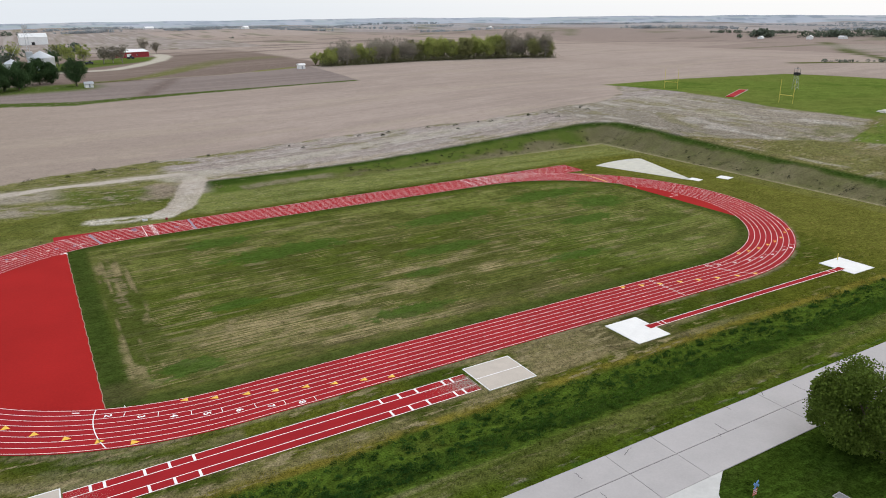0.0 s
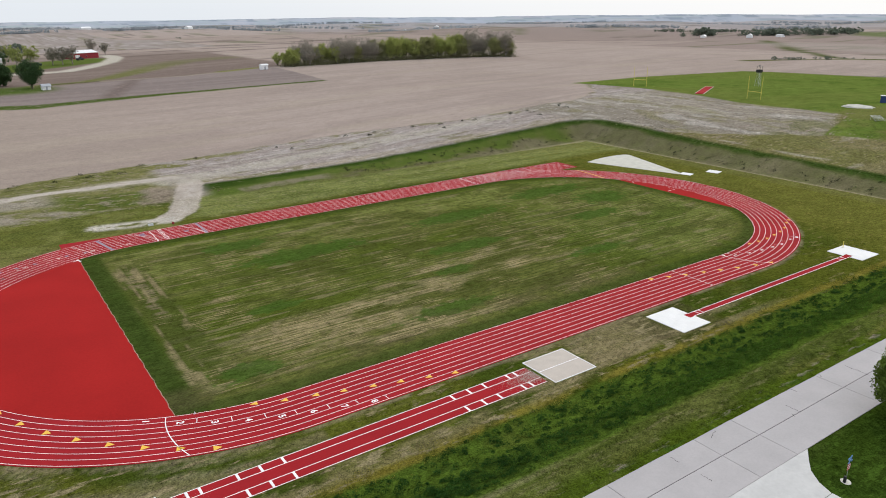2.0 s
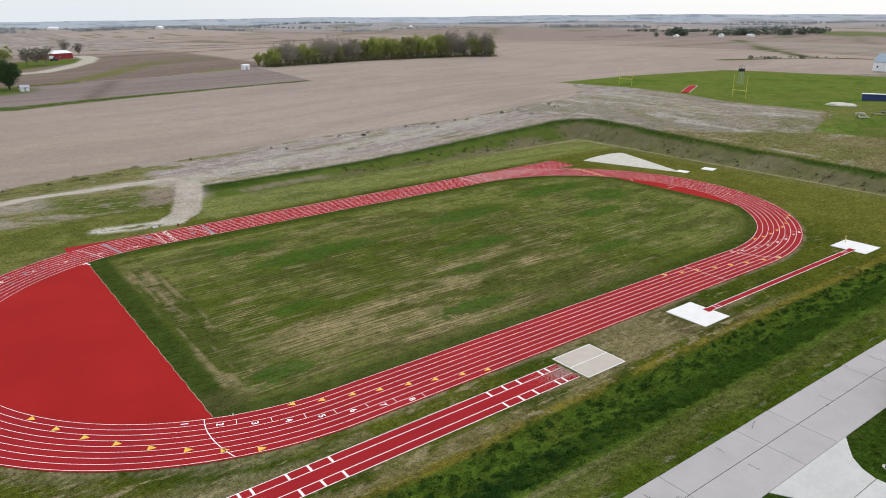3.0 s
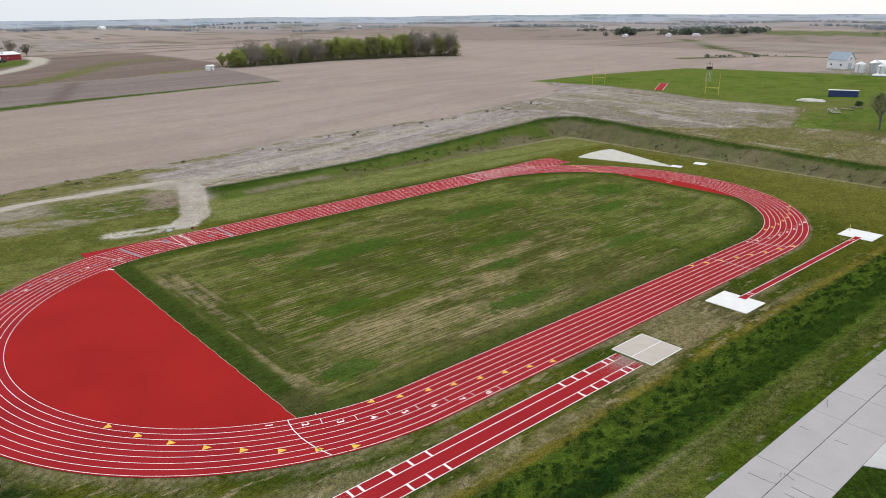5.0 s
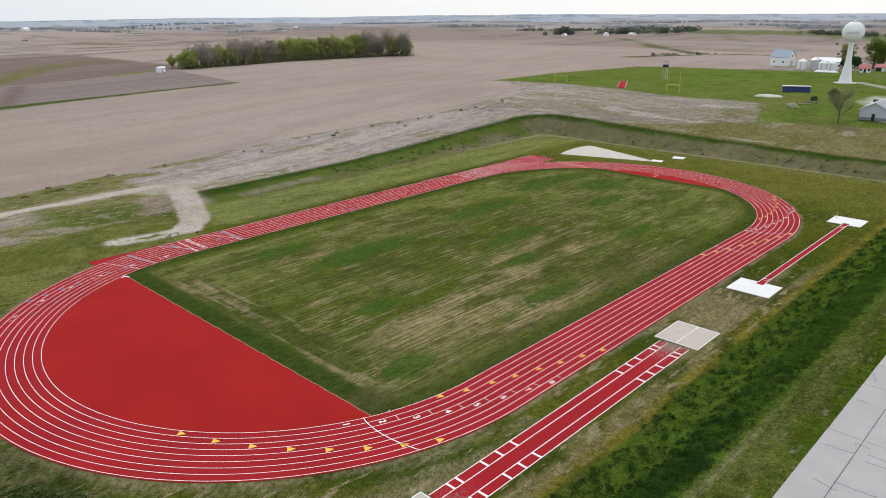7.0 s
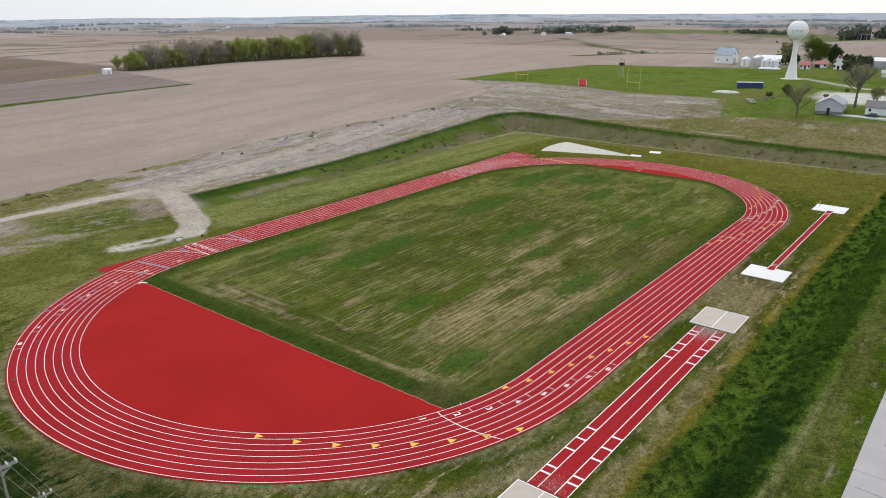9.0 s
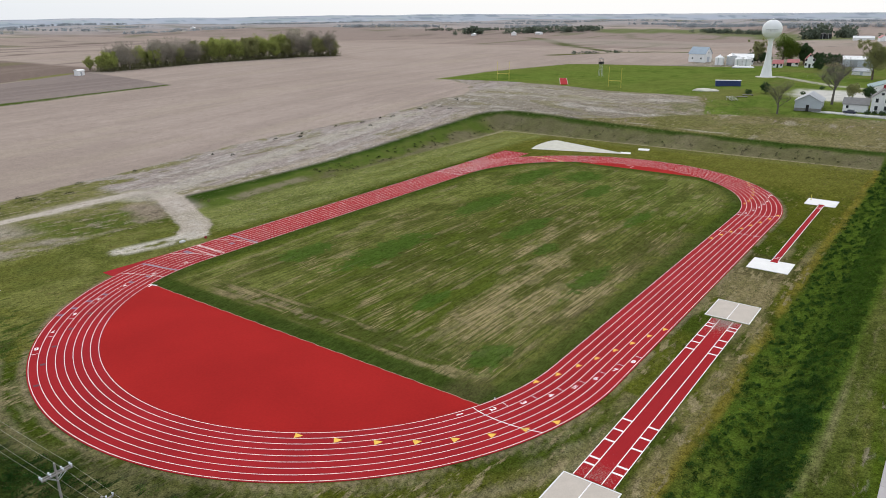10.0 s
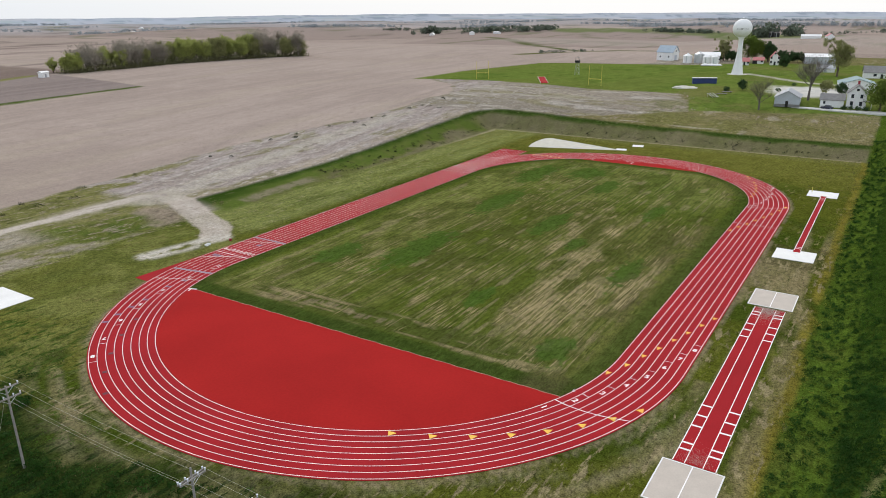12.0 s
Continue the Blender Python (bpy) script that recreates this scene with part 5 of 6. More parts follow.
flag = thing("garden_flag", -8.75, -86.55, label="red and white garden flag with pale blue pinwheel on pole", category="garden flag")
part("pole", tube(bmesh.new(), (0, 0, -0.2), (0.1, 0.02, 2.5), 0.03, 0.02, 8), M_galv, flag)
part("gravel_bed", lathe([(0.55, -0.1), (0.5, 0.06), (0.2, 0.1), (0.02, 0.1)], 14), M_gravel, flag)
part("base_box", boxm(-0.34, -0.1, -0.13, 0.11, 0.05, 0.75, bevel=0.03), M_black, flag, "black box at the foot")
banner = part("banner", slab(bmesh.new(), [(-0.20, -0.012), (0.34, -0.012), (0.34, 0.012), (-0.20, 0.012)], 1.35, 2.0), M_signred, flag, "red cloth banner")
for z in (1.5, 1.7, 1.9):
    part("stripe", boxm(-0.20, 0.34, -0.016, 0.016, z - 0.035, z + 0.035), M_white, banner)
wheel_ = part("pinwheel", tube(bmesh.new(), (0.1, -0.08, 2.45), (0.1, 0.08, 2.45), 0.05, 0.05, 8), M_galv, flag)
for k in range(4):
    blade = part("blade", slab(bmesh.new(), [(0.03, -0.01), (0.44, -0.035), (0.44, 0.015), (0.03, 0.02)], -0.02, 0.2), M_signblue, wheel_, "pale blue blade")
    blade.matrix_local = Matrix.Translation((0.1, 0, 2.45)) @ Matrix.Rotation(radians(45 + 90 * k), 4, "Y")

hatch = thing("ground_hatch", -0.5, -89.8, gz(-0.5, -89.8), 2, "dark grey hatch set in a pale concrete frame in grass", "hatch")
for x0, x1, y0, y1 in ((-0.55, 0.55, -0.6, -0.5), (-0.55, 0.55, 0.5, 0.6), (-0.55, -0.45, -0.5, 0.5), (0.45, 0.55, -0.5, 0.5)):
    part("frame", boxm(x0, x1, y0, y1, -0.2, 0.06, bevel=0.015), M_road, hatch)
part("lid", boxm(-0.44, 0.44, -0.49, 0.49, -0.2, 0.03, bevel=0.02), M_shingle, hatch, "dark grey lid")

# ---------------------------------------------------------------- power line
def power_pole(x, y, h, arms, label):
    p = thing("power_pole", x, y, label=label, category="power pole", group="power line")
    part("shaft", tube(bmesh.new(), (0, 0, -0.5), (0, 0, h), 0.14, 0.09, 10), M_pole, p)
    for z, w, off in arms:
        a = part("crossarm", boxm(-w / 2, w / 2, off - 0.06, off + 0.06, z - 0.07, z + 0.07, bevel=0.01), M_pole, p)
        for s in (-0.95, -0.4, 0.4, 0.95):
            part("insulator", tube(bmesh.new(), (s * w / 2, off, z + 0.07), (s * w / 2, off, z + 0.3), 0.05, 0.09, 8), M_ceramic, a)
        for s in (-1, 1):
            part("brace", tube(bmesh.new(), (s * w * 0.3, off, z - 0.06), (0, off * 0.6, z - 0.7), 0.025, 0.025, 5), M_galv, p)
    return p


power_pole(-98.8, 8.0, 9.6, ((9.3, 2.6, 0.16), (8.3, 2.4, -0.16)), "weathered wooden power pole with two crossarms")
power_pole(-97.7, -18.3, 9.4, ((8.4, 2.6, 0.16), (8.4, 2.6, -0.16)), "weathered wooden power pole with double crossarm")
power_pole(-97.2, -24.5, 8.6, ((8.0, 2.0, 0.16),), "shorter wooden pole with one crossarm")
power_pole(-100.2, 70.0, 9.6, ((9.3, 2.6, 0.16), (8.3, 2.4, -0.16)), "weathered wooden power pole with two crossarms")
power_pole(-96.0, -66.0, 9.6, ((8.6, 2.6, 0.16),), "weathered wooden power pole with one crossarm")


def wire(a, b, sag, r=0.008):
    w = bmesh.new()
    pts = [Vector(a).lerp(Vector(b), k / 14) - Vector((0, 0, sag * 4 * (k / 14) * (1 - k / 14))) for k in range(15)]
    mid = (Vector(a) + Vector(b)) / 2
    rings = []
    for p in pts:
        d = (Vector(b) - Vector(a)).normalized()
        s = d.cross(Vector((0, 0, 1))).normalized()
        u = s.cross(d)
        rings.append([w.verts.new(p - mid + (s * math.cos(t) + u * math.sin(t)) * r) for t in (0, 2.1, 4.2)])
    for p, q in zip(rings, rings[1:]):
        for i in range(3):
            w.faces.new((p[i], p[(i + 1) % 3], q[(i + 1) % 3], q[i]))
    ob = part("power_wire", w, M_wire)
    ob.matrix_world = Matrix.Translation(mid)
    return tagged(ob, "thin sagging aluminium wire between poles", "wire", "power line wires")


for dx in (-1.2, 0.5, 1.2):
    wire((-98.8 + dx, 8.16, 9.6), (-97.7 + dx, -18.1, 8.7), 0.35)
    wire((-98.8 + dx, 8.16, 9.6), (-100.2 + dx, 70.0, 9.6), 1.2)
    wire((-97.7 + dx, -18.5, 8.7), (-96.0 + dx, -66.0, 8.9), 0.8)
wire((-98.8, 8.0, 8.6), (-97.7, -18.3, 7.6), 0.4)
wire((-97.7, -18.4, 8.0), (-97.2, -24.4, 7.6), 0.1)
wire((-98.8, 8.0, 9.2), (-106.0, 1.5, 0.1), 0.05)


# ---------------------------------------------------------------- football ground
def goal(ax, ay, bx, by, h):
    g = thing("goal_post", (ax + bx) / 2, (ay + by) / 2, label="yellow steel football goal with two tall uprights", category="goal post", group="goal posts")
    w = math.hypot(bx - ax, by - ay) / 2
    g.matrix_world = pose((ax + bx) / 2, (ay + by) / 2, gz((ax + bx) / 2, (ay + by) / 2), 0, 0, math.degrees(math.atan2(by - ay, bx - ax)))
    for s in (-1, 1):
        part("upright", tube(bmesh.new(), (s * w, 0, -0.2), (s * w, 0, h), 0.1, 0.08, 8), M_goal, g)
    part("crossbar", tube(bmesh.new(), (-w, 0, 3.05), (w, 0, 3.05), 0.11, 0.11, 8), M_goal, g)


goal(206.5, 66.5, 206.0, 60.0, 9.2)
goal(209.0, 130.3, 211.5, 124.5, 9.2)
tower = thing("filming_tower", 253, 91.5, label="black steel lattice filming tower with railed platform", category="tower")
for sx in (-1, 1):
    for sy in (-1, 1):
        part("leg", tube(bmesh.new(), (sx * 1.0, sy * 1.0, -0.2), (sx * 0.65, sy * 0.65, 6.4), 0.07, 0.06, 6), M_galv, tower)
        part("rail_post", tube(bmesh.new(), (sx * 0.95, sy * 0.95, 6.5), (sx * 0.85, sy * 0.85, 9.4), 0.06, 0.05, 6), M_black, tower)
for z, a, b in ((0.4, 0.98, 0.86), (2.6, 0.86, 0.75), (4.6, 0.75, 0.66)):
    for ax, ay, bx, by in ((-1, -1, 1, -1), (1, -1, 1, 1), (1, 1, -1, 1), (-1, 1, -1, -1)):
        part("brace", tube(bmesh.new(), (ax * a, ay * a, z), (bx * b, by * b, z + 1.9), 0.04, 0.04, 5), M_galv, tower)
part("platform", boxm(-1.05, 1.05, -1.05, 1.05, 6.4, 6.6, bevel=0.03), M_black, tower)
for x0, x1, y0, y1 in ((-1.05, 1.05, -1.1, -1.05), (-1.05, 1.05, 1.05, 1.1), (-1.1, -1.05, -1.05, 1.05), (1.05, 1.1, -1.05, 1.05)):
    part("rail_panel", boxm(x0, x1, y0, y1, 6.7, 7.7), M_black, tower)
part("canopy", boxm(-1.0, 1.0, -1.0, 1.0, 9.4, 9.5, bevel=0.03), M_shingle, tower)
for sx in (-0.5, 0.35):
    part("camera_post", tube(bmesh.new(), (sx, 0, 9.5), (sx, 0, 10.2), 0.05, 0.05, 6), M_black, tower)
mat_ = thing("red_runway", 218.5, 96.2, label="short red rubber jump runway with pale edges in grass", category="runway")
mat_.matrix_world = pose(218.5, 96.2, gz(218.5, 96.2), 0, 0, 28)
part("surface", boxm(-15.5, 15.5, -1.75, 1.75, -0.4, 0.2), M_track, mat_)
for y in (-1.85, 1.85):
    part("edging", boxm(-15.5, 15.5, y - 0.1, y + 0.1, -0.4, 0.24), M_sand, mat_)
part("edging", boxm(15.5, 15.8, -1.95, 1.95, -0.4, 0.24), M_sand, mat_)
dug = thing("dugout", 228.5, 17.5, label="long navy dugout shelter with pale roof edge", category="shelter")
dug.matrix_world = pose(228.5, 17.5, gz(228.5, 17.5), 0, 0, 115)
part("back_panel", boxm(-5.4, 5.4, 1.0, 1.15, -0.3, 2.4), M_navy, dug)
part("side_panel", boxm(-5.4, -5.28, -1.1, 1.0, -0.3, 2.4), M_navy, dug)
part("side_panel", boxm(5.28, 5.4, -1.1, 1.0, -0.3, 2.4), M_navy, dug)
part("roof", boxm(-5.6, 5.6, -1.3, 1.35, 2.4, 2.62, bevel=0.03), M_galv, dug)
for k in range(5):
    part("rib", boxm(-4.5 + 2.25 * k - 0.05, -4.5 + 2.25 * k + 0.05, 1.15, 1.19, -0.3, 2.4), M_navy, dug)
mound = bmesh.new()
bmesh.ops.create_icosphere(mound, subdivisions=3, radius=1.0)
for v in mound.verts:
    k = 1 + 0.25 * noise.noise(v.co * 2.1)
    v.co = Vector((v.co.x * 3.6 * k, v.co.y * 5.6 * k, v.co.z * 1.0 * k))
ob = part("sand_pile", mound, M_gravel, smooth=True)
ob.matrix_world = pose(206, 20.5, gz(206, 20.5) - 0.1)
tagged(ob, "low heap of pale sand on grass", "sand pile")
junk = thing("equipment_stack", 185.5, 4.0, label="grey stack of stored bleacher frames on grass", category="bleacher")
junk.matrix_world = pose(185.5, 4.0, gz(185.5, 4.0), 0, 0, -30)
for k in range(5):
    part("bench", boxm(-1.9, 1.9, -1.6 + 0.7 * k - 0.17, -1.6 + 0.7 * k + 0.17, 0.3 + 0.3 * k, 0.36 + 0.3 * k, bevel=0.01), M_galv, junk)
for s in (-1.5, 0, 1.5):
    part("frame", tube(bmesh.new(), (s, -1.8, 0), (s, 1.3, 1.5), 0.05, 0.05, 5), M_galv, junk)
    part("leg", tube(bmesh.new(), (s, 1.2, -0.1), (s, 1.2, 1.5), 0.05, 0.05, 5), M_galv, junk)
for sx, sy, turn in ((193.0, 2.0, -70), (198.5, 1.0, -60)):
    rack = thing("bench_row", sx, sy, None, turn, "low dark row of stacked benches on grass", "bench", "stored benches")
    for k in range(3):
        part("plank", boxm(-2.2, 2.2, -0.5 + 0.5 * k - 0.16, -0.5 + 0.5 * k + 0.16, 0.42, 0.48, bevel=0.01), M_shingle, rack)
    for u in (-1.7, 1.7):
        part("trestle", boxm(u - 0.06, u + 0.06, -0.65, 0.65, 0, 0.42), M_black, rack)


# ---------------------------------------------------------------- water tower
wt = thing("water_tower", 281, 13, label="white water tower with ball tank on flared stem", category="water tower")
part("stem", lathe([(3.1, -0.5), (2.95, 0.3), (2.6, 2.0), (2.2, 4.2), (1.8, 6.8), (1.45, 9.4), (1.24, 12.0), (1.15, 14.5), (1.15, 17.4), (1.4, 18.3), (2.0, 19.1)], 40), M_white, wt, smooth=True)
ball = part("tank", lathe([(0.02 + 4.75 * math.sin(math.pi * k / 30), 23.3 - 4.75 * math.cos(math.pi * k / 30)) for k in range(1, 31)], 48), M_white, wt, smooth=True)
part("vent", lathe([(0.45, 27.9), (0.45, 28.3), (0.6, 28.35), (0.1, 28.6)], 16), M_white, ball)
part("hatch_rail", lathe([(1.2, 27.75), (1.25, 28.2), (1.2, 28.2), (1.15, 27.75)], 24), M_galv, ball)
for k in range(7):
    a = radians(193 + 17 * 0.5 * (k - 3) * 1.25)
    v = []
    for da, z in ((-0.05, 22.6), (0.05, 22.6), (0.05, 23.5), (-0.05, 23.5)):
        rr = math.sqrt(4.75 ** 2 - (z - 23.3) ** 2) + 0.03
        v.append((rr * math.cos(a + da), rr * math.sin(a + da), z))
    obj("letter_bar", v, [(0, 1, 2, 3)], M_black, ball)
part("foundation", lathe([(5.0, -0.6), (5.0, 0.12), (0.1, 0.14)], 40), M_gravel, wt)


# ---------------------------------------------------------------- buildings
def window(parent, x, y, z, w, h, side):
    """A framed pane on a wall facing -y ('s'), +y ('n'), -x ('w') or +x ('e')."""
    q = {"s": 0, "e": 90, "n": 180, "w": 270}[side]
    f = part("window", boxm(-w / 2 - 0.1, w / 2 + 0.1, -0.08, 0.02, -h / 2 - 0.1, h / 2 + 0.1), M_white, parent)
    f.matrix_local = pose(x, y, z, 0, 0, q)
    part("pane", boxm(-w / 2, w / 2, -0.1, -0.06, -h / 2, h / 2), M_glass, f)


def building(name, x, y, w, d, h0, h1, turn, wall, roof, label, windows=(), doors=(), category="building", group="", over=0.4):
    b = thing(name, x, y, None, turn, label, category, group)
    part("wall", gable_walls(bmesh.new(), w, d, h0, h1), wall, b).location.z = -0.3
    part("roof", gable(bmesh.new(), w, d, h0, h1, over), roof, b).location.z = -0.28
    for side, u, z, ww, hh in windows:
        px, py = {"s": (u, -d / 2), "n": (u, d / 2), "w": (-w / 2, u), "e": (w / 2, u)}[side]
        window(b, px, py, z, ww, hh, side)
    for side, u, ww, hh, mat in doors:
        px, py = {"s": (u, -d / 2), "n": (u, d / 2), "w": (-w / 2, u), "e": (w / 2, u)}[side]
        dd = part("door", boxm(-ww / 2, ww / 2, -0.07, 0.02, -0.3, hh, bevel=0.01), mat, b)
        dd.matrix_local = pose(px, py, 0, 0, 0, {"s": 0, "e": 90, "n": 180, "w": 270}[side])
    return b


building("barn", 382, 78, 11.5, 9.5, 5.8, 9.8, 80, M_siding, M_blueroof, "white wooden barn with blue-grey metal roof", [("n", -3, 2.5, 1, 1), ("n", 3, 2.5, 1, 1), ("w", 0, 6.2, 1.0, 1.0)], [("w", 0, 3.2, 3.4, M_greysiding)], "barn")
building("machine_shed", 369, 47.5, 12.5, 10, 5.0, 6.8, 104, M_white, M_white, "long white metal machine shed", [("n", -6, 2.4, 1, 1), ("n", 0, 2.4, 1, 1), ("n", 6, 2.4, 1, 1)], [("w", 0, 4, 4, M_greysiding)], "shed")


def grain_bin(x, y, r, h, label, skin=M_galv):
    b = thing("grain_bin", x, y, None, 0, label, "grain bin", "grain bins")
    prof = [(r, -0.3)]
    for k in range(int(h / 0.8)):
        prof += [(r, 0.8 * k + 0.1), (r - 0.05, 0.8 * k + 0.4), (r, 0.8 * k + 0.7)]
    prof.append((r, h))
    part("drum", lathe(prof, 28), skin, b, smooth=True)
    part("cone_roof", lathe([(r + 0.15, h - 0.02), (r + 0.15, h + 0.05), (0.5, h + r * 0.5), (0.5, h + r * 0.5 + 0.3), (0.05, h + r * 0.5 + 0.4)], 28), skin, b)
    part("ladder", boxm(-r - 0.2, -r - 0.1, -0.25, 0.25, 0, h), M_galv, b)
    return b


for bx, by in ((353.5, 45.6), (353.3, 40.6)):
    grain_bin(bx, by, 2.3, 4.4, "small white grain bin with cone roof", M_white)
grain_bin(361.5, 59.4, 2.7, 4.6, "white grain bin with pale cone roof", M_white)
grain_bin(363.5, 52.6, 3.0, 5.6, "pale galvanised grain bin beside a shed")
heap = thing("covered_heap", 341, 39.5, None, 104, "low heap under white plastic sheeting beside grain bins", "heap")
for u, r in ((-3.6, 2.6), (0.2, 2.9), (3.8, 2.4)):
    bm = bmesh.new()
    bmesh.ops.create_icosphere(bm, subdivisions=2, radius=1.0)
    for v in bm.verts:
        v.co = Vector((v.co.x * r + u, v.co.y * 2.2, max(v.co.z, -0.2) * 1.3 * (1 + 0.15 * noise.noise(v.co * 2 + Vector((u, 0, 0))))))
    part("sheet", bm, M_white, heap, smooth=True)
part("skirt", boxm(-6.4, 6.4, -2.3, 2.3, -0.3, 0.25, bevel=0.08), M_shingle, heap, "dark weighted skirt")
building("house", 347.5, 21.8, 5.2, 5, 2.6, 4.4, 100, M_siding, M_redroof, "small white house with red roof", [("n", -2, 1.6, 1, 1.2), ("n", 2, 1.6, 1, 1.2)], [("n", 0, 1, 2, M_glass)], "house")
building("house", 360, 16, 6.0, 5.5, 2.5, 4.0, 100, M_siding, M_redroof, "low white house with red roof and carport", [("n", -2, 1.6, 1.4, 1.2)], [("n", 2, 2.6, 2.3, M_black)], "house")
building("house", 354, 6.0, 6.0, 4.6, 5.0, 8.0, 12, M_siding, M_redroof, "tall white farmhouse with red roof", [("w", -2, 1.8, 1, 1.4), ("w", 2, 1.8, 1, 1.4), ("w", -2, 4.4, 1, 1.4), ("w", 2, 4.4, 1, 1.4), ("w", 0, 6.8, 0.9, 1.0)], [("w", 0, 1.1, 2.1, M_glass)], "house")
building("pole_shed", 384, -15.5, 17, 12, 4.6, 6.2, 102, M_greysiding, M_white, "large pale metal pole shed with white roof", [("n", -6, 2.4, 1, 1)], [("n", 3, 4, 3.8, M_greyroof)], "shed")
g = building("garage", 184, -25, 13, 8.8, 3.6, 6.0, 4, M_greysiding, M_greyroof, "grey metal garage with dark base band", [("s", -2, 1.8, 0.9, 0.9)], [("w", 0, 1.0, 2.05, M_black)], "garage")
part("base_band", boxm(-6.56, 6.56, -4.46, 4.46, -0.3, 0.8), M_shingle, g, "dark lower band")
building("garage", 187, -40.2, 8.0, 8.4, 2.8, 4.6, 94, M_siding, M_shingle, "attached white garage with grey shingle roof", [("n", 2.6, 1.5, 0.8, 1.0)], [("n", -1.6, 2.6, 2.2, M_white), ("n", 0.9, 1.0, 2.0, M_white)], "garage")
h = building("house", 187.5, -48.2, 9.0, 6.4, 5.6, 8.4, 4, M_siding, M_shingle, "two-storey white farmhouse with dark shingle roof", [("w", -1.5, 1.6, 1.0, 1.5), ("w", 1.5, 1.6, 1.0, 1.5), ("w", -1.5, 4.3, 0.9, 1.4), ("w", 1.5, 4.3, 0.9, 1.4), ("w", 0, 6.6, 0.9, 0.8)], [], "house")
part("porch_roof", boxm(-6.4, -4.5, -5.2, -2.0, 2.5, 2.7, bevel=0.03), M_shingle, h)
part("porch_post", boxm(-6.3, -6.15, -5.1, -4.95, -0.3, 2.5), M_white, h)
part("porch_post", boxm(-6.3, -6.15, -2.3, -2.15, -0.3, 2.5), M_white, h)
part("chimney", boxm(0.6, 1.3, -0.4, 0.4, 7.2, 9.4), M_redwall, h)
building("shed", 238, -45, 15, 14, 3.4, 5.6, 8, M_siding, M_greenroof, "long low building with teal metal roof", [("w", 0, 1.6, 1.2, 1.0)], [], "shed")
building("house", 303, -52, 16, 9, 3.2, 6.0, 96, M_siding, M_shingle, "white house with grey-blue shingle roof", [("n", -4, 1.6, 1.4, 1.2), ("n", 3, 1.6, 1.4, 1.2)], [("n", 0, 1.1, 2.1, M_glass)], "house")
building("shed", 327, -24.5, 9, 6, 2.4, 3.8, 96, M_siding, M_greyroof, "small white shed with grey roof", [], [("n", 0, 1.2, 2.0, M_greysiding)], "shed")

car = thing("car", 180.2, -39.0, label="dark blue parked car on a pale drive", category="car")
car.matrix_world = pose(179.2, -39.4, gz(179.2, -39.4), 0, 0, 84)
bm = bmesh.new()
box(bm, -2.1, 2.1, -0.88, 0.88, 0.3, 0.95, bevel=0.12)
part("body", bm, M_car, car)
bm = slab(bmesh.new(), [(-1.5, -0.78), (1.0, -0.78), (1.0, 0.78), (-1.5, 0.78)], 0.95, 1.5)
for v in bm.verts:
    if v.co.z > 1.2:
        v.co.x, v.co.y = v.co.x * 0.72 - 0.1, v.co.y * 0.85
part("cabin", bm, M_glass, car)
for sx in (-1.3, 1.3):
    for sy in (-0.9, 0.9):
        wh = part("wheel", tube(bmesh.new(), (sx, sy - 0.1, 0.33), (sx, sy + 0.1, 0.33), 0.33, 0.33, 14), M_black, car)
        part("rim", tube(bmesh.new(), (sx, sy - 0.12, 0.33), (sx, sy + 0.12, 0.33), 0.18, 0.18, 10), M_galv, wh)
drv = slab(bmesh.new(), [(-7, -34), (4, -30), (3, -6), (2.5, 8.5), (-0.5, 9), (-3, -6)], -0.6, 0.12)
ob = part("driveway", drv, M_drive)
ob.matrix_world = pose(178.5, -36, gz(178.5, -40) + 0.05)
tagged(ob, "pale concrete drive beside the farmhouse", "driveway", kind="structure")

# ---------------------------------------------------------------- western farmstead
grain_bin(-43, 491, 8.8, 9.4, "large galvanised grain bin with cone roof")
grain_bin(-62, 478, 5.5, 6.6, "galvanised grain bin with cone roof")
leg = thing("grain_elevator", -50, 492, label="tall steel grain elevator leg with spouts", category="grain elevator")
for sx in (-0.9, 0.9):
    for sy in (-0.9, 0.9):
        part("corner_post", tube(bmesh.new(), (sx, sy, -0.3), (sx, sy, 30), 0.12, 0.12, 5), M_galv, leg)
for z in range(0, 30, 3):
    for a, b in (((-0.9, -0.9), (0.9, -0.9)), ((0.9, -0.9), (0.9, 0.9)), ((-0.9, 0.9), (-0.9, -0.9))):
        part("brace", tube(bmesh.new(), (*a, z), (*b, z + 3), 0.07, 0.07, 4), M_galv, leg)
part("head_house", boxm(-1.6, 1.6, -1.2, 1.2, 29.4, 32.0, bevel=0.1), M_galv, leg)
part("surge_box", boxm(-2.2, 2.2, -2.2, 2.2, 8, 13.5, bevel=0.1), M_galv, leg)
for ex, ey, ez in ((14, -10, 13), (-12, -14, 10), (18, 0, 12)):
    part("spout", tube(bmesh.new(), (0, 0, 29), (ex, ey, ez), 0.07, 0.07, 6), M_galv, leg)
building("barn", 35, 622, 23, 22, 5.2, 7.2, 20, M_redwall, M_white, "dark red metal barn with white roof", [("s", 0, 2.2, 1, 1)], [("e", 0, 4, 3.6, M_redwall), ("s", -8, 4, 3.4, M_white)], "barn")
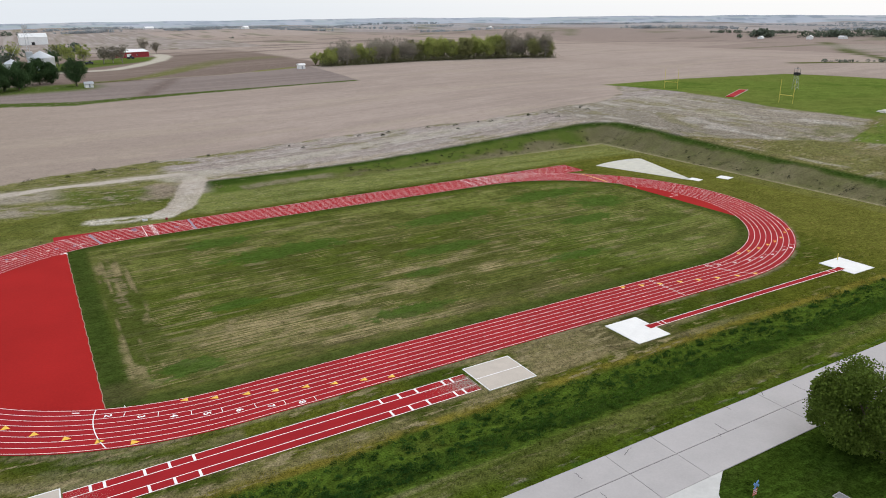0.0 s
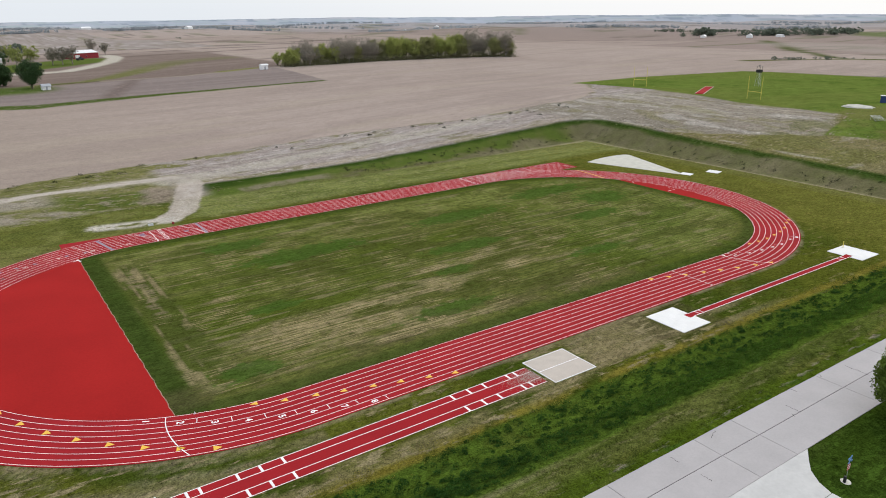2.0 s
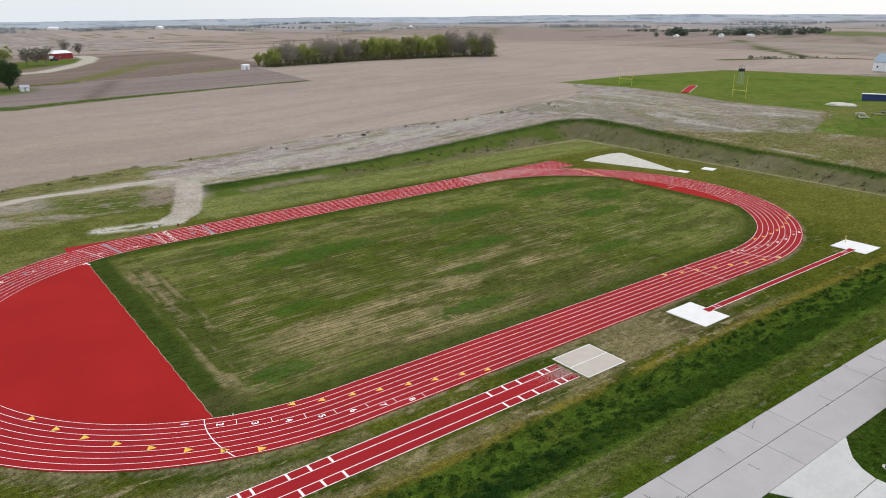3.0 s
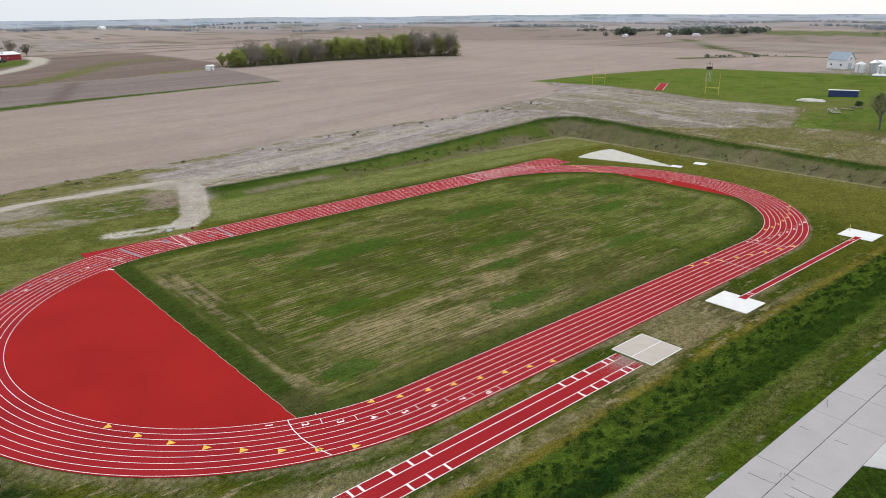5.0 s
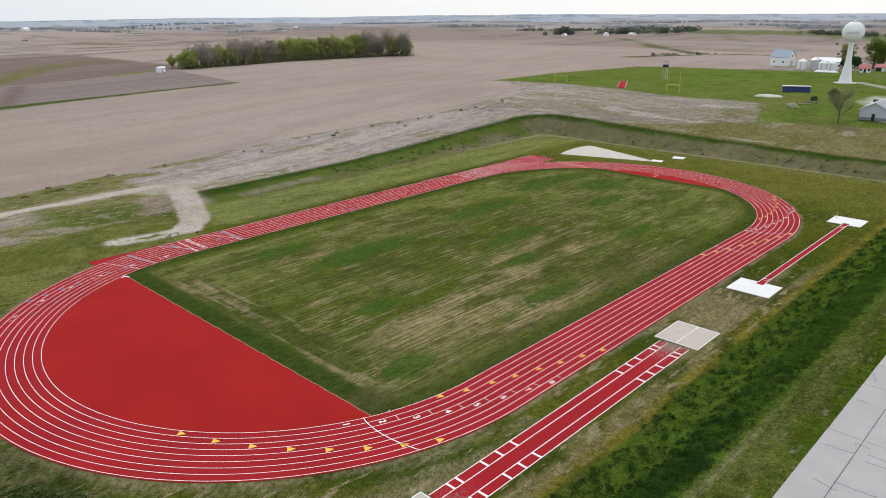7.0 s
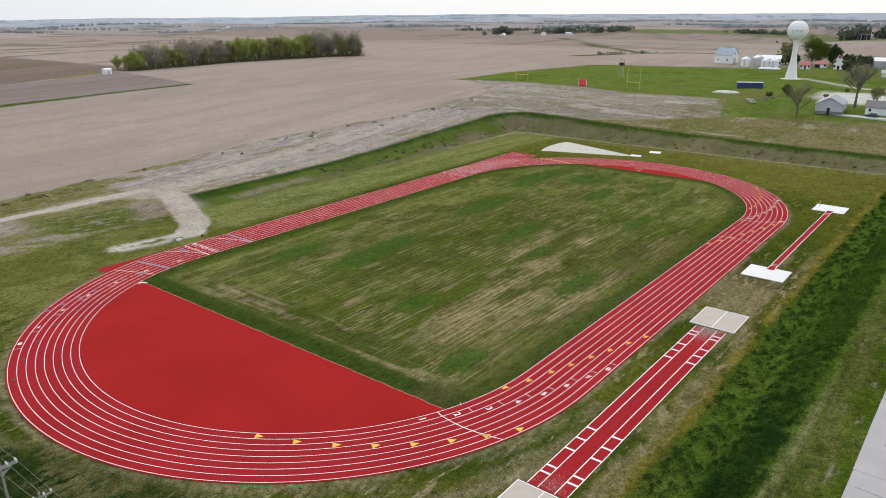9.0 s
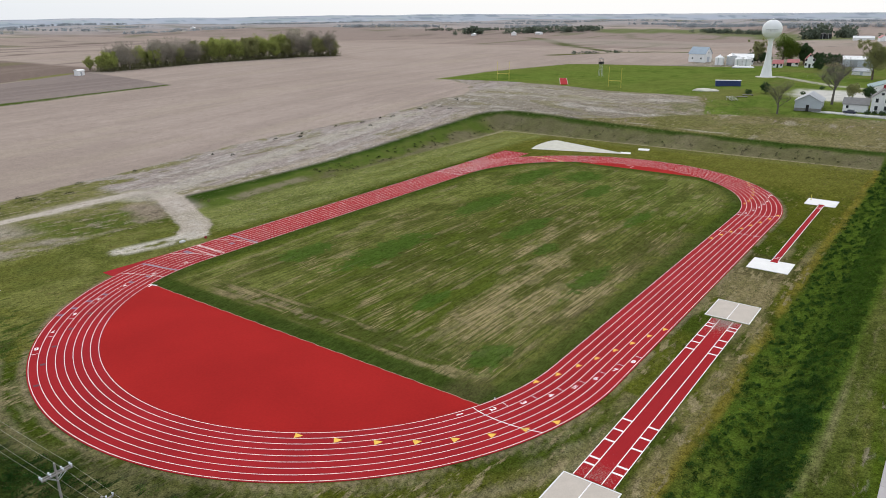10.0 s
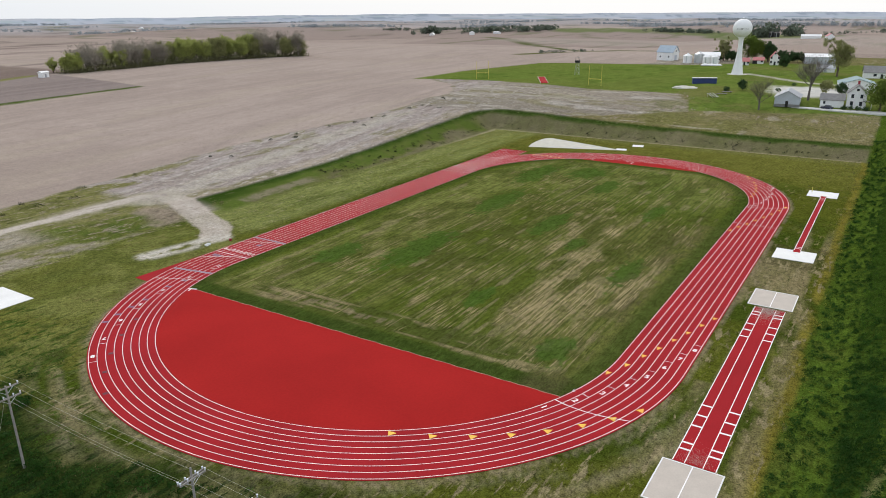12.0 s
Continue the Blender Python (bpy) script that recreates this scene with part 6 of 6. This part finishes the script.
for i, (x, y) in enumerate(((-8, 540), (30, 590))):
    pc = thing("parked_machine", x, y, None, 20 * i, "dark farm machine parked in a yard", "vehicle", "farm machines")
    part("body", boxm(-3.0, 3.0, -1.2, 1.2, 0.7, 1.9, bevel=0.2), M_car, pc)
    part("cab", boxm(-0.4, 1.4, -1.0, 1.0, 1.9, 3.0, bevel=0.2), M_glass, pc)
    for sx in (-2.0, 2.0):
        for sy in (-1.2, 1.2):
            part("wheel", tube(bmesh.new(), (sx, sy - 0.2, 0.7), (sx, sy + 0.2, 0.7), 0.7, 0.7, 12), M_black, pc)
building("machine_shed", -28, 1330, 42, 18, 13, 19, 8, M_white, M_white, "big white metal shed", [], [("s", -2, 5, 4.4, M_black)], "shed")
building("shed", -25.5, 341, 4.2, 3.2, 2.4, 3.4, 10, M_siding, M_greyroof, "tiny white shed beside evergreens", [], [("s", 0, 0.9, 1.9, M_greyroof)], "shed")
building("shed", 112, 372.5, 4.6, 3.6, 3.2, 3.8, 8, M_white, M_white, "small white field hut by the woods", [], [("s", 0, 1.0, 2.0, M_greyroof)], "shed")
rng = np.random.default_rng(5)
for i, (x, y, hh, rr) in enumerate(((-60, 346, 15, 6.5), (-67, 344, 16, 7), (-31, 352, 17, 7.2), (-49, 372, 16, 6.8), (-57, 360, 16, 6.8), (-75, 342, 15, 6.5), (-70, 334, 13, 6.0), (-82, 336, 14, 6), (-43, 376, 14, 6))):
    tree(x, y, hh, rr, M_leafdark, 60 + i, 12000, 0.55, 0.0, label="dense dark green spruce-like farmyard tree", group="farmyard trees")
for i, (x, y, hh, mat, n) in enumerate(((-23, 526, 16, M_leafspring, 1300), (-12, 538, 15, M_leafspring, 1200), (3, 542, 14, M_leafgrey, 900), (10, 541, 13, M_leafgrey, 900), (17, 540, 14, M_leafgrey, 900), (-30, 540, 16, M_leafolive, 1100), (55, 682, 14, M_leafgrey, 700), (63, 660, 12, M_leafgrey, 700), (-36, 500, 14, M_leafdark, 900), (-80, 560, 16, M_leafgrey, 500), (-60, 600, 17, M_leafspring, 700))):
    tree(x, y, hh, hh * 0.38, mat, 80 + i, n * 4, 0.6, 0.15, M_barkgrey, "farmyard tree coming into spring leaf", "farmyard trees", twigs=6)

# ---------------------------------------------------------------- village trees
tree(384, 41.5, 15, 5.4, M_leafolive, 101, 5200, 0.5, 0.12, label="bronze-green spring tree beside white sheds", group="village trees", twigs=2)
for i, (x, y, hh, rr) in enumerate(((376, 25, 19, 7.2), (372, 20, 16, 6.0), (378, 13.5, 14, 5.2), (374, 12.5, 13, 4.4), (338.5, -1.4, 6.5, 3.0))):
    tree(x, y, hh, rr, M_leaf if i < 2 else M_leafdark, 110 + i, 5600, 0.62, 0.05, label="full dark green village tree", group="village trees")
for i, (x, y, hh) in enumerate(((374, 6.3, 7.5), (376, 3.6, 8.2), (378, 0.8, 7.6), (380.5, -1.6, 6.8), (382.5, -3.6, 7.4), (385, -6.2, 6.6), (391, 47.6, 7.0), (388, 44.2, 6.6), (384.5, 39.2, 8.0), (380.5, 36, 7.4), (377, 33.4, 6.8))):
    tree(x, y, hh, 2.7, M_leafdark, 130 + i, 1700, 0.6, 0.02, label="dark rounded evergreen in a windbreak row", group="windbreak trees")
tree(300, -32.5, 18.5, 7.6, M_leafolive, 160, 17000, 0.4, 0.16, label="tall spreading tree with bronze-green spring leaves", twigs=4)
tree(194.5, -31, 17.5, 6.5, M_leafgrey, 161, 2600, 0.22, 0.3, M_barkdark, "tall leafless tree with grey branches", twigs=40)
tree(169.2, -17, 12.0, 4.8, M_leafolive, 162, 3200, 0.24, 0.2, M_barkdark, "slender tree with sparse bronze buds", twigs=26)
tree(210, -3.2, 5.0, 2.6, M_leafdark, 163, 1500, 0.5, 0.06, label="small dark green lawn tree")
tree(203, 2.0, 2.0, 1.8, M_leafdark, 164, 400, 0.45, 0.02, label="low dark green bush on lawn", name="bush")
tree(212.5, -35.5, 6.6, 3.0, M_leafolive, 165, 1300, 0.5, 0.1, label="small olive-green garden tree", group="village trees")
tree(213, -41.3, 5.6, 3.0, M_leafdark, 166, 1300, 0.5, 0.08, label="round green garden tree", group="village trees")
tree(181, -56.5, 12.5, 6.6, M_leaf, 167, 4200, 0.6, 0.08, label="big round green tree beside the farmhouse", group="village trees")
for i, (x, y) in enumerate(((179.6, -45), (179.4, -47.2), (179.4, -49.6), (179.5, -52), (215, -17), (240, -20))):
    tree(x, y, 1.7, 1.3, M_leafdark, 170 + i, 260, 0.35, 0.02, label="clipped dark green shrub", group="shrubs", name="shrub")

# ---------------------------------------------------------------- woodland strip
kinds = [(M_leafspring, 16, 6500), (M_leafolive, 18, 6500), (M_leafolive, 17, 6000), (M_leafgrey, 18, 5200), (M_leafgrey, 20, 5600), (M_leafspring, 19, 7500), (M_leafspring, 14, 5200)]
rng = np.random.default_rng(12)
line = [(131, 378), (162, 377), (212, 382), (263, 373), (296, 366), (320, 352)]
cum = np.cumsum([0] + [math.hypot(b[0] - a[0], b[1] - a[1]) for a, b in zip(line, line[1:])])
MIX = "663300344233105552115551433142"
woods = {}
for k in range(112):
    f = min(max((k + rng.uniform(-0.4, 0.4)) / 111, 0), 1)
    s = f * cum[-1]
    x, y = float(np.interp(s, cum, [p[0] for p in line])), float(np.interp(s, cum, [p[1] for p in line]))
    y += float(rng.uniform(0, 18))
    kind = int(MIX[int(min(f, 0.999) * 30)])
    mat, hh, nl = kinds[kind]
    scale = 0.84 + 0.14 * f + float(rng.uniform(-0.16, 0.12))
    mine = woods.setdefault(kind, [])
    if len(mine) < 3:
        bare = mat is M_leafgrey
        t = tree(x, y, hh, hh * (0.33 if bare else 0.36), mat, 200 + k, nl, 0.34 if bare else 0.5, 0.04, M_barkgrey if bare else M_bark, "budding grey woodland tree, still nearly bare" if bare else "woodland tree in mixed spring leaf", "woodland trees", twigs=12 if bare else 0, lumps=44)
        mine.append(t)
    else:
        t = copy_thing(mine[k % 3], pose(x, y, gz(x, y), 0, 0, float(rng.uniform(0, 360))))
    t.scale = (scale,) * 3
under = []
for k in range(3600):
    s = rng.uniform(0, cum[-1])
    x, y = np.interp(s, cum, [p[0] for p in line]) + rng.normal() * 1.0, np.interp(s, cum, [p[1] for p in line]) - 1 + rng.uniform(-2, 12)
    zz = gz(x, y)
    for _ in range(4):
        under.append((x + rng.normal() * 0.8, y + rng.normal() * 0.8, zz + abs(rng.normal()) * 2.3))
tagged(leaf_mesh("undergrowth", np.array(under), rng.uniform(0.5, 1.2, len(under)), M_under, rng), "tangled undergrowth below the woodland strip", "undergrowth", kind="stuff")


# ---------------------------------------------------------------- weeds, tufts, distant trees (uncountable)
def clumps(name, xy, radius, height, mat, per, label, rng, category):
    pts, sizes = [], []
    for (x, y), r in zip(xy, radius):
        zz = gz(x, y)
        u = rng.normal(size=(per, 3)) * (r * 0.5, r * 0.5, 0)
        u[:, 2] = np.abs(rng.normal(size=per)) * height * r
        pts.append(u + (x, y, zz))
        sizes.append(np.full(per, r) * rng.uniform(0.3, 0.65, per) * 1.15)
    return tagged(leaf_mesh(name, np.concatenate(pts), np.concatenate(sizes), mat, rng, flat=0.2, slim=0.45), label, category, kind="stuff")


def weed_patches(label, centres, scale, mat, rng, high=0.3, per=44):
    """Low domed clumps of leaves."""
    n = len(centres)
    k = np.repeat(scale * rng.uniform(0.6, 1.4, n), per)
    wide = np.repeat(rng.uniform(0.9, 2.3, n), per)
    turn = np.repeat(rng.normal(size=n) * 0.5 - 0.4, per)
    rr, az = np.sqrt(rng.uniform(0, 1, n * per)), rng.uniform(0, 2 * math.pi, n * per)
    u, v = rr * np.cos(az) * k * wide, rr * np.sin(az) * k
    px = np.repeat(centres[:, 0], per) + u * np.cos(turn) - v * np.sin(turn)
    py = np.repeat(centres[:, 1], per) + u * np.sin(turn) + v * np.cos(turn)
    pz = ground_z(px, py) + (high * k / scale) * np.sqrt(1.02 - rr ** 2) * rng.uniform(0.35, 1.05, n * per)
    return tagged(leaf_mesh("weeds", np.stack([px, py, pz], 1), scale * rng.uniform(0.3, 0.62, n * per), mat, rng, flat=0.3, slim=0.6), label, "weeds", kind="stuff")


rng = np.random.default_rng(31)
xy = np.stack([rng.uniform(-95, 130, 5200), rng.uniform(-63.6, -57.6, 5200)], 1)
dens = 0.25 * fnoise(xy[:, 0] * 0.6, xy[:, 1], 5.0, 51) + 0.75 * rng.uniform(0, 1, 5200)
weed_patches("dark green weed clumps scattered over the bank", xy[dens > 0.66][:1150], 0.34, M_rank, rng, 0.5, 70)
xy = np.stack([rng.uniform(-95, 130, 4200), rng.uniform(-67.5, -63.0, 4200)], 1)
xy = xy[0.6 * fnoise(xy[:, 0], xy[:, 1], 4.0, 56) + 0.4 * rng.uniform(0, 1, 4200) > 0.42]
east = xy[:, 0] > -22 + 14 * rng.normal(size=len(xy))
weed_patches("dense green weeds along the foot of the bank", xy[east][:1700], 0.38, M_weed, rng, 0.5, 44)
weed_patches("dense dark weeds along the foot of the bank", xy[~east][:1000], 0.36, M_rank, rng, 0.5, 48)
xy = np.stack([rng.uniform(-122, -84, 9000), rng.uniform(-40, 50, 9000)], 1)
away = np.hypot(np.maximum(np.abs(xy[:, 0]) - HALF, 0), xy[:, 1]) - OUT
dens = fnoise(xy[:, 0], xy[:, 1], 5.0, 52) + 0.14 * sm((-95 - xy[:, 0]) / 8) - 0.2 * sm((xy[:, 1] - 24) / 14) + 0.1 * sm((away - 7) / 6) - 0.1
weed_patches("rank dark weeds below the power line", xy[(dens > 0.45) & (away > 4)][:2600], 0.5, M_rank, rng, 0.7, 44)
xy = np.stack([rng.uniform(-122, -82, 6000), rng.uniform(-45, 50, 6000)], 1)
away = np.hypot(np.maximum(np.abs(xy[:, 0]) - HALF, 0), xy[:, 1]) - OUT
weed_patches("fresh green and olive weeds below the power line", xy[(away > 2.5) & (fnoise(xy[:, 0], xy[:, 1], 4.0, 59) > 0.5)][:900], 0.3, M_weed, rng, 0.5, 30)
xy = np.stack([rng.uniform(-70, 112, 3000), -56.8 + rng.normal(size=3000) * 0.8], 1)
xy = xy[fnoise(xy[:, 0], xy[:, 1], 6.0, 53) > 0.53]
clumps("flowering_weeds", xy, rng.uniform(0.15, 0.35, len(xy)), 0.5, M_flower, 8, "strip of yellow flowering weeds", rng, "weeds")
xy = np.stack([rng.uniform(-100, 120, 5000), rng.uniform(-71.4, -68.4, 5000)], 1)
xy = xy[fnoise(xy[:, 0] * 0.4, xy[:, 1], 3.0, 57) > 0.47][:1500]
clumps("seeding_grass", xy, rng.uniform(0.08, 0.2, len(xy)), 1.2, M_seed, 5, "pale seed heads in the roadside grass", rng, "grass")
# dark tufts on the cut slopes and the scraped belt
tx = []
for k in range(190):
    if k % 2:
        tx.append((rng.uniform(20, 118), 65 + rng.uniform(2, 9)))
    else:
        tx.append((111 + rng.uniform(0.5, 9), rng.uniform(-58, 66)))
for k in range(46):
    x = rng.uniform(-75, 150)
    tx.append((x, float(field_edge(np.array(x))) - abs(rng.normal()) * 8 - 1))
weed_patches("dark scattered tufts on bare slopes", np.array(tx[:190]), 0.46, M_tuft, rng, 0.55, 36)
weed_patches("compact dark bushes along the field edge", np.array(tx[190:216]), 0.55, M_tuft, rng, 0.8, 90)
xy = np.stack([rng.uniform(-120, 140, 16000), rng.uniform(-73.2, -68.4, 16000)], 1)
xy = xy[fnoise(xy[:, 0] * 0.3, xy[:, 1], 2.0, 54) > 0.48][:5200]
clumps("verge_grass", xy, rng.uniform(0.15, 0.4, len(xy)), 0.45, M_verge, 7, "uneven roadside grass", rng, "grass")


def far_row(pts, count, size, seed, spread=14):
    rng = np.random.default_rng(seed)
    cum = np.cumsum([0] + [math.hypot(b[0] - a[0], b[1] - a[1]) for a, b in zip(pts, pts[1:])])
    out, sizes = [], []
    for _ in range(int(count * 1.8)):
        s = rng.uniform(0, cum[-1])
        x = np.interp(s, cum, [p[0] for p in pts]) + rng.normal() * spread
        y = np.interp(s, cum, [p[1] for p in pts]) + rng.normal() * spread
        zz, hh = gz(x, y), size * rng.uniform(0.4, 1.0)
        for _ in range(44):
            u = rng.normal(size=3)
            u /= np.linalg.norm(u)
            f = rng.uniform(0.5, 1.0)
            out.append((x + u[0] * hh * 0.55 * f, y + u[1] * hh * 0.55 * f, zz + hh * 0.44 + u[2] * hh * 0.48 * f))
            sizes.append(hh * rng.uniform(0.16, 0.34))
    return out, sizes


rows = [
    ([(1083, 778), (1086, 776)], 2, 13, 2), ([(1124, 770), (1148, 750)], 13, 20, 5), ([(1168, 712), (1190, 690), (1230, 650), (1290, 612), (1385, 606)], 62, 14, 8), ([(1190, 930), (1250, 800), (1400, 680)], 90, 8, 8),
    ([(1345, 186), (1300, 150)], 11, 30, 6), ([(1330, 130), (1290, 112)], 8, 26, 6), ([(1240, 60), (1300, -60)], 16, 8, 8), ([(1700, 300), (1750, -100)], 90, 12, 12), ([(1480, 420), (1500, 300)], 50, 11, 10),
    ([(452, 206), (484, 178)], 15, 3.4, 4), ([(560, 200), (640, 262)], 7, 2, 4),
    ([(900, 1650), (1150, 1550)], 60, 11, 12), ([(300, 1900), (420, 1880)], 40, 11, 12), ([(560, 1860), (700, 1850)], 40, 10, 14), ([(-250, 1500), (-60, 1580)], 50, 11, 14), ([(-300, 1150), (-80, 1180)], 50, 11, 12),
    ([(150, 2500), (500, 2560)], 60, 12, 16), ([(900, 2600), (1300, 2480)], 60, 12, 16), ([(-500, 2400), (-200, 2350)], 60, 12, 16), ([(1500, 1500), (1800, 1330)], 70, 12, 14), ([(2000, 1200), (2200, 1100)], 50, 12, 14), ([(2100, 700), (2220, 260)], 80, 12, 16), ([(2250, 0), (2300, -200)], 60, 12, 16),
    ([(2600, 1900), (2900, 1500)], 70, 14, 20), ([(3100, 1200), (3300, 900)], 50, 14, 20), ([(700, 3400), (1200, 3360)], 70, 14, 20), ([(1600, 3330), (2000, 3300)], 60, 14, 20), ([(-900, 3300), (-300, 3420)], 80, 14, 20), ([(0, 3450), (300, 3500)], 50, 14, 20), ([(2900, 200), (3000, -900)], 120, 14, 20), ([(1900, 2700), (2200, 2550)], 50, 14, 20),
    ([(1500, 3900), (2100, 3700)], 110, 14, 20), ([(2600, 3300), (3100, 2800)], 110, 14, 20), ([(3500, 2100), (3800, 1500)], 110, 14, 20), ([(3950, 900), (4000, 300)], 110, 14, 20), ([(-300, 4200), (500, 4250)], 130, 14, 20), ([(800, 4200), (1300, 4100)], 90, 14, 20), ([(3800, -100), (3900, -700)], 90, 14, 20), ([(-1500, 3900), (-800, 4100)], 90, 14, 20),
    ([(400, 2900), (600, 2930)], 50, 12, 14), ([(1250, 1950), (1420, 1850)], 50, 11, 12), ([(60, 2050), (180, 2080)], 40, 11, 12), ([(2550, 1000), (2600, 700)], 70, 12, 14), ([(1900, 600), (1930, 420)], 50, 11, 12),
    ([(230, 1080), (250, 1072)], 3, 4, 6), ([(-120, 700), (-70, 690)], 14, 11, 12), ([(-90, 640), (-60, 600)], 12, 12, 8), ([(-20, 800), (0, 790)], 7, 13, 6),
]
for label, mat, far in (("groves and windbreaks beyond the fields", M_grove, False), ("far hedgerows and groves, haze painted into their pale leaf colour", M_hazeleaf, True)):
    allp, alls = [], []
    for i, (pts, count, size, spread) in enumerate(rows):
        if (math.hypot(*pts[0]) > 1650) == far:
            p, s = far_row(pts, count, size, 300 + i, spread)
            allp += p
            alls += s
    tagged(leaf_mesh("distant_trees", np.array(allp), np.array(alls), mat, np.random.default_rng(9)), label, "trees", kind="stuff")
for i, (x, y, w, d, hh, turn, roof) in enumerate(((1130, 668, 16, 10, 7, 30, M_white), (1180, 640, 12, 9, 5, 80, M_greyroof), (1090, 735, 12, 8, 5, 20, M_white), (1060, 62, 26, 9, 6, 100, M_white), (1002, 33, 12, 9, 8, 20, M_redroof), (1010, 1640, 22, 12, 9, 60, M_white), (1050, 1620, 14, 12, 8, 10, M_white), (480, 1850, 20, 12, 8, 40, M_white), (-240, 1180, 20, 12, 8, 20, M_white), (330, 2450, 30, 16, 10, 20, M_white), (1560, 2300, 30, 16, 10, 50, M_white))):
    building("farm_building", x, y, w, d, hh * 0.6, hh, turn, M_siding, roof, "far white farm building among trees", [], [], "barn", "far farm buildings")
for x, y, h in ((1280, 148, 14), (1270, 138, 12)):
    grain_bin(x, y, 4.5, h * 0.6, "dark grain silo before far trees", M_black)


# rough grass round the track and runways
rng = np.random.default_rng(77)
xy = np.stack([rng.uniform(-100, 108, 60000), rng.uniform(-57, 62, 60000)], 1)
away = np.hypot(np.maximum(np.abs(xy[:, 0]) - HALF, 0), xy[:, 1]) - OUT
busy = (xy[:, 1] < -45.8) & (xy[:, 1] > -54.6) & (((xy[:, 0] > -70.5) & (xy[:, 0] < -7)) | ((xy[:, 0] > 9.5) & (xy[:, 0] < 69)))
chute = (xy[:, 1] > 30) & (xy[:, 1] < 48) & (np.abs(xy[:, 0] - 10) < 70)
ok = (away > 0.5) & ~busy & ~chute & ((xy[:, 0] < 20) | (xy[:, 1] < -45)) & (fnoise(xy[:, 0], xy[:, 1], 5.0, 78) > 0.46)
ok &= ~((xy[:, 0] < -22) & (xy[:, 1] > 44)) & ~((xy[:, 0] > 60) & (xy[:, 1] > -40))
xy = xy[ok][:16000]
half = len(xy) // 2
clumps("rough_grass", xy[:half], rng.uniform(0.15, 0.36, half), 0.4, M_grass, 6, "uneven rough grass beside the track", rng, "grass")
clumps("dry_grass", xy[half:], rng.uniform(0.12, 0.3, len(xy) - half), 0.35, M_straw, 6, "tufts of dry straw-coloured grass", rng, "grass")

# pale dead reeds where the cut bank meets the stone road
rng = np.random.default_rng(78)
xy = np.stack([-18.6 + rng.normal(size=26) * 1.4, 71.2 + rng.normal(size=26) * 1.2], 1)
clumps("dead_reeds", xy, rng.uniform(0.25, 0.5, 26), 0.9, M_straw, 14, "pale dead reeds at the bank's end", rng, "reeds")

# sand tracked out of the pits on to the runway ends
grains, rng = [], np.random.default_rng(5)
for cx, n in ((-15.5, 11000), (-62.0, 2000)):
    out_ = np.abs(rng.normal(size=n)) * 2.2
    gx = cx - out_ if cx > -40 else cx + out_ * 0.7
    gy = -50.75 + rng.normal(size=n) * 0.95
    keep = (np.abs(gy + 50.75) < 2.1)
    grains.append(np.stack([gx[keep], gy[keep], np.full(keep.sum(), 0.066)], 1))
grains = np.concatenate(grains)
tagged(leaf_mesh("spilled_sand", grains, rng.uniform(0.02, 0.06, len(grains)), M_sand, rng, flat=0.97), "pale sand scattered over the runway end", "sand", kind="stuff")

# small things by the track
tbox = thing("timing_box", -39.8, 49.5, label="small white timing box on the stone fan", category="box")
part("case", boxm(-0.55, 0.55, -0.3, 0.3, 0, 0.32, bevel=0.03), M_white, tbox)
part("lid", boxm(-0.58, 0.58, -0.33, 0.33, 0.32, 0.38, bevel=0.02), M_galv, tbox)
tub = thing("bucket", -35.4, 47.9, label="rust-brown bucket beside the track edge", category="bucket")
part("tub", lathe([(0.22, 0), (0.3, 0.45), (0.27, 0.45), (0.2, 0.06)], 16), M_redwall, tub)
part("handle", tube(bmesh.new(), (-0.29, 0, 0.45), (0.29, 0, 0.46), 0.02, 0.02, 5), M_galv, tub)
cone = thing("marker_cone", -54.7, -34.5, 0.03, label="small white marker cone at the lawn corner", category="cone")
part("body", lathe([(0.12, 0.03), (0.04, 0.28), (0.01, 0.3)], 14), M_white, cone)
part("base", boxm(-0.16, 0.16, -0.16, 0.16, 0, 0.03, bevel=0.008), M_white, cone)
